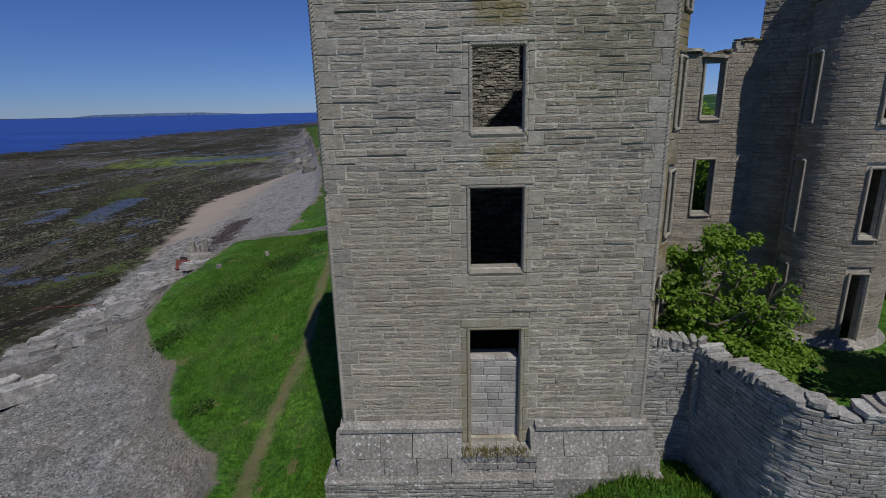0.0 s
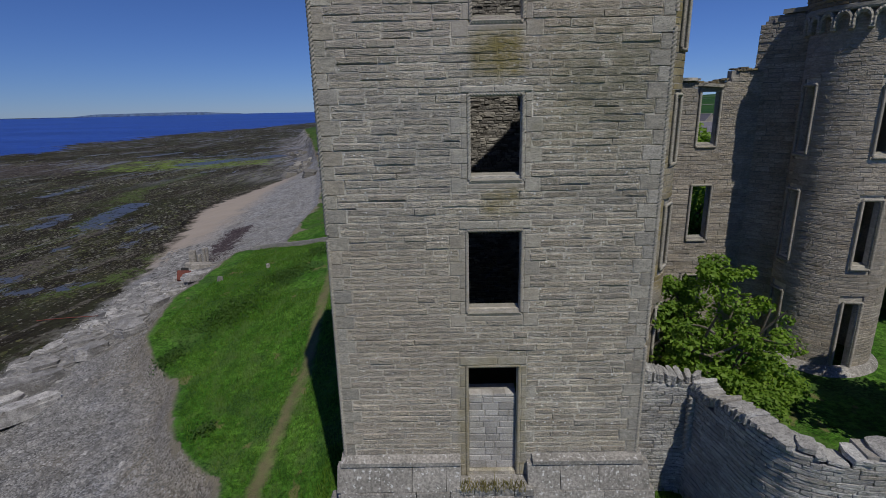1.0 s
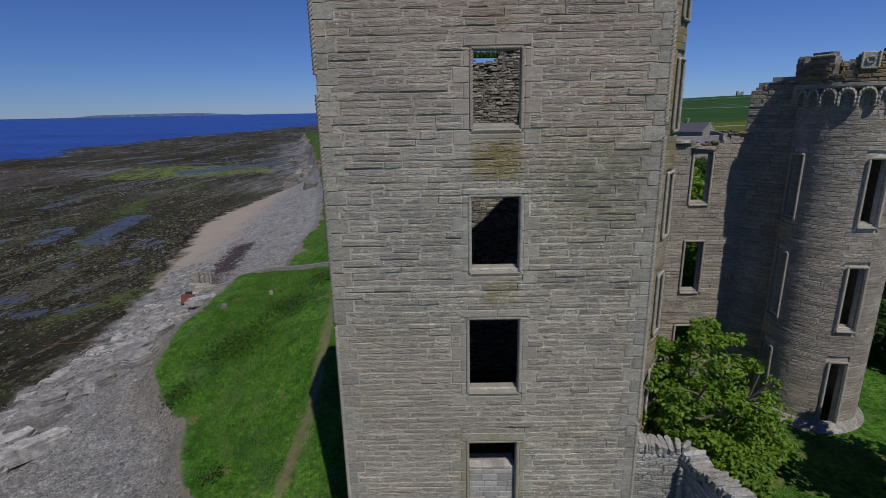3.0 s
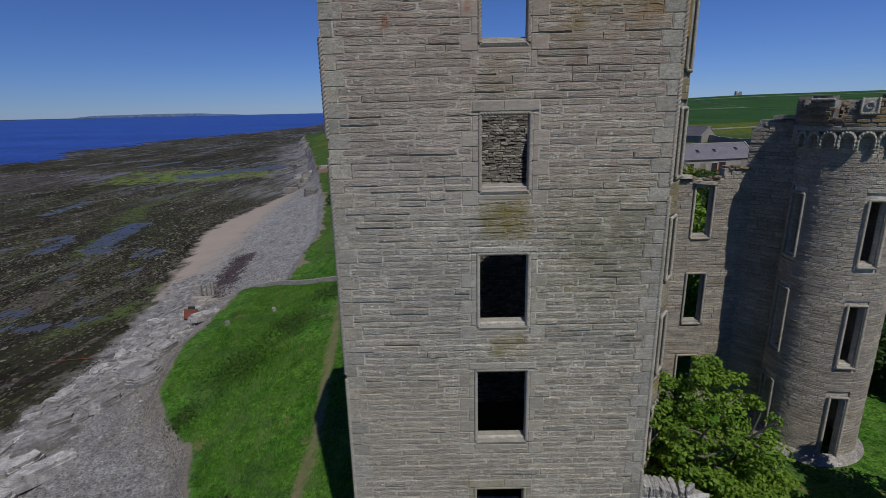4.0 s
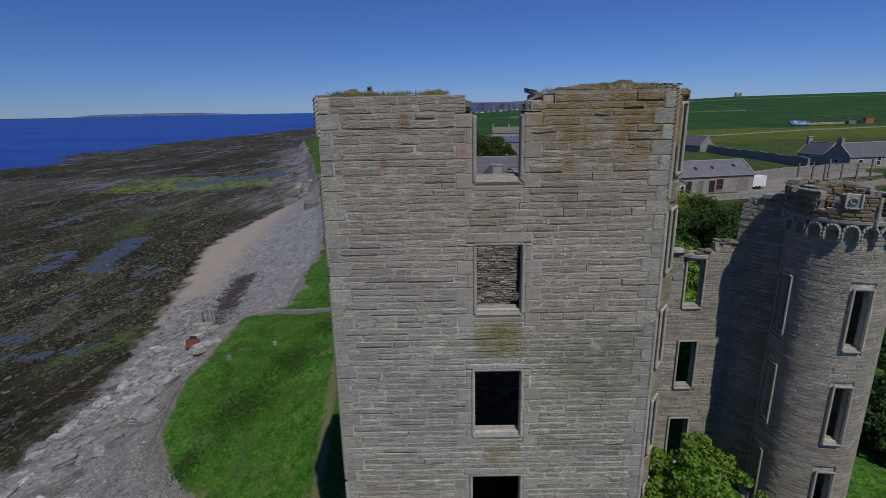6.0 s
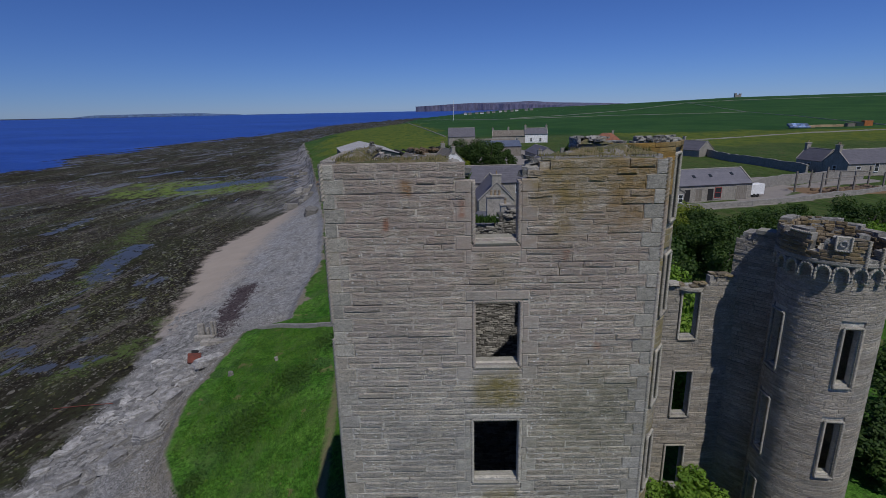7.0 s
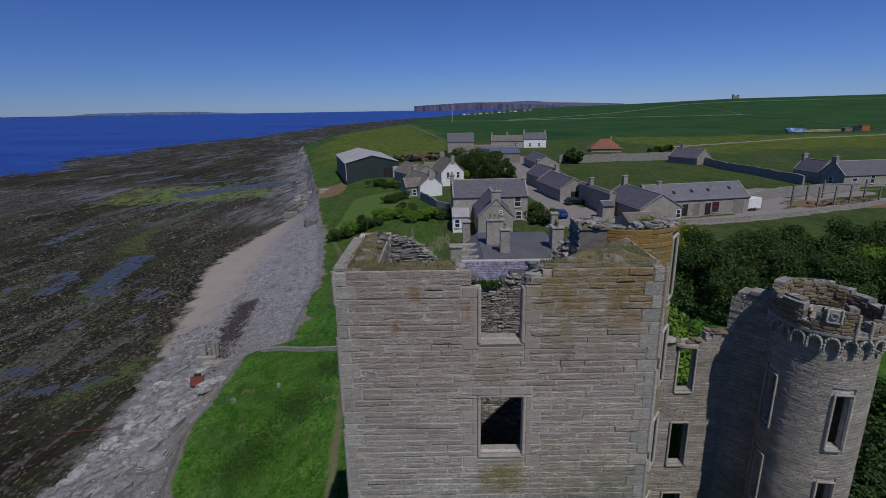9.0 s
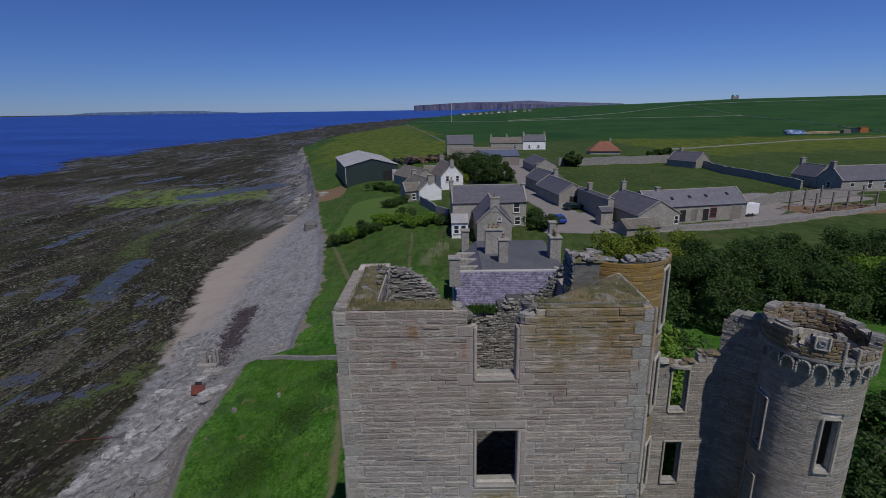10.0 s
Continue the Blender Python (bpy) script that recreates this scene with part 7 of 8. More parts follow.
# stone farmhouse
farm = gable_house("stone_farmhouse", at(0.9, 92.5, 2.5, 0.3), 13.6, 7.0, 4.6, 7.2, M_HARL, M_SLATE, "two-storey grey stone farmhouse with dark slate roof", front=(("w", 11.8, 2.6, 1.2, 1.9), ("w", 12.0, 0.3, 1.1, 1.5)), chim=((-0.0, 3.5, 7.2, 0.7, 1.2, 0.9, 1), (13.5, 3.5, 7.2, 0.6, 1.0, 0.1, 0)))
gable_house("farmhouse_wing", pose(10.3, 81.5, 0.3, 0, 0, 90), 12.0, 5.6, 3.3, 6.1, M_HARL, M_SLATE, "gabled grey stone wing of the farmhouse with a tall end chimney", "house", left=(("w", 1.9, 1.1, 0.9, 1.1), ("w", 3.8, 1.1, 0.9, 1.1), ("w", 3.6, 3.6, 0.6, 0.7)), chim=((0.35, 2.8, 6.0, 0.8, 1.5, 1.3, 1),))
porch = gable_house("white_porch", at(0.6, 85.5, 0, 0.2), 2.8, 6.5, 2.6, 3.4, M_WHITE, M_GREYTIN, "small white glazed porch on the farmhouse", "porch", front=(("w", 0.8, 0.7, 0.9, 1.5), ("w", 2.0, 0.7, 0.9, 1.5)), left=(("w", 3.2, 0.7, 1.6, 1.5),), skews=False)
# white houses
gable_house("white_cottage", at(-1.2, 121, 113, 0.3), 12.0, 5.6, 2.8, 5.2, M_WHITE, M_BROWNROOF, "white-gabled cottage with mossy brown slate roof", left=(), back=(), front=(), chim=((0.2, 2.8, 5.2, 0.7, 1.1, 1.0, 1), (11.2, 2.8, 5.2, 0.7, 1.1, 1.0, 1)))
gable_house("white_house", at(4.6, 137.5, 105, 0.4), 11.0, 6.2, 3.6, 6.8, M_WHITE, M_BROWNROOF, "white two-storey gabled house with brown slate roof", left=(("w", 1.8, 2.2, 0.9, 1.5), ("w", 4.6, 2.2, 0.9, 1.5)), chim=((0.2, 3.1, 6.8, 0.7, 1.0, 0.9, 1), (10.8, 3.1, 6.8, 0.7, 1.1, 1.1, 2)))
gable_house("grey_outbuilding", at(-9.6, 119, 20, 0.3), 4.0, 4.5, 2.6, 4.2, M_HARL, M_BROWNROOF, "small grey outbuilding joined to the white cottage", front=(("w", 2.0, 0.5, 1.0, 1.5),))
# long farm ranges
for x, y, L, W, e, r, deg, wall, roof, lab in (
    (-2.5, 141, 13, 7, 2.8, 5.2, 120, M_HARL, M_BROWNROOF, "low farm range with brown stone-slate roof"),
    (-14, 150, 10, 6, 2.5, 3.4, 10, M_CONCRETE, M_GREYTIN, "low lean-to shed with pale sheet roof"),
    (-6, 145, 14, 7, 2.8, 5.0, 5, M_HARL, M_BROWNROOF, "farm range with mossy brown roof"),
    (3, 210, 25, 7, 3.2, 5.0, 0, M_HARL, M_BROWNROOF, "long low byre with brown roof"),
    (13, 190.5, 14.5, 11, 3.6, 5.4, 2, M_TIMBER, M_BLUETIN, "wide farm shed with blue-grey tin roof"),
    (1.2, 236, 12, 8, 5.0, 8.6, 2, M_HARL, M_SLATE, "grey stone farm steading with slate roof"),
    (36, 168, 16, 7, 2.6, 4.6, 95, M_HARL, M_SLATE, "dark roofed store along the lane"),
):
    gable_house("farm_range", at(x, y, deg, 0.4), L, W, e, r, wall, roof, lab, "barn", skews=False, rows=0.8)
gable_house("old_cottage", at(23.2, 260, -3, 0.5), 16, 6, 3.4, 6.0, M_HARL, M_BROWNROOF, "stone cottage with rusty brown roof", front=(("w", 12.0, 0.8, 1.2, 1.6),), chim=((0.3, 3, 6, 0.9, 1.2, 1.2, 1), (8, 3, 6, 0.9, 1.2, 1.2, 1)), rows=0.8)
gable_house("white_cottage_far", at(39.3, 259, -3, 0.5), 11, 6, 4.2, 7.0, M_WHITE, M_SLATE, "white cottage with grey slate roof and dormers", front=(("w", 3.0, 0.8, 1.1, 1.5), ("w", 7.5, 0.8, 1.1, 1.5)), chim=((0.3, 3, 7, 0.9, 1.2, 1.2, 1), (10.6, 3, 7, 0.9, 1.2, 1.2, 1)), rows=0.8)
rh = thing("red_roofed_hut", pose(64, 229, 0.4, 0, 0, -6), "low hut with an orange-red hipped tile roof", "house")
acc = Acc()
box(acc, 0.5, 13.5, 0.5, 8.5, -1, 1.6)
part("wall", acc, M_HARL, rh)
acc = Acc()
acc.add([(0, 0, 1.5), (14, 0, 1.5), (14, 9, 1.5), (0, 9, 1.5), (5, 4.5, 5.6), (9, 4.5, 5.6)], [(0, 1, 5, 4), (1, 2, 5), (2, 3, 4, 5), (3, 0, 4), (0, 3, 2, 1)])
part("roof", acc, M_RED, rh, "orange-red hipped tile roof")
chimney(rh, 9.5, 4.5, 5.2, 0.8, 0.8, 1.4, 0)
# lane-side buildings
gable_house("lane_cottage", at(30.2, 127.5, 101, 0.4), 13, 6.2, 2.9, 5.2, M_HARL, M_SLATE, "small grey cottage by the lane with slate roof", left=(("w", 3, 0.8, 0.9, 1.3),), chim=((0.2, 3.1, 5.2, 0.7, 1.0, 1.0, 1), (12.6, 3.1, 5.2, 0.7, 1.0, 1.0, 1)))
gable_house("lane_garage", at(30.6, 111, 99, 0.4), 15, 6.4, 2.8, 5.0, M_HARL, M_SLATE, "stone garage with a wide dark opening and slate roof", "garage", left=(("d", 3.9, 0.0, 3.0, 2.3),))
gable_house("roofless_range", at(31.65, 96.4, 99, 0.4), 14, 1.2, 4.1, 4.35, M_HARL, M_SLATE, "tall coped wall of a roofless range, shaded side to the lane", "barn", chim=((9.5, 0.6, 4.2, 0.8, 0.8, 1.6, 1, M_HARL, M_RED),))
gable_house("stone_privy", at(28.4, 93.2, 8, 0.4), 2.2, 2.4, 2.4, 3.0, M_HARL, M_SLATE, "small stone outhouse with slab roof", "outhouse", skews=False)
gable_house("gabled_barn", at(41.4, 89.8, 99, 0.4), 14, 8.0, 2.5, 4.9, M_HARL, M_SLATE, "gabled stone barn with dark slate roof", "barn", left=(("w", 7.3, 0.7, 0.9, 1.5),), chim=((13.4, 4.0, 4.9, 0.7, 0.9, 1.6, 1),))
lb = gable_house("long_barn", at(37.2, 93.2, 10.5, 0.4), 20.5, 7.2, 3.0, 5.4, M_HARL, M_PALESLATE, "long stone barn with pale grey slate roof", "barn", front=(("d", 1.2, 0, 1.0, 2.1), ("w", 4.2, 0.6, 1.4, 1.7, M_REDPAINT), ("d", 7.0, 0, 1.2, 2.2), ("d", 9.4, 0, 1.3, 2.2, M_TIMBER), ("d", 11.8, 0, 1.2, 2.2), ("w", 13.4, 0.4, 1.4, 2.0, M_REDPAINT), ("d", 18.3, 0, 2.2, 2.5, M_TIMBER)), chim=((3.6, 3.6, 5.4, 0.8, 0.8, 0.6, 0),))
for sx, sz in ((5.2, 0.35), (9.0, 0.4), (12.5, 0.42), (17.2, 0.5)):
    acc = Acc()
    s0, s1 = sz, sz + 0.16
    q = lambda f: (3.6 * f, 3.0 + 2.4 * f)
    vs = [(x, q(f)[0], q(f)[1] + 0.24) for f in (s0, s1) for x in (sx, sx + 0.55)]
    vs += [(x, y, z - 0.2) for x, y, z in vs]
    acc.add(vs, [(0, 1, 3, 2), (0, 4, 5, 1), (1, 5, 7, 3), (2, 3, 7, 6), (0, 2, 6, 4)])
    part("skylight", acc, M_GLASS, lb)
gable_house("low_store", at(30.6, 85.6, 12, 0.3), 6.4, 4.4, 1.0, 2.1, M_HARL, M_BROWNROOF, "low store with a mossy stone slab roof", "barn", skews=False)
# cottage by the field
gable_house("field_cottage", at(95, 122.8, 9, 0.4), 19, 7, 3.0, 6.0, M_HARL, M_SLATE, "grey rendered cottage with slate roof, dormer and white windows", front=(("w", 3.0, 0.7, 1.3, 1.7), ("w", 8.0, 0.9, 1.2, 2.2), ("w", 12.5, 0.7, 1.3, 1.7), ("w", 17.5, 0.7, 1.3, 1.7)), left=(("w", 3.5, 0.7, 1.1, 1.6),), chim=((0.3, 3.5, 6.0, 0.8, 1.3, 1.1, 2), (18.7, 3.5, 6.0, 0.8, 1.3, 1.1, 2)))
gable_house("cottage_back_wing", at(98.7, 130.3, 99, 0.4), 8, 5, 3.0, 5.7, M_HARL, M_SLATE, "slated back wing of the field cottage", front=(), left=(), back=(("w", 4.0, 0.8, 1.0, 1.5),), chim=((7.7, 2.5, 5.7, 0.8, 1.2, 1.2, 1),))
gable_house("field_hut", at(91.0, 177.5, 118, 0.4), 11.5, 7.2, 2.3, 5.1, M_HARL, M_SLATE, "stone field barn with dark slate roof", "barn", chim=((9.0, 3.6, 4.6, 0.8, 0.8, 1.7, 0),))

# big dark green shed
shed = thing("farm_shed", pose(-29.5, 151.5, 0.2, 0, 0, 16), "large dark green clad farm shed with pale grey roof", "barn")
acc = Acc()
W, L, e, r = 15.8, 33.0, 5.0, 7.0
P = [(0, 0, -1), (W, 0, -1), (W, L, -1), (0, L, -1), (0, 0, e), (W, 0, e), (W, L, e), (0, L, e), (W / 2, 0, r), (W / 2, L, r)]
acc.add(P, [(0, 1, 5, 8, 4), (1, 2, 6, 5), (2, 3, 7, 9, 6), (3, 0, 4, 7)])
part("wall_cladding", acc, M_GREENTIN, shed)
for x0, x1 in ((-0.3, W / 2), (W + 0.3, W / 2)):
    acc = Acc()
    n = 36
    sg = 1 if x1 > x0 else -1
    ze = e - 0.08
    vs, fs = [], []
    for i in range(n + 1):
        y = -0.3 + (L + 0.6) * i / n
        k = 0.05 * (i % 2)
        vs += [(x0, y, ze + k + 0.08), (x1, y, r + k + 0.08)]
    for i in range(n):
        q = (2 * i, 2 * i + 2, 2 * i + 3, 2 * i + 1)
        fs.append(q if sg < 0 else q[::-1])
    acc.add(vs, fs)
    part("roof_sheet", acc, M_GREYTIN, shed)
acc = Acc()
box(acc, 11.2, 13.8, -0.08, 0.05, 0, 3.2)
part("door_opening", acc, M_DARK, shed)
acc = Acc()
bevel_box(acc, 13.9, 15.2, -0.15, -0.05, 0, 3.6, 0.03)
part("sliding_door", acc, M_GREYTIN, shed)
acc = Acc()
box(acc, -0.1, 0.1, -0.1, 0.1, 0, e)
part("corner_flashing", acc, M_GREYTIN, shed)

# field and garden walls
def field_wall(name, pts, h, w, mat, label, over=None):
    ob_acc = Acc()
    for (x0, y0), (x1, y1) in zip(pts, pts[1:]):
        L = math.hypot(x1 - x0, y1 - y0)
        n = max(1, int(L / (2.0 if L < 80 else 12.0)))
        dx, dy = (x1 - x0) / L, (y1 - y0) / L
        nx, ny = -dy * w / 2, dx * w / 2
        prev = None
        for i in range(n + 1):
            x, y = x0 + dx * L * i / n, y0 + dy * L * i / n
            z = gz(x, y)
            t = z + h * rng.uniform(0.93, 1.05)
            cur = [(x - nx, y - ny, z - 0.6), (x + nx, y + ny, z - 0.6), (x + nx * 0.75, y + ny * 0.75, t), (x - nx * 0.75, y - ny * 0.75, t)]
            if prev:
                ob_acc.add(prev + cur, [(0, 4, 7, 3), (1, 2, 6, 5), (3, 7, 6, 2)])
            else:
                ob_acc.add(cur, [(0, 3, 2, 1)])
            prev = cur
        ob_acc.add(prev, [(0, 1, 2, 3)])
    ob = part(name, ob_acc, mat)
    tagged(ob, label, "wall")


M_DYKE = surface("drystone_dyke", (0.19, 0.18, 0.16), (0.27, 0.256, 0.23), 1.2, 5.0, (1, 1, 2.0), relief=0.05, vary=0.0, grain=0.6)
field_wall("garden_wall", [(41, 187), (60, 189.5), (88, 193)], 2.8, 0.7, M_DYKE, "high grey stone wall round the walled field")
field_wall("garden_wall", [(88, 193.5), (97, 197)], 2.6, 0.7, M_DYKE, "high grey stone wall round the walled field")
field_wall("garden_wall", [(88.4, 177), (87.4, 160), (88.7, 140.5), (89.8, 129)], 2.3, 0.7, M_DYKE, "high shaded stone wall beside the field cottage")
field_wall("yard_wall", [(60.5, 104), (73, 112), (95, 118)], 2.2, 0.6, M_DYKE, "grey stone yard wall behind the fence posts")
field_wall("lane_wall", [(36, 89.2), (54, 91), (66, 95), (92, 104.5), (135, 117)], 0.8, 0.8, M_DYKE, "low drystone wall along the track")
field_wall("garden_wall", [(-6.0, 116), (-2.2, 105), (0.3, 101)], 1.9, 0.5, M_DYKE, "stone garden wall beside the white cottage")
field_wall("shore_wall", [(-25.5, 51.4), (-22.3, 51.2), (-18, 49.9), (-14, 48.2), (-11.6, 47.2), (-6, 45), (-1, 43.5)], 0.4, 0.4, M_DYKE, "low pale wall across the turf above the shore")
field_wall("hall_terrace_wall", [(0.5, 63), (16, 64)], 1.3, 0.5, M_DYKE, "low stone terrace wall behind the hall")
for pts in ([(-62, 760), (-21, 480), (0, 324)], [(-42, 800), (83, 665), (204, 652), (303, 606), (344, 604)], [(344, 604), (332, 501), (311, 415), (291, 344)], [(85, 686), (169, 728), (274, 810), (470, 1033)], [(470, 1033), (344, 604)], [(105, 246), (149, 267), (202, 293), (259, 307), (420, 330)], [(470, 1033), (700, 1000), (1000, 900)]):
    field_wall("field_dyke", pts, 0.45, 1.0, M_DYKE, "long drystone dyke between the fields")

# vehicles
def car(x, y, deg, paint, label):
    c = thing("car", pose(x, y, gz(x, y), 0, 0, deg), label, "car")
    prof = [(-2.05, 0.35), (-2.1, 0.75), (-1.95, 1.0), (-1.75, 1.05), (-1.3, 1.5), (0.3, 1.52), (0.95, 1.05), (1.85, 0.88), (2.05, 0.65), (2.05, 0.35)]
    acc = Acc()
    n = len(prof)
    vs = []
    for s in (-1, 1):
        for px, pz in prof:
            w = 0.86 if pz < 1.1 else 0.66
            vs.append((px, s * w, pz))
    fs = [tuple(range(n)), tuple(range(2 * n - 1, n - 1, -1))]
    for i in range(n):
        q = (i + 1) % n
        fs.append((i, i + n, q + n, q))
    acc.add(vs, fs)
    part("body", acc, paint, c)
    acc = Acc()
    for s in (-1, 1):
        acc.add([(-1.55, s * 0.845, 1.1), (0.75, s * 0.845, 1.1), (0.25, s * 0.7, 1.44), (-1.2, s * 0.7, 1.44)], [(0, 1, 2, 3)])
    acc.add([(-1.77, -0.72, 1.1), (-1.77, 0.72, 1.1), (-1.38, 0.62, 1.46), (-1.38, -0.62, 1.46)], [(0, 1, 2, 3)])
    acc.add([(0.93, -0.74, 1.1), (0.93, 0.74, 1.1), (0.42, 0.62, 1.47), (0.42, -0.62, 1.47)], [(3, 2, 1, 0)])
    part("windows", acc, M_GLASS, c)
    for px in (-1.3, 1.3):
        for s in (-1, 1):
            acc = Acc()
            k = 14
            vs = []
            for yy in (s * 0.7, s * 0.9):
                vs += [(px + 0.32 * math.cos(2 * math.pi * i / k), yy, 0.32 + 0.32 * math.sin(2 * math.pi * i / k)) for i in range(k)]
            acc.add(vs, [tuple(range(k)), tuple(range(2 * k - 1, k - 1, -1))] + [(i, (i + 1) % k, k + (i + 1) % k, k + i) for i in range(k)])
            part("wheel", acc, M_TYRE, c)


car(21.2, 96.3, 100, M_BLUECAR, "blue hatchback car parked in the farmyard")
car(26.8, 107.2, 12, M_GREENCAR, "dark green car parked by the stone garage")
tr = thing("livestock_trailer", pose(57.8, 98.5, gz(57.8, 98.5), 0, 0, 12), "white livestock trailer parked beside the barn", "trailer")
acc = Acc()
bevel_box(acc, 0, 3.6, 0, 1.9, 0.45, 2.5, 0.06)
part("body", acc, M_PAINT, tr)
acc = Acc()
box(acc, 3.3, 3.7, 0.1, 1.8, 0.5, 2.4)
part("tailgate", acc, M_DARK, tr)
for x in (1.3, 2.1):
    acc = Acc()
    k = 12
    vs = []
    for yy in (-0.08, 0.12):
        vs += [(x + 0.33 * math.cos(2 * math.pi * i / k), yy, 0.33 + 0.33 * math.sin(2 * math.pi * i / k)) for i in range(k)]
    acc.add(vs, [tuple(range(k)), tuple(range(2 * k - 1, k - 1, -1))] + [(i, (i + 1) % k, k + (i + 1) % k, k + i) for i in range(k)])
    part("wheel", acc, M_TYRE, tr)

# open timber frame of posts
fr = thing("timber_post_frame", (0, 0, 0), "row of tall grey timber posts with cross rails", "fence")
posts = [(69.6, 102.9), (76.2, 108.1), (81.1, 110.2), (72.4, 99.5), (76.1, 100.1), (81.4, 103.0), (87.8, 107.4), (87.1, 102.8)]
for x, y in posts:
    acc = Acc()
    z = gz(x, y)
    bevel_box(acc, x - 0.14, x + 0.14, y - 0.14, y + 0.14, z - 0.3, z + rng.uniform(3.7, 4.4), 0.02)
    part("post", acc, M_TIMBER, fr)
for i, k in ((0, 1), (2, 6), (3, 4), (4, 5), (5, 6), (5, 7)):
    (x0, y0), (x1, y1) = posts[i], posts[k]
    acc = Acc()
    limb(acc, (x0, y0, gz(x0, y0) + 3.1), (x1, y1, gz(x1, y1) + 3.1), 0.1, 0.1, 0.0)
    part("rail", acc, M_TIMBER, fr)
for x, y, s in [(75.5, 104.0, 2.4), (78.2, 104.2, 3.0), (79.9, 103.6, 2.6), (82.9, 104.5, 3.4), (85.7, 105.9, 3.0), (86.0, 103.3, 3.2)]:
    acc = Acc()
    for k in range(7):
        rough_rock(acc, (rng.uniform(-0.5, 0.5) * s, rng.uniform(-0.4, 0.4) * s, rng.uniform(0.0, 0.3)), (s * rng.uniform(0.3, 0.7), s * rng.uniform(0.25, 0.5), rng.uniform(0.4, 0.9)), (rng.uniform(-8, 8), rng.uniform(-8, 8), rng.uniform(0, 180)), 0.12)
    h = thing("soil_heap", pose(x, y, gz(x, y)), "low brown heap of soil and weeds", "heap")
    tagged(part("heap", acc, M_SOIL, h, smooth=True), kind="stuff")
# tipped earth behind the shed
for x, y, s in ((-16, 200, 7), (-10, 203, 8), (-4, 205, 8), (2, 207, 7), (-12, 209, 8), (-3, 211, 7)):
    h = thing("earth_mound", pose(x, y, gz(x, y)), "dark mound of tipped earth behind the shed", "mound")
    acc = Acc()
    for k in range(26):
        rough_rock(acc, (rng.uniform(-s / 2, s / 2), rng.uniform(-2, 2), rng.uniform(0.2, 2.2)), (rng.uniform(0.8, 2.4), rng.uniform(0.6, 1.8), rng.uniform(0.4, 1.1)), (rng.uniform(-20, 20), rng.uniform(-20, 20), rng.uniform(0, 180)))
    tagged(part("mound", acc, M_TYRE if s == 7 else M_SOIL, h), kind="stuff")
# bales far off
M_ORANGEBOX = surface("orange_steel", (0.4, 0.14, 0.03), (0.3, 0.1, 0.03), 0.8, 8.0, rough=0.6, relief=0.003, vary=0)
for k in range(15):
    x, y = 222 + (k % 5) * 2.6, 337 + (k // 5) * 1.4
    b = thing("wrapped_bale", pose(x, y, gz(x, y) + 0.75 + (k // 5) * 0.75, 0, 90, 0), "round bale in blue and white wrap", "bale", "wrapped bales")
    acc = Acc()
    n = 12
    vs = [(0.75 * math.cos(2 * math.pi * i / n), 0.75 * math.sin(2 * math.pi * i / n), z) for z in (-1.2, 1.2) for i in range(n)]
    acc.add(vs, [tuple(range(n - 1, -1, -1)), tuple(range(n, 2 * n))] + [(i, (i + 1) % n, n + (i + 1) % n, n + i) for i in range(n)])
    part("wrap", acc, M_BLUEWRAP, b)
for k in range(6):
    x, y = 236 + k * 4.1, 341 + k * 0.6
    b = thing("straw_bale_stack", pose(x, y, gz(x, y)), "stack of tan straw bales", "bale", "straw bales")
    acc = Acc()
    bevel_box(acc, 0, 4.0, 0, 2, 0, 1.5, 0.1)
    part("bale_block", acc, M_STRAW, b)
for x, y, w, h, m, lab in ((261.5, 342, 5, 2.2, M_TIMBER, "small dark timber shed by the track"), (268.5, 344, 5, 2.4, M_GREENTIN, "dark tin shed by the track"), (275.5, 346, 5.5, 3.4, M_ORANGEBOX, "orange steel container by the track")):
    s = thing("field_store", pose(x, y, gz(x, y)), lab, "shed")
    acc = Acc()
    bevel_box(acc, 0, w, 0, 3, -0.5, h, 0.08)
    part("body", acc, m, s)
    acc = Acc()
    bevel_box(acc, -0.15, w + 0.15, -0.15, 3.15, h, h + 0.15, 0.04)
    part("roof", acc, m, s)
# tall slender mast near the headland
mast = thing("mast", pose(12, 720, gz(12, 720)), "tall slender pale mast", "mast")
acc = Acc()
limb(acc, (0, 0, 0), (0, 0, 26), 0.3, 0.2, 0.0)
part("pole", acc, M_PAINT, mast)
# harbour village far off
for k in range(12):
    x, y = 40 + k * 13 + rng.uniform(-3, 3), 1150 + rng.uniform(-15, 15)
    gable_house("far_house", at(x, y, rng.uniform(-10, 10)), 7, 5, 2.4, 4.2, M_WHITE if k % 3 == 0 else M_HARL, M_SLATE, "tiny distant village house", skews=False, rows=2.0)
hut = thing("hilltop_ruin", pose(815, 1480, gz(815, 1480)), "small ruined tower on the hill skyline", "ruin")
acc = Acc()
bevel_box(acc, -9, 9, -3, 3, -2, 7, 0.4)
bevel_box(acc, -9, -4, -3, 3, 6, 11, 0.4)
bevel_box(acc, 4, 9, -3, 3, 6, 10, 0.4)
part("wall", acc, M_DYKE, hut)

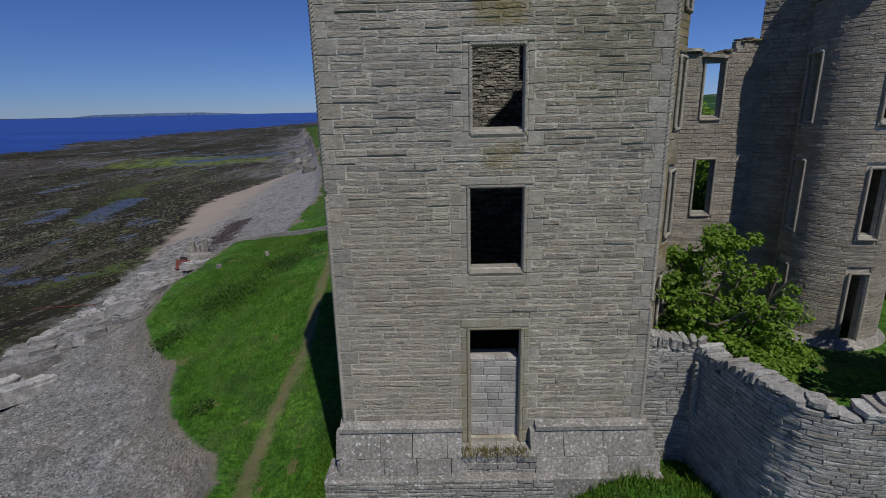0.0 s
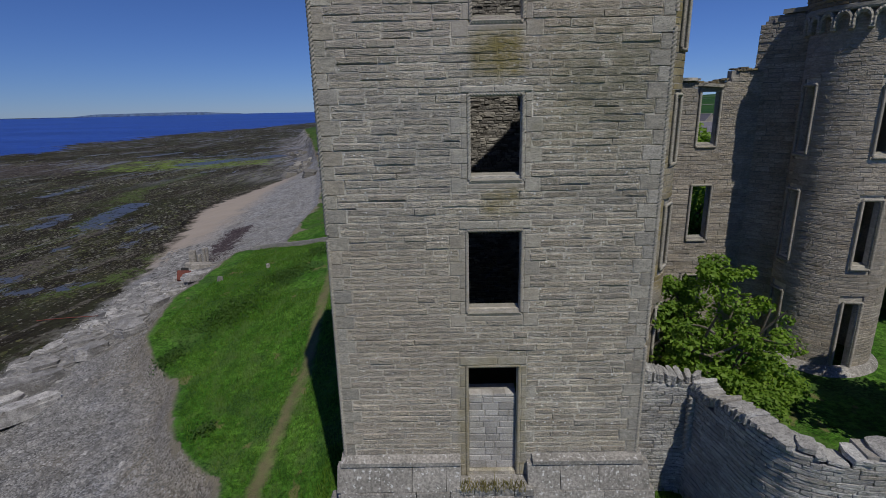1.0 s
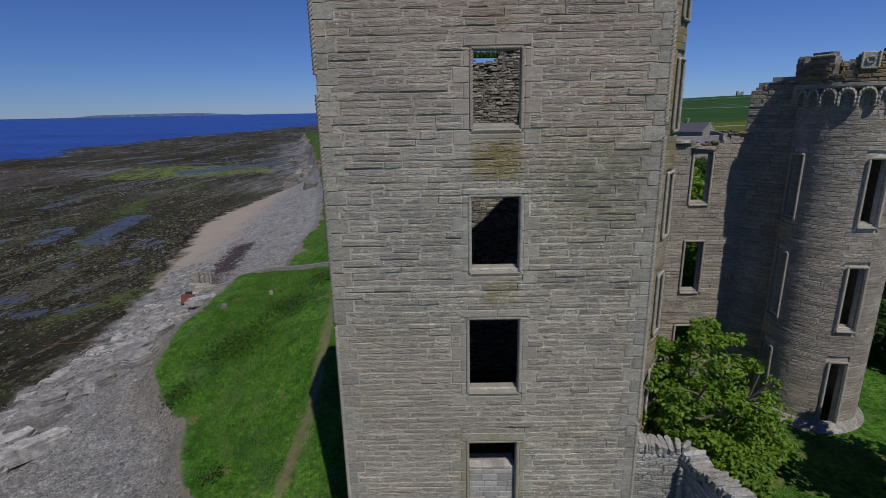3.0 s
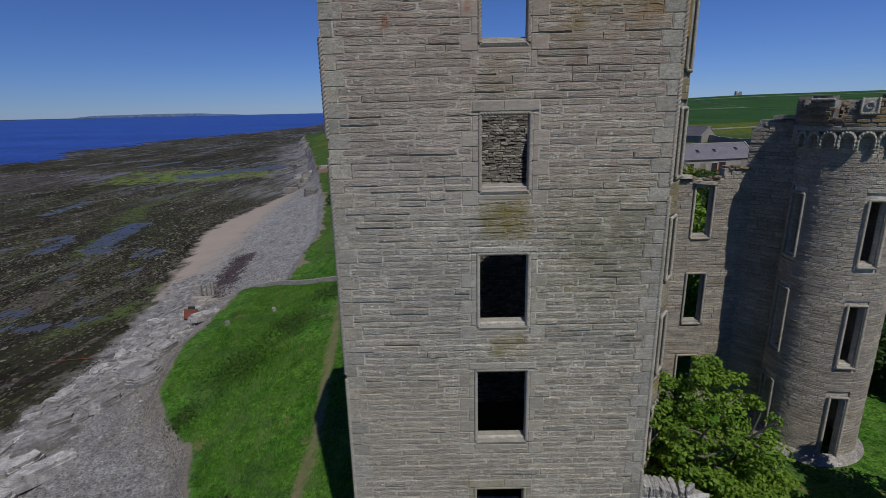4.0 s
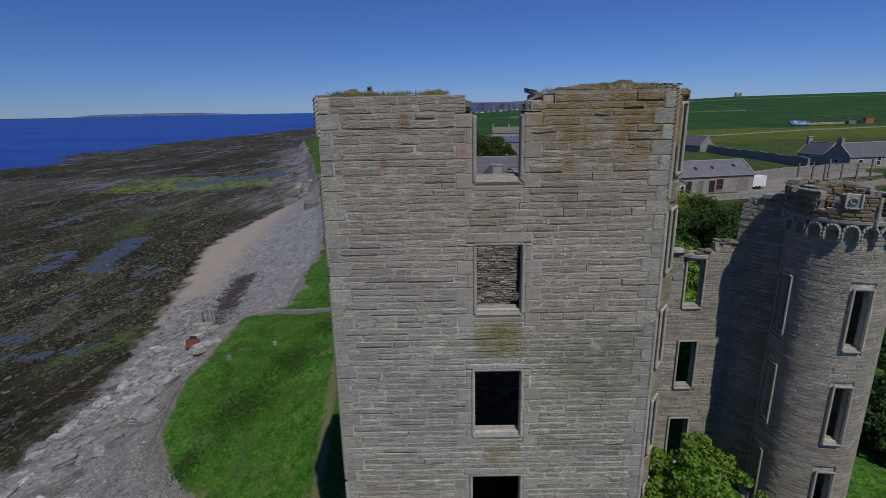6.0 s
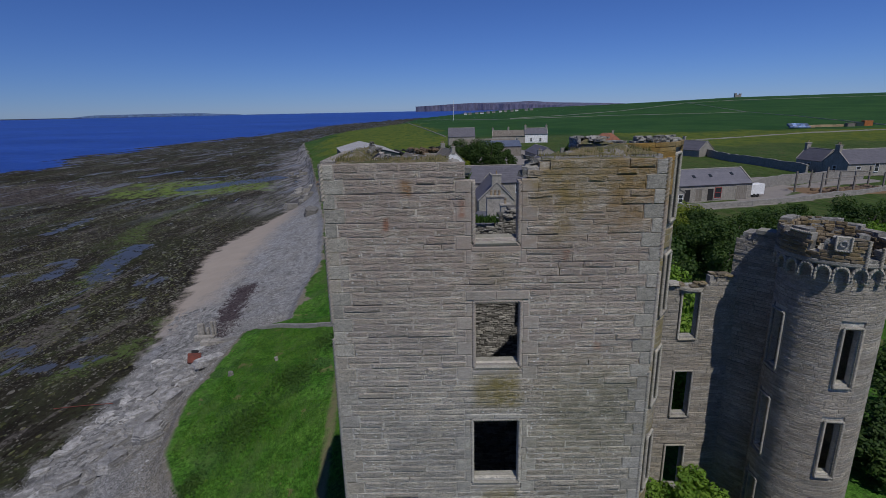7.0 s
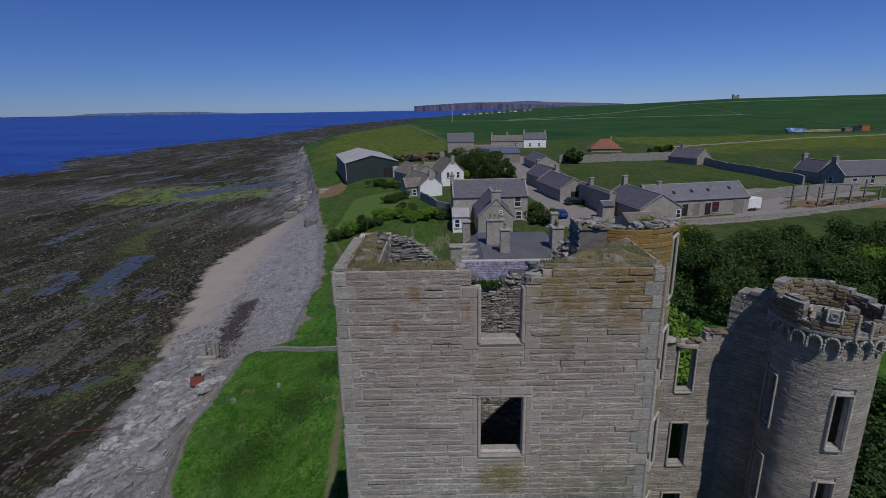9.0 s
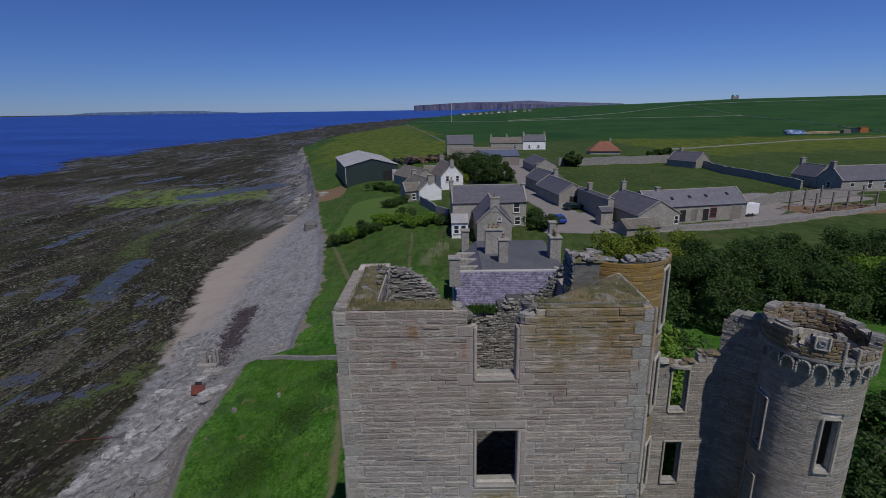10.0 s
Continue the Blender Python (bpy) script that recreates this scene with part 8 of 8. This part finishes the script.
# far headland cliffs across the bay
def headland(name, x0, x1, y, crest, brow, mat, label, n=120):
    acc = Acc()
    vs = []
    for i in range(n + 1):
        f = i / n
        x = x0 + (x1 - x0) * f
        rough = noise.fractal(Vector((x * 0.004, 3.3, 0)), 1.0, 2.0, 4)
        top, edge = float(np.interp(x, *crest)) + 1.5 * rough, float(np.interp(x, *brow)) + 1.5 * rough
        yy = y + 40 * noise.fractal(Vector((x * 0.01, 8.0, 0)), 1.0, 2.0, 4)
        vs += [(x, yy, -15), (x, yy + 10, edge), (x, yy + 90, max(top, edge)), (x, yy + 250, top * 0.5)]
    for i in range(n):
        for k in range(3):
            a = i * 4 + k
            acc.f.append((a, a + 4, a + 5, a + 1))
    acc.v = vs
    tagged(part(name, acc, mat), label, "headland", kind="structure")


headland("backdrop_cliffs", -232, 1500, 4300, ([-232, 73, 261, 542, 706, 870, 1011, 1245, 1527], [30.9, 46.4, 52.5, 52.6, 59.0, 47.5, 40.8, 34.9, 23.7]), ([-227, 72, 255, 531, 692, 991, 1498], [30.6, 43.7, 47.4, 38.7, 31.8, 18.3, -7.4]), M_CLIFF, "hazy reddish sea cliffs across the bay")
headland("backdrop_isles", -3400, -1900, 4700, ([-3400, -3200, -2700, -2200, -1900], [-10, 10, 15, 13, -10]), ([-3400, -3200, -2200, -1900], [-12, 6, 9, -12]), M_FARHILL, "faint hazy islands on the horizon", 60)

# ---- shore ----
def strata_slab(acc, L, W, H):
    """A slab of bedded rock: an uneven outline in three stepped layers with a rough top."""
    n = 14
    base = []
    for i in range(n):
        t = 2 * math.pi * i / n
        k = rng.uniform(0.8, 1.1)
        cx, sx = math.cos(t), math.sin(t)
        base.append((0.5 * L * k * math.copysign(abs(cx) ** 0.7, cx), 0.5 * W * k * math.copysign(abs(sx) ** 0.7, sx)))
    rings = []
    z = -H
    for layer in range(3):
        s = 1.06 - 0.09 * layer
        dz = H * (0.9 if layer == 0 else 0.5) * rng.uniform(0.7, 1.2)
        off = [rng.uniform(0.94, 1.05) * s for _ in range(n)]
        rings.append([(x * o, y * o, z + rng.uniform(-0.03, 0.03)) for (x, y), o in zip(base, off)])
        z += dz
        rings.append([(x * o, y * o, z + rng.uniform(-0.04, 0.04)) for (x, y), o in zip(base, off)])
    rings.append([(x * 0.55 + rng.uniform(-0.1, 0.1), y * 0.55 + rng.uniform(-0.05, 0.05), z + rng.uniform(-0.06, 0.07)) for x, y in base])
    vs = [v for r in rings for v in r] + [(0, 0, z + 0.03)]
    fs = [(r * n + i, r * n + (i + 1) % n, (r + 1) * n + (i + 1) % n, (r + 1) * n + i) for r in range(len(rings) - 1) for i in range(n)]
    fs += [((len(rings) - 1) * n + i, (len(rings) - 1) * n + (i + 1) % n, len(vs) - 1) for i in range(n)]
    acc.add(vs, fs)


def slab(x, y, L, W, H, deg, tx, ty, label="flat pale slab of shore rock", zoff=0.0):
    s = thing("rock_slab", pose(x, y, gz(x, y) + H * 0.2 + zoff, tx, ty, deg), label, "rock", "shore slabs")
    acc = Acc()
    strata_slab(acc, L, W, H)
    part("slab", acc, M_SLAB, s)


slab(-23.7, 34.6, 2.4, 2.0, 0.4, 20, 7, -6, "large pale flat slab of shore rock", 0.3)
slab(-24.0, 45.9, 3.4, 1.3, 0.3, 60, 4, 8, "long tilted pale slab of shore rock", 0.3)
for x, y, L, W, H, deg, up in ((-27.3, 30.4, 2.8, 1.5, 0.55, 70, 0.25), (-26.1, 28.0, 4.2, 1.4, 0.5, 62, 0.3), (-24.2, 25.2, 4.4, 1.2, 0.45, 66, 0.3), (-25.0, 31.9, 2.6, 1.5, 0.4, 80, 0.2), (-25.4, 36.6, 3.4, 1.3, 0.45, 74, 0.25), (-26.6, 26.0, 3.0, 1.6, 0.5, 58, 0.2), (-24.6, 39.6, 3.0, 1.2, 0.4, 84, 0.25), (-25.6, 22.6, 3.6, 1.5, 0.5, 60, 0.25)):
    slab(x, y, L, W, H, deg, rng.uniform(-4, 8), rng.uniform(2, 11), "broad pale ledge of shore rock", up)
# ledges of bedrock along the beach, broken across
ly, lx = np.array([22, 26, 30, 33, 36.4, 41, 43, 47]), np.array([-28.6, -28, -26.7, -26.2, -26.1, -26.6, -25.8, -25.8])
for k in range(46):
    y = 21 + k * 0.56
    x = float(np.interp(y, ly, lx)) + rng.normal(0, 0.9)
    slab(x, y, rng.uniform(1.0, 3.4), rng.uniform(0.5, 1.2), rng.uniform(0.22, 0.5), 66 + rng.normal(0, 18), rng.normal(0, 6), 6 + rng.normal(0, 6), "long ledge of grey bedrock along the shore", 0.05)
for k in range(90):
    y = rng.uniform(20, 52)
    x = max(-28.6 + rng.normal(0, 1.7) + (y - 35) * 0.02, -32.0)
    s = rng.uniform(0.5, 1.5)
    slab(x, y, s * 1.6, s * 0.8, rng.uniform(0.12, 0.25), 60 + rng.normal(0, 25), rng.normal(0, 5), rng.normal(0, 6))
# loose cobbles
n = 24000
ys = rng.uniform(12, 58, n)
f = rng.beta(1.2, 1.6, n)
xe = np.interp(ys, EDGE_Y, EDGE_X) - 1.0
xs = np.maximum(xe - f * 14.0, np.interp(ys, ROCK_Y, ROCK_X) - 0.5 + rng.uniform(0, 3, n))
zz = land(xs, ys)
base = np.array([(1, 0, 0), (0, 1, 0), (-1, 0, 0), (0, -1, 0), (0.3, 0.3, 0.8), (-0.4, 0.2, 0.85), (0.1, -0.4, 0.8)])
size = rng.uniform(0.03, 0.085, n) * (1 + 1.0 * (rng.uniform(0, 1, n) > 0.95))
V = base[None] * size[:, None, None] * rng.uniform(0.7, 1.3, (n, 7, 3)) * np.array([1.2, 0.9, 0.6])
ca, sa = np.cos(ys * 37), np.sin(ys * 37)
V = np.stack([V[..., 0] * ca[:, None] - V[..., 1] * sa[:, None], V[..., 0] * sa[:, None] + V[..., 1] * ca[:, None], V[..., 2]], -1) + np.stack([xs, ys, zz], -1)[:, None]
tri = np.array([(0, 1, 4), (1, 2, 5), (1, 5, 4), (2, 3, 5), (3, 6, 5), (3, 0, 6), (0, 4, 6), (4, 5, 6)])
Q = (tri[None] + 7 * np.arange(n)[:, None, None]).reshape(-1, 3)
ob = part("shingle_cobbles", fast_mesh("shingle_cobbles", V.reshape(-1, 3), Q), M_COBBLE)
tagged(ob, "loose grey cobbles on the shingle beach", "cobbles", kind="stuff")

# flat broken flags among the shingle
n = 3000
ys = rng.uniform(14, 64, n)
xs = np.interp(ys, [14, 40, 52, 64], [-28.5, -28.7, -30.0, -34]) + np.clip(rng.normal(0, 1.6, n), -2.6, 3.5)
zz = land(xs, ys)
size = rng.uniform(0.1, 0.3, n) * (1 + 0.8 * (rng.uniform(0, 1, n) > 0.93))
V = base[None] * size[:, None, None] * rng.uniform(0.7, 1.3, (n, 7, 3)) * np.array([1.5, 0.7, 0.35])
an = np.radians(62 + rng.normal(0, 22, n))
ca, sa = np.cos(an), np.sin(an)
V = np.stack([V[..., 0] * ca[:, None] - V[..., 1] * sa[:, None], V[..., 0] * sa[:, None] + V[..., 1] * ca[:, None], V[..., 2]], -1) + np.stack([xs, ys, zz], -1)[:, None]
Q = (tri[None] + 7 * np.arange(n)[:, None, None]).reshape(-1, 3)
ob = part("broken_flags", fast_mesh("broken_flags", V.reshape(-1, 3), Q), M_COBBLE)
tagged(ob, "flat broken flagstones strewn over the shingle", "stones", kind="stuff")

pipe = thing("rusty_pipe", (0, 0, 0), "thin rusty pipe lying across the tidal rock", "pipe")
acc = Acc()
limb(acc, (-37.0, 41.9, gz(-37.0, 41.9) + 0.02), (-31.8, 42.4, gz(-31.8, 42.4) + 0.08), 0.035, 0.035, 0.02)
part("pipe_length", acc, M_RUSTMETAL, pipe, smooth=True)
# dark bedded outcrop in the eroded bank, with fallen boulders
for x, y, n, spread in ((-41.0, 148.0, 12, 6.0), (-45.5, 163.0, 9, 5.0), (-31.5, 117.0, 2, 1.0), (-62.0, 215.0, 5, 8.0)):
    for k in range(n):
        px, py = x + rng.normal(0, spread * 0.35), y + rng.normal(0, spread * 0.6)
        q = rng.uniform(1.6, 4.2)
        r = thing("bank_boulder", pose(px, py, gz(px, py) + 0.2, rng.normal(0, 4), rng.normal(0, 4), 75 + rng.normal(0, 20)), "dark grey bedded boulder fallen from the eroded bank", "rock", "bank boulders")
        acc = Acc()
        strata_slab(acc, q * 1.4, q * 0.8, q * 0.28)
        part("boulder", acc, M_RUBBLE, r)
# old slipway remains: posts, concrete block, rusted tank
ruin = thing("slipway_ruin", pose(-28.0, 54.5, gz(-28, 54.5)), "broken pale concrete piers of an old slipway", "ruin")
for x, y, w, d, h, t in ((-0.95, 0.1, 0.75, 0.4, 1.55, 1), (-0.2, 0.15, 0.3, 0.35, 1.05, -2), (0.35, 0.2, 0.28, 0.3, 1.75, -2), (0.68, 0.1, 0.22, 0.3, 1.9, 3), (-0.3, -0.7, 2.3, 0.6, 0.4, 0)):
    acc = Acc()
    strips = max(1, int(h / 0.45))
    for k in range(strips):
        za, zb = -0.5 * (k == 0) + h * k / strips, h * (k + 1) / strips
        e = rng.uniform(-0.04, 0.04)
        bevel_box(acc, x - w / 2 + e, x + w / 2 + e * 0.5, y - d / 2, y + d / 2, za + 0.01, zb, 0.05, pose(0, 0, 0, 0, t + rng.uniform(-1, 1), 0))
    part("concrete_pier", acc, M_HARL, ruin)
base_blk = thing("concrete_ledge", pose(-25.6, 51.6, gz(-25.6, 51.6), 0, -3, 4), "long pale concrete ledge at the head of the beach", "ledge")
acc = Acc()
for k in range(5):
    bevel_box(acc, -1.9 + k * 1.0, -0.93 + k * 1.0, -0.42 + rng.uniform(-0.06, 0.06), 0.42, -0.5, 0.42 + rng.uniform(-0.06, 0.06), 0.06)
part("ledge", acc, M_HARL, base_blk)
tank = thing("rusted_box", pose(-26.2, 47.2, gz(-26.2, 47.2) + 0.35, -28, 10, 24), "rusted red metal box lying on the shore", "box")
acc = Acc()
bevel_box(acc, -0.62, 0.62, -0.35, 0.35, -0.45, 0.55, 0.06)
part("shell", acc, M_RUSTMETAL, tank)
acc = Acc()
bevel_box(acc, -0.3, 0.35, -0.2, 0.25, 0.54, 0.85, 0.05)
part("burnt_end", acc, M_DARK, tank, "blackened broken end")
# pale plates of stone strewn over the tidal rock
n = 30000
ys = 34 * np.exp(rng.uniform(0, 1, n) * math.log(215 / 34))
xs = np.interp(ys, ROCK_Y, ROCK_X) - 1.5 - rng.beta(1.0, 1.5, n) * (30 + 0.62 * ys)
clump = np.sin(xs * 0.21 + 1.7 * np.sin(ys * 0.06)) + np.sin(ys * 0.1 + 1.3 * np.sin(xs * 0.17)) + np.sin(xs * 0.53 + ys * 0.11) * 0.6 + 1.6 * np.exp(-((xs + 66) / 12) ** 2 - ((ys - 68) / 12) ** 2)
keep = clump + rng.normal(0, 0.9, n) > 0.35
xs, ys = xs[keep], ys[keep]
n = len(xs)
zz = land(xs, ys) - 0.01
size = rng.uniform(0.05, 0.15, n) * (0.55 + ys / 95) * (1 + 1.0 * (rng.uniform(0, 1, n) > 0.95))
V = base[None] * size[:, None, None] * rng.uniform(0.6, 1.35, (n, 7, 3)) * np.array([1.6, 1.0, 0.3])
an = np.radians(86 + rng.normal(0, 25, n))
ca, sa = np.cos(an), np.sin(an)
V = np.stack([V[..., 0] * ca[:, None] - V[..., 1] * sa[:, None], V[..., 0] * sa[:, None] + V[..., 1] * ca[:, None], V[..., 2]], -1) + np.stack([xs, ys, zz], -1)[:, None]
Q = (tri[None] + 7 * np.arange(n)[:, None, None]).reshape(-1, 3)
ob = part("tidal_stones", fast_mesh("tidal_stones", V.reshape(-1, 3), Q), M_TIDAL)
tagged(ob, "weedy pale stones strewn over the tidal rock", "stones", kind="stuff")
for x, y, s in ((-19.6, 40.6, 0.5), (-16, 42, 0.3)):
    st = thing("turf_stone", pose(x, y, gz(x, y)), "small grey boulder lying in the turf", "stone")
    acc = Acc()
    rough_rock(acc, (0, 0, 0.1), (s, s * 0.8, 0.5), (0, 0, 30))
    part("boulder", acc, M_RUBBLE, st)
# nettles and docks standing in the turf
for x, y, w, d, n in ((-15.4, 32.5, 2.6, 3.6, 1500), (-13.2, 38.0, 2.4, 3.0, 1200), (-10.8, 44.0, 3.0, 3.0, 1200), (-16.8, 27.2, 0.9, 1.6, 500), (-11.5, 20.0, 0.5, 0.7, 160)):
    px, py = x + rng.normal(0, 0.42, n) * w, y + rng.normal(0, 0.42, n) * d
    cen = np.stack([px, py, land(px, py) + rng.uniform(0.02, 0.22, n)], -1)
    V = leaf_cloud(cen, np.full(n, 0.06), n * 2, 0.07)
    ob = part("weed_patch", fast_mesh("weed_patch", V, np.arange(len(V)).reshape(-1, 4)), M_IVY)
    tagged(ob, "dark green nettles and docks in the turf", "weeds", kind="stuff")
# near turf blades
blades("turf_grass", [(-16.0, -4.2, 11, 34, land), (-20.0, -12.0, 30, 50, land), (-4.5, 7.0, 8.5, 12.2, land)], 60000, 0.06, 0.16, 0.02, None, "short green turf", M_BLADE)
blades("tall_dry_grass", [(-4.4, -2.6, 71.5, 76, land), (-3.2, -1.2, 75, 79, land), (-2.0, 0.0, 78, 82.5, land)], 1100, 0.35, 0.8, 0.03, None, "pale dry tall grass standing in the meadow", M_PALEBLADE)
blades("rank_grass", [(2.0, 7.0, 10.5, 12.4, land), (-5.5, -4.2, 12.0, 18.0, land), (5.2, 6.8, 12.0, 13.6, land)], 4500, 0.1, 0.26, 0.022, None, "rank green grass and weeds at the foot of the tower", M_BLADE)
for ob in scene.objects:
    if ob.name.startswith(("turf_grass", "rank_grass", "tall_dry_grass")):
        tagged(ob, category="grass", kind="stuff")
blades("doorstep_grass", [(-0.3, 1.5, 12.3, 12.7, -0.82)], 300, 0.08, 0.2, 0.015, tower, "grass growing on the doorstep", M_DRYBLADE)
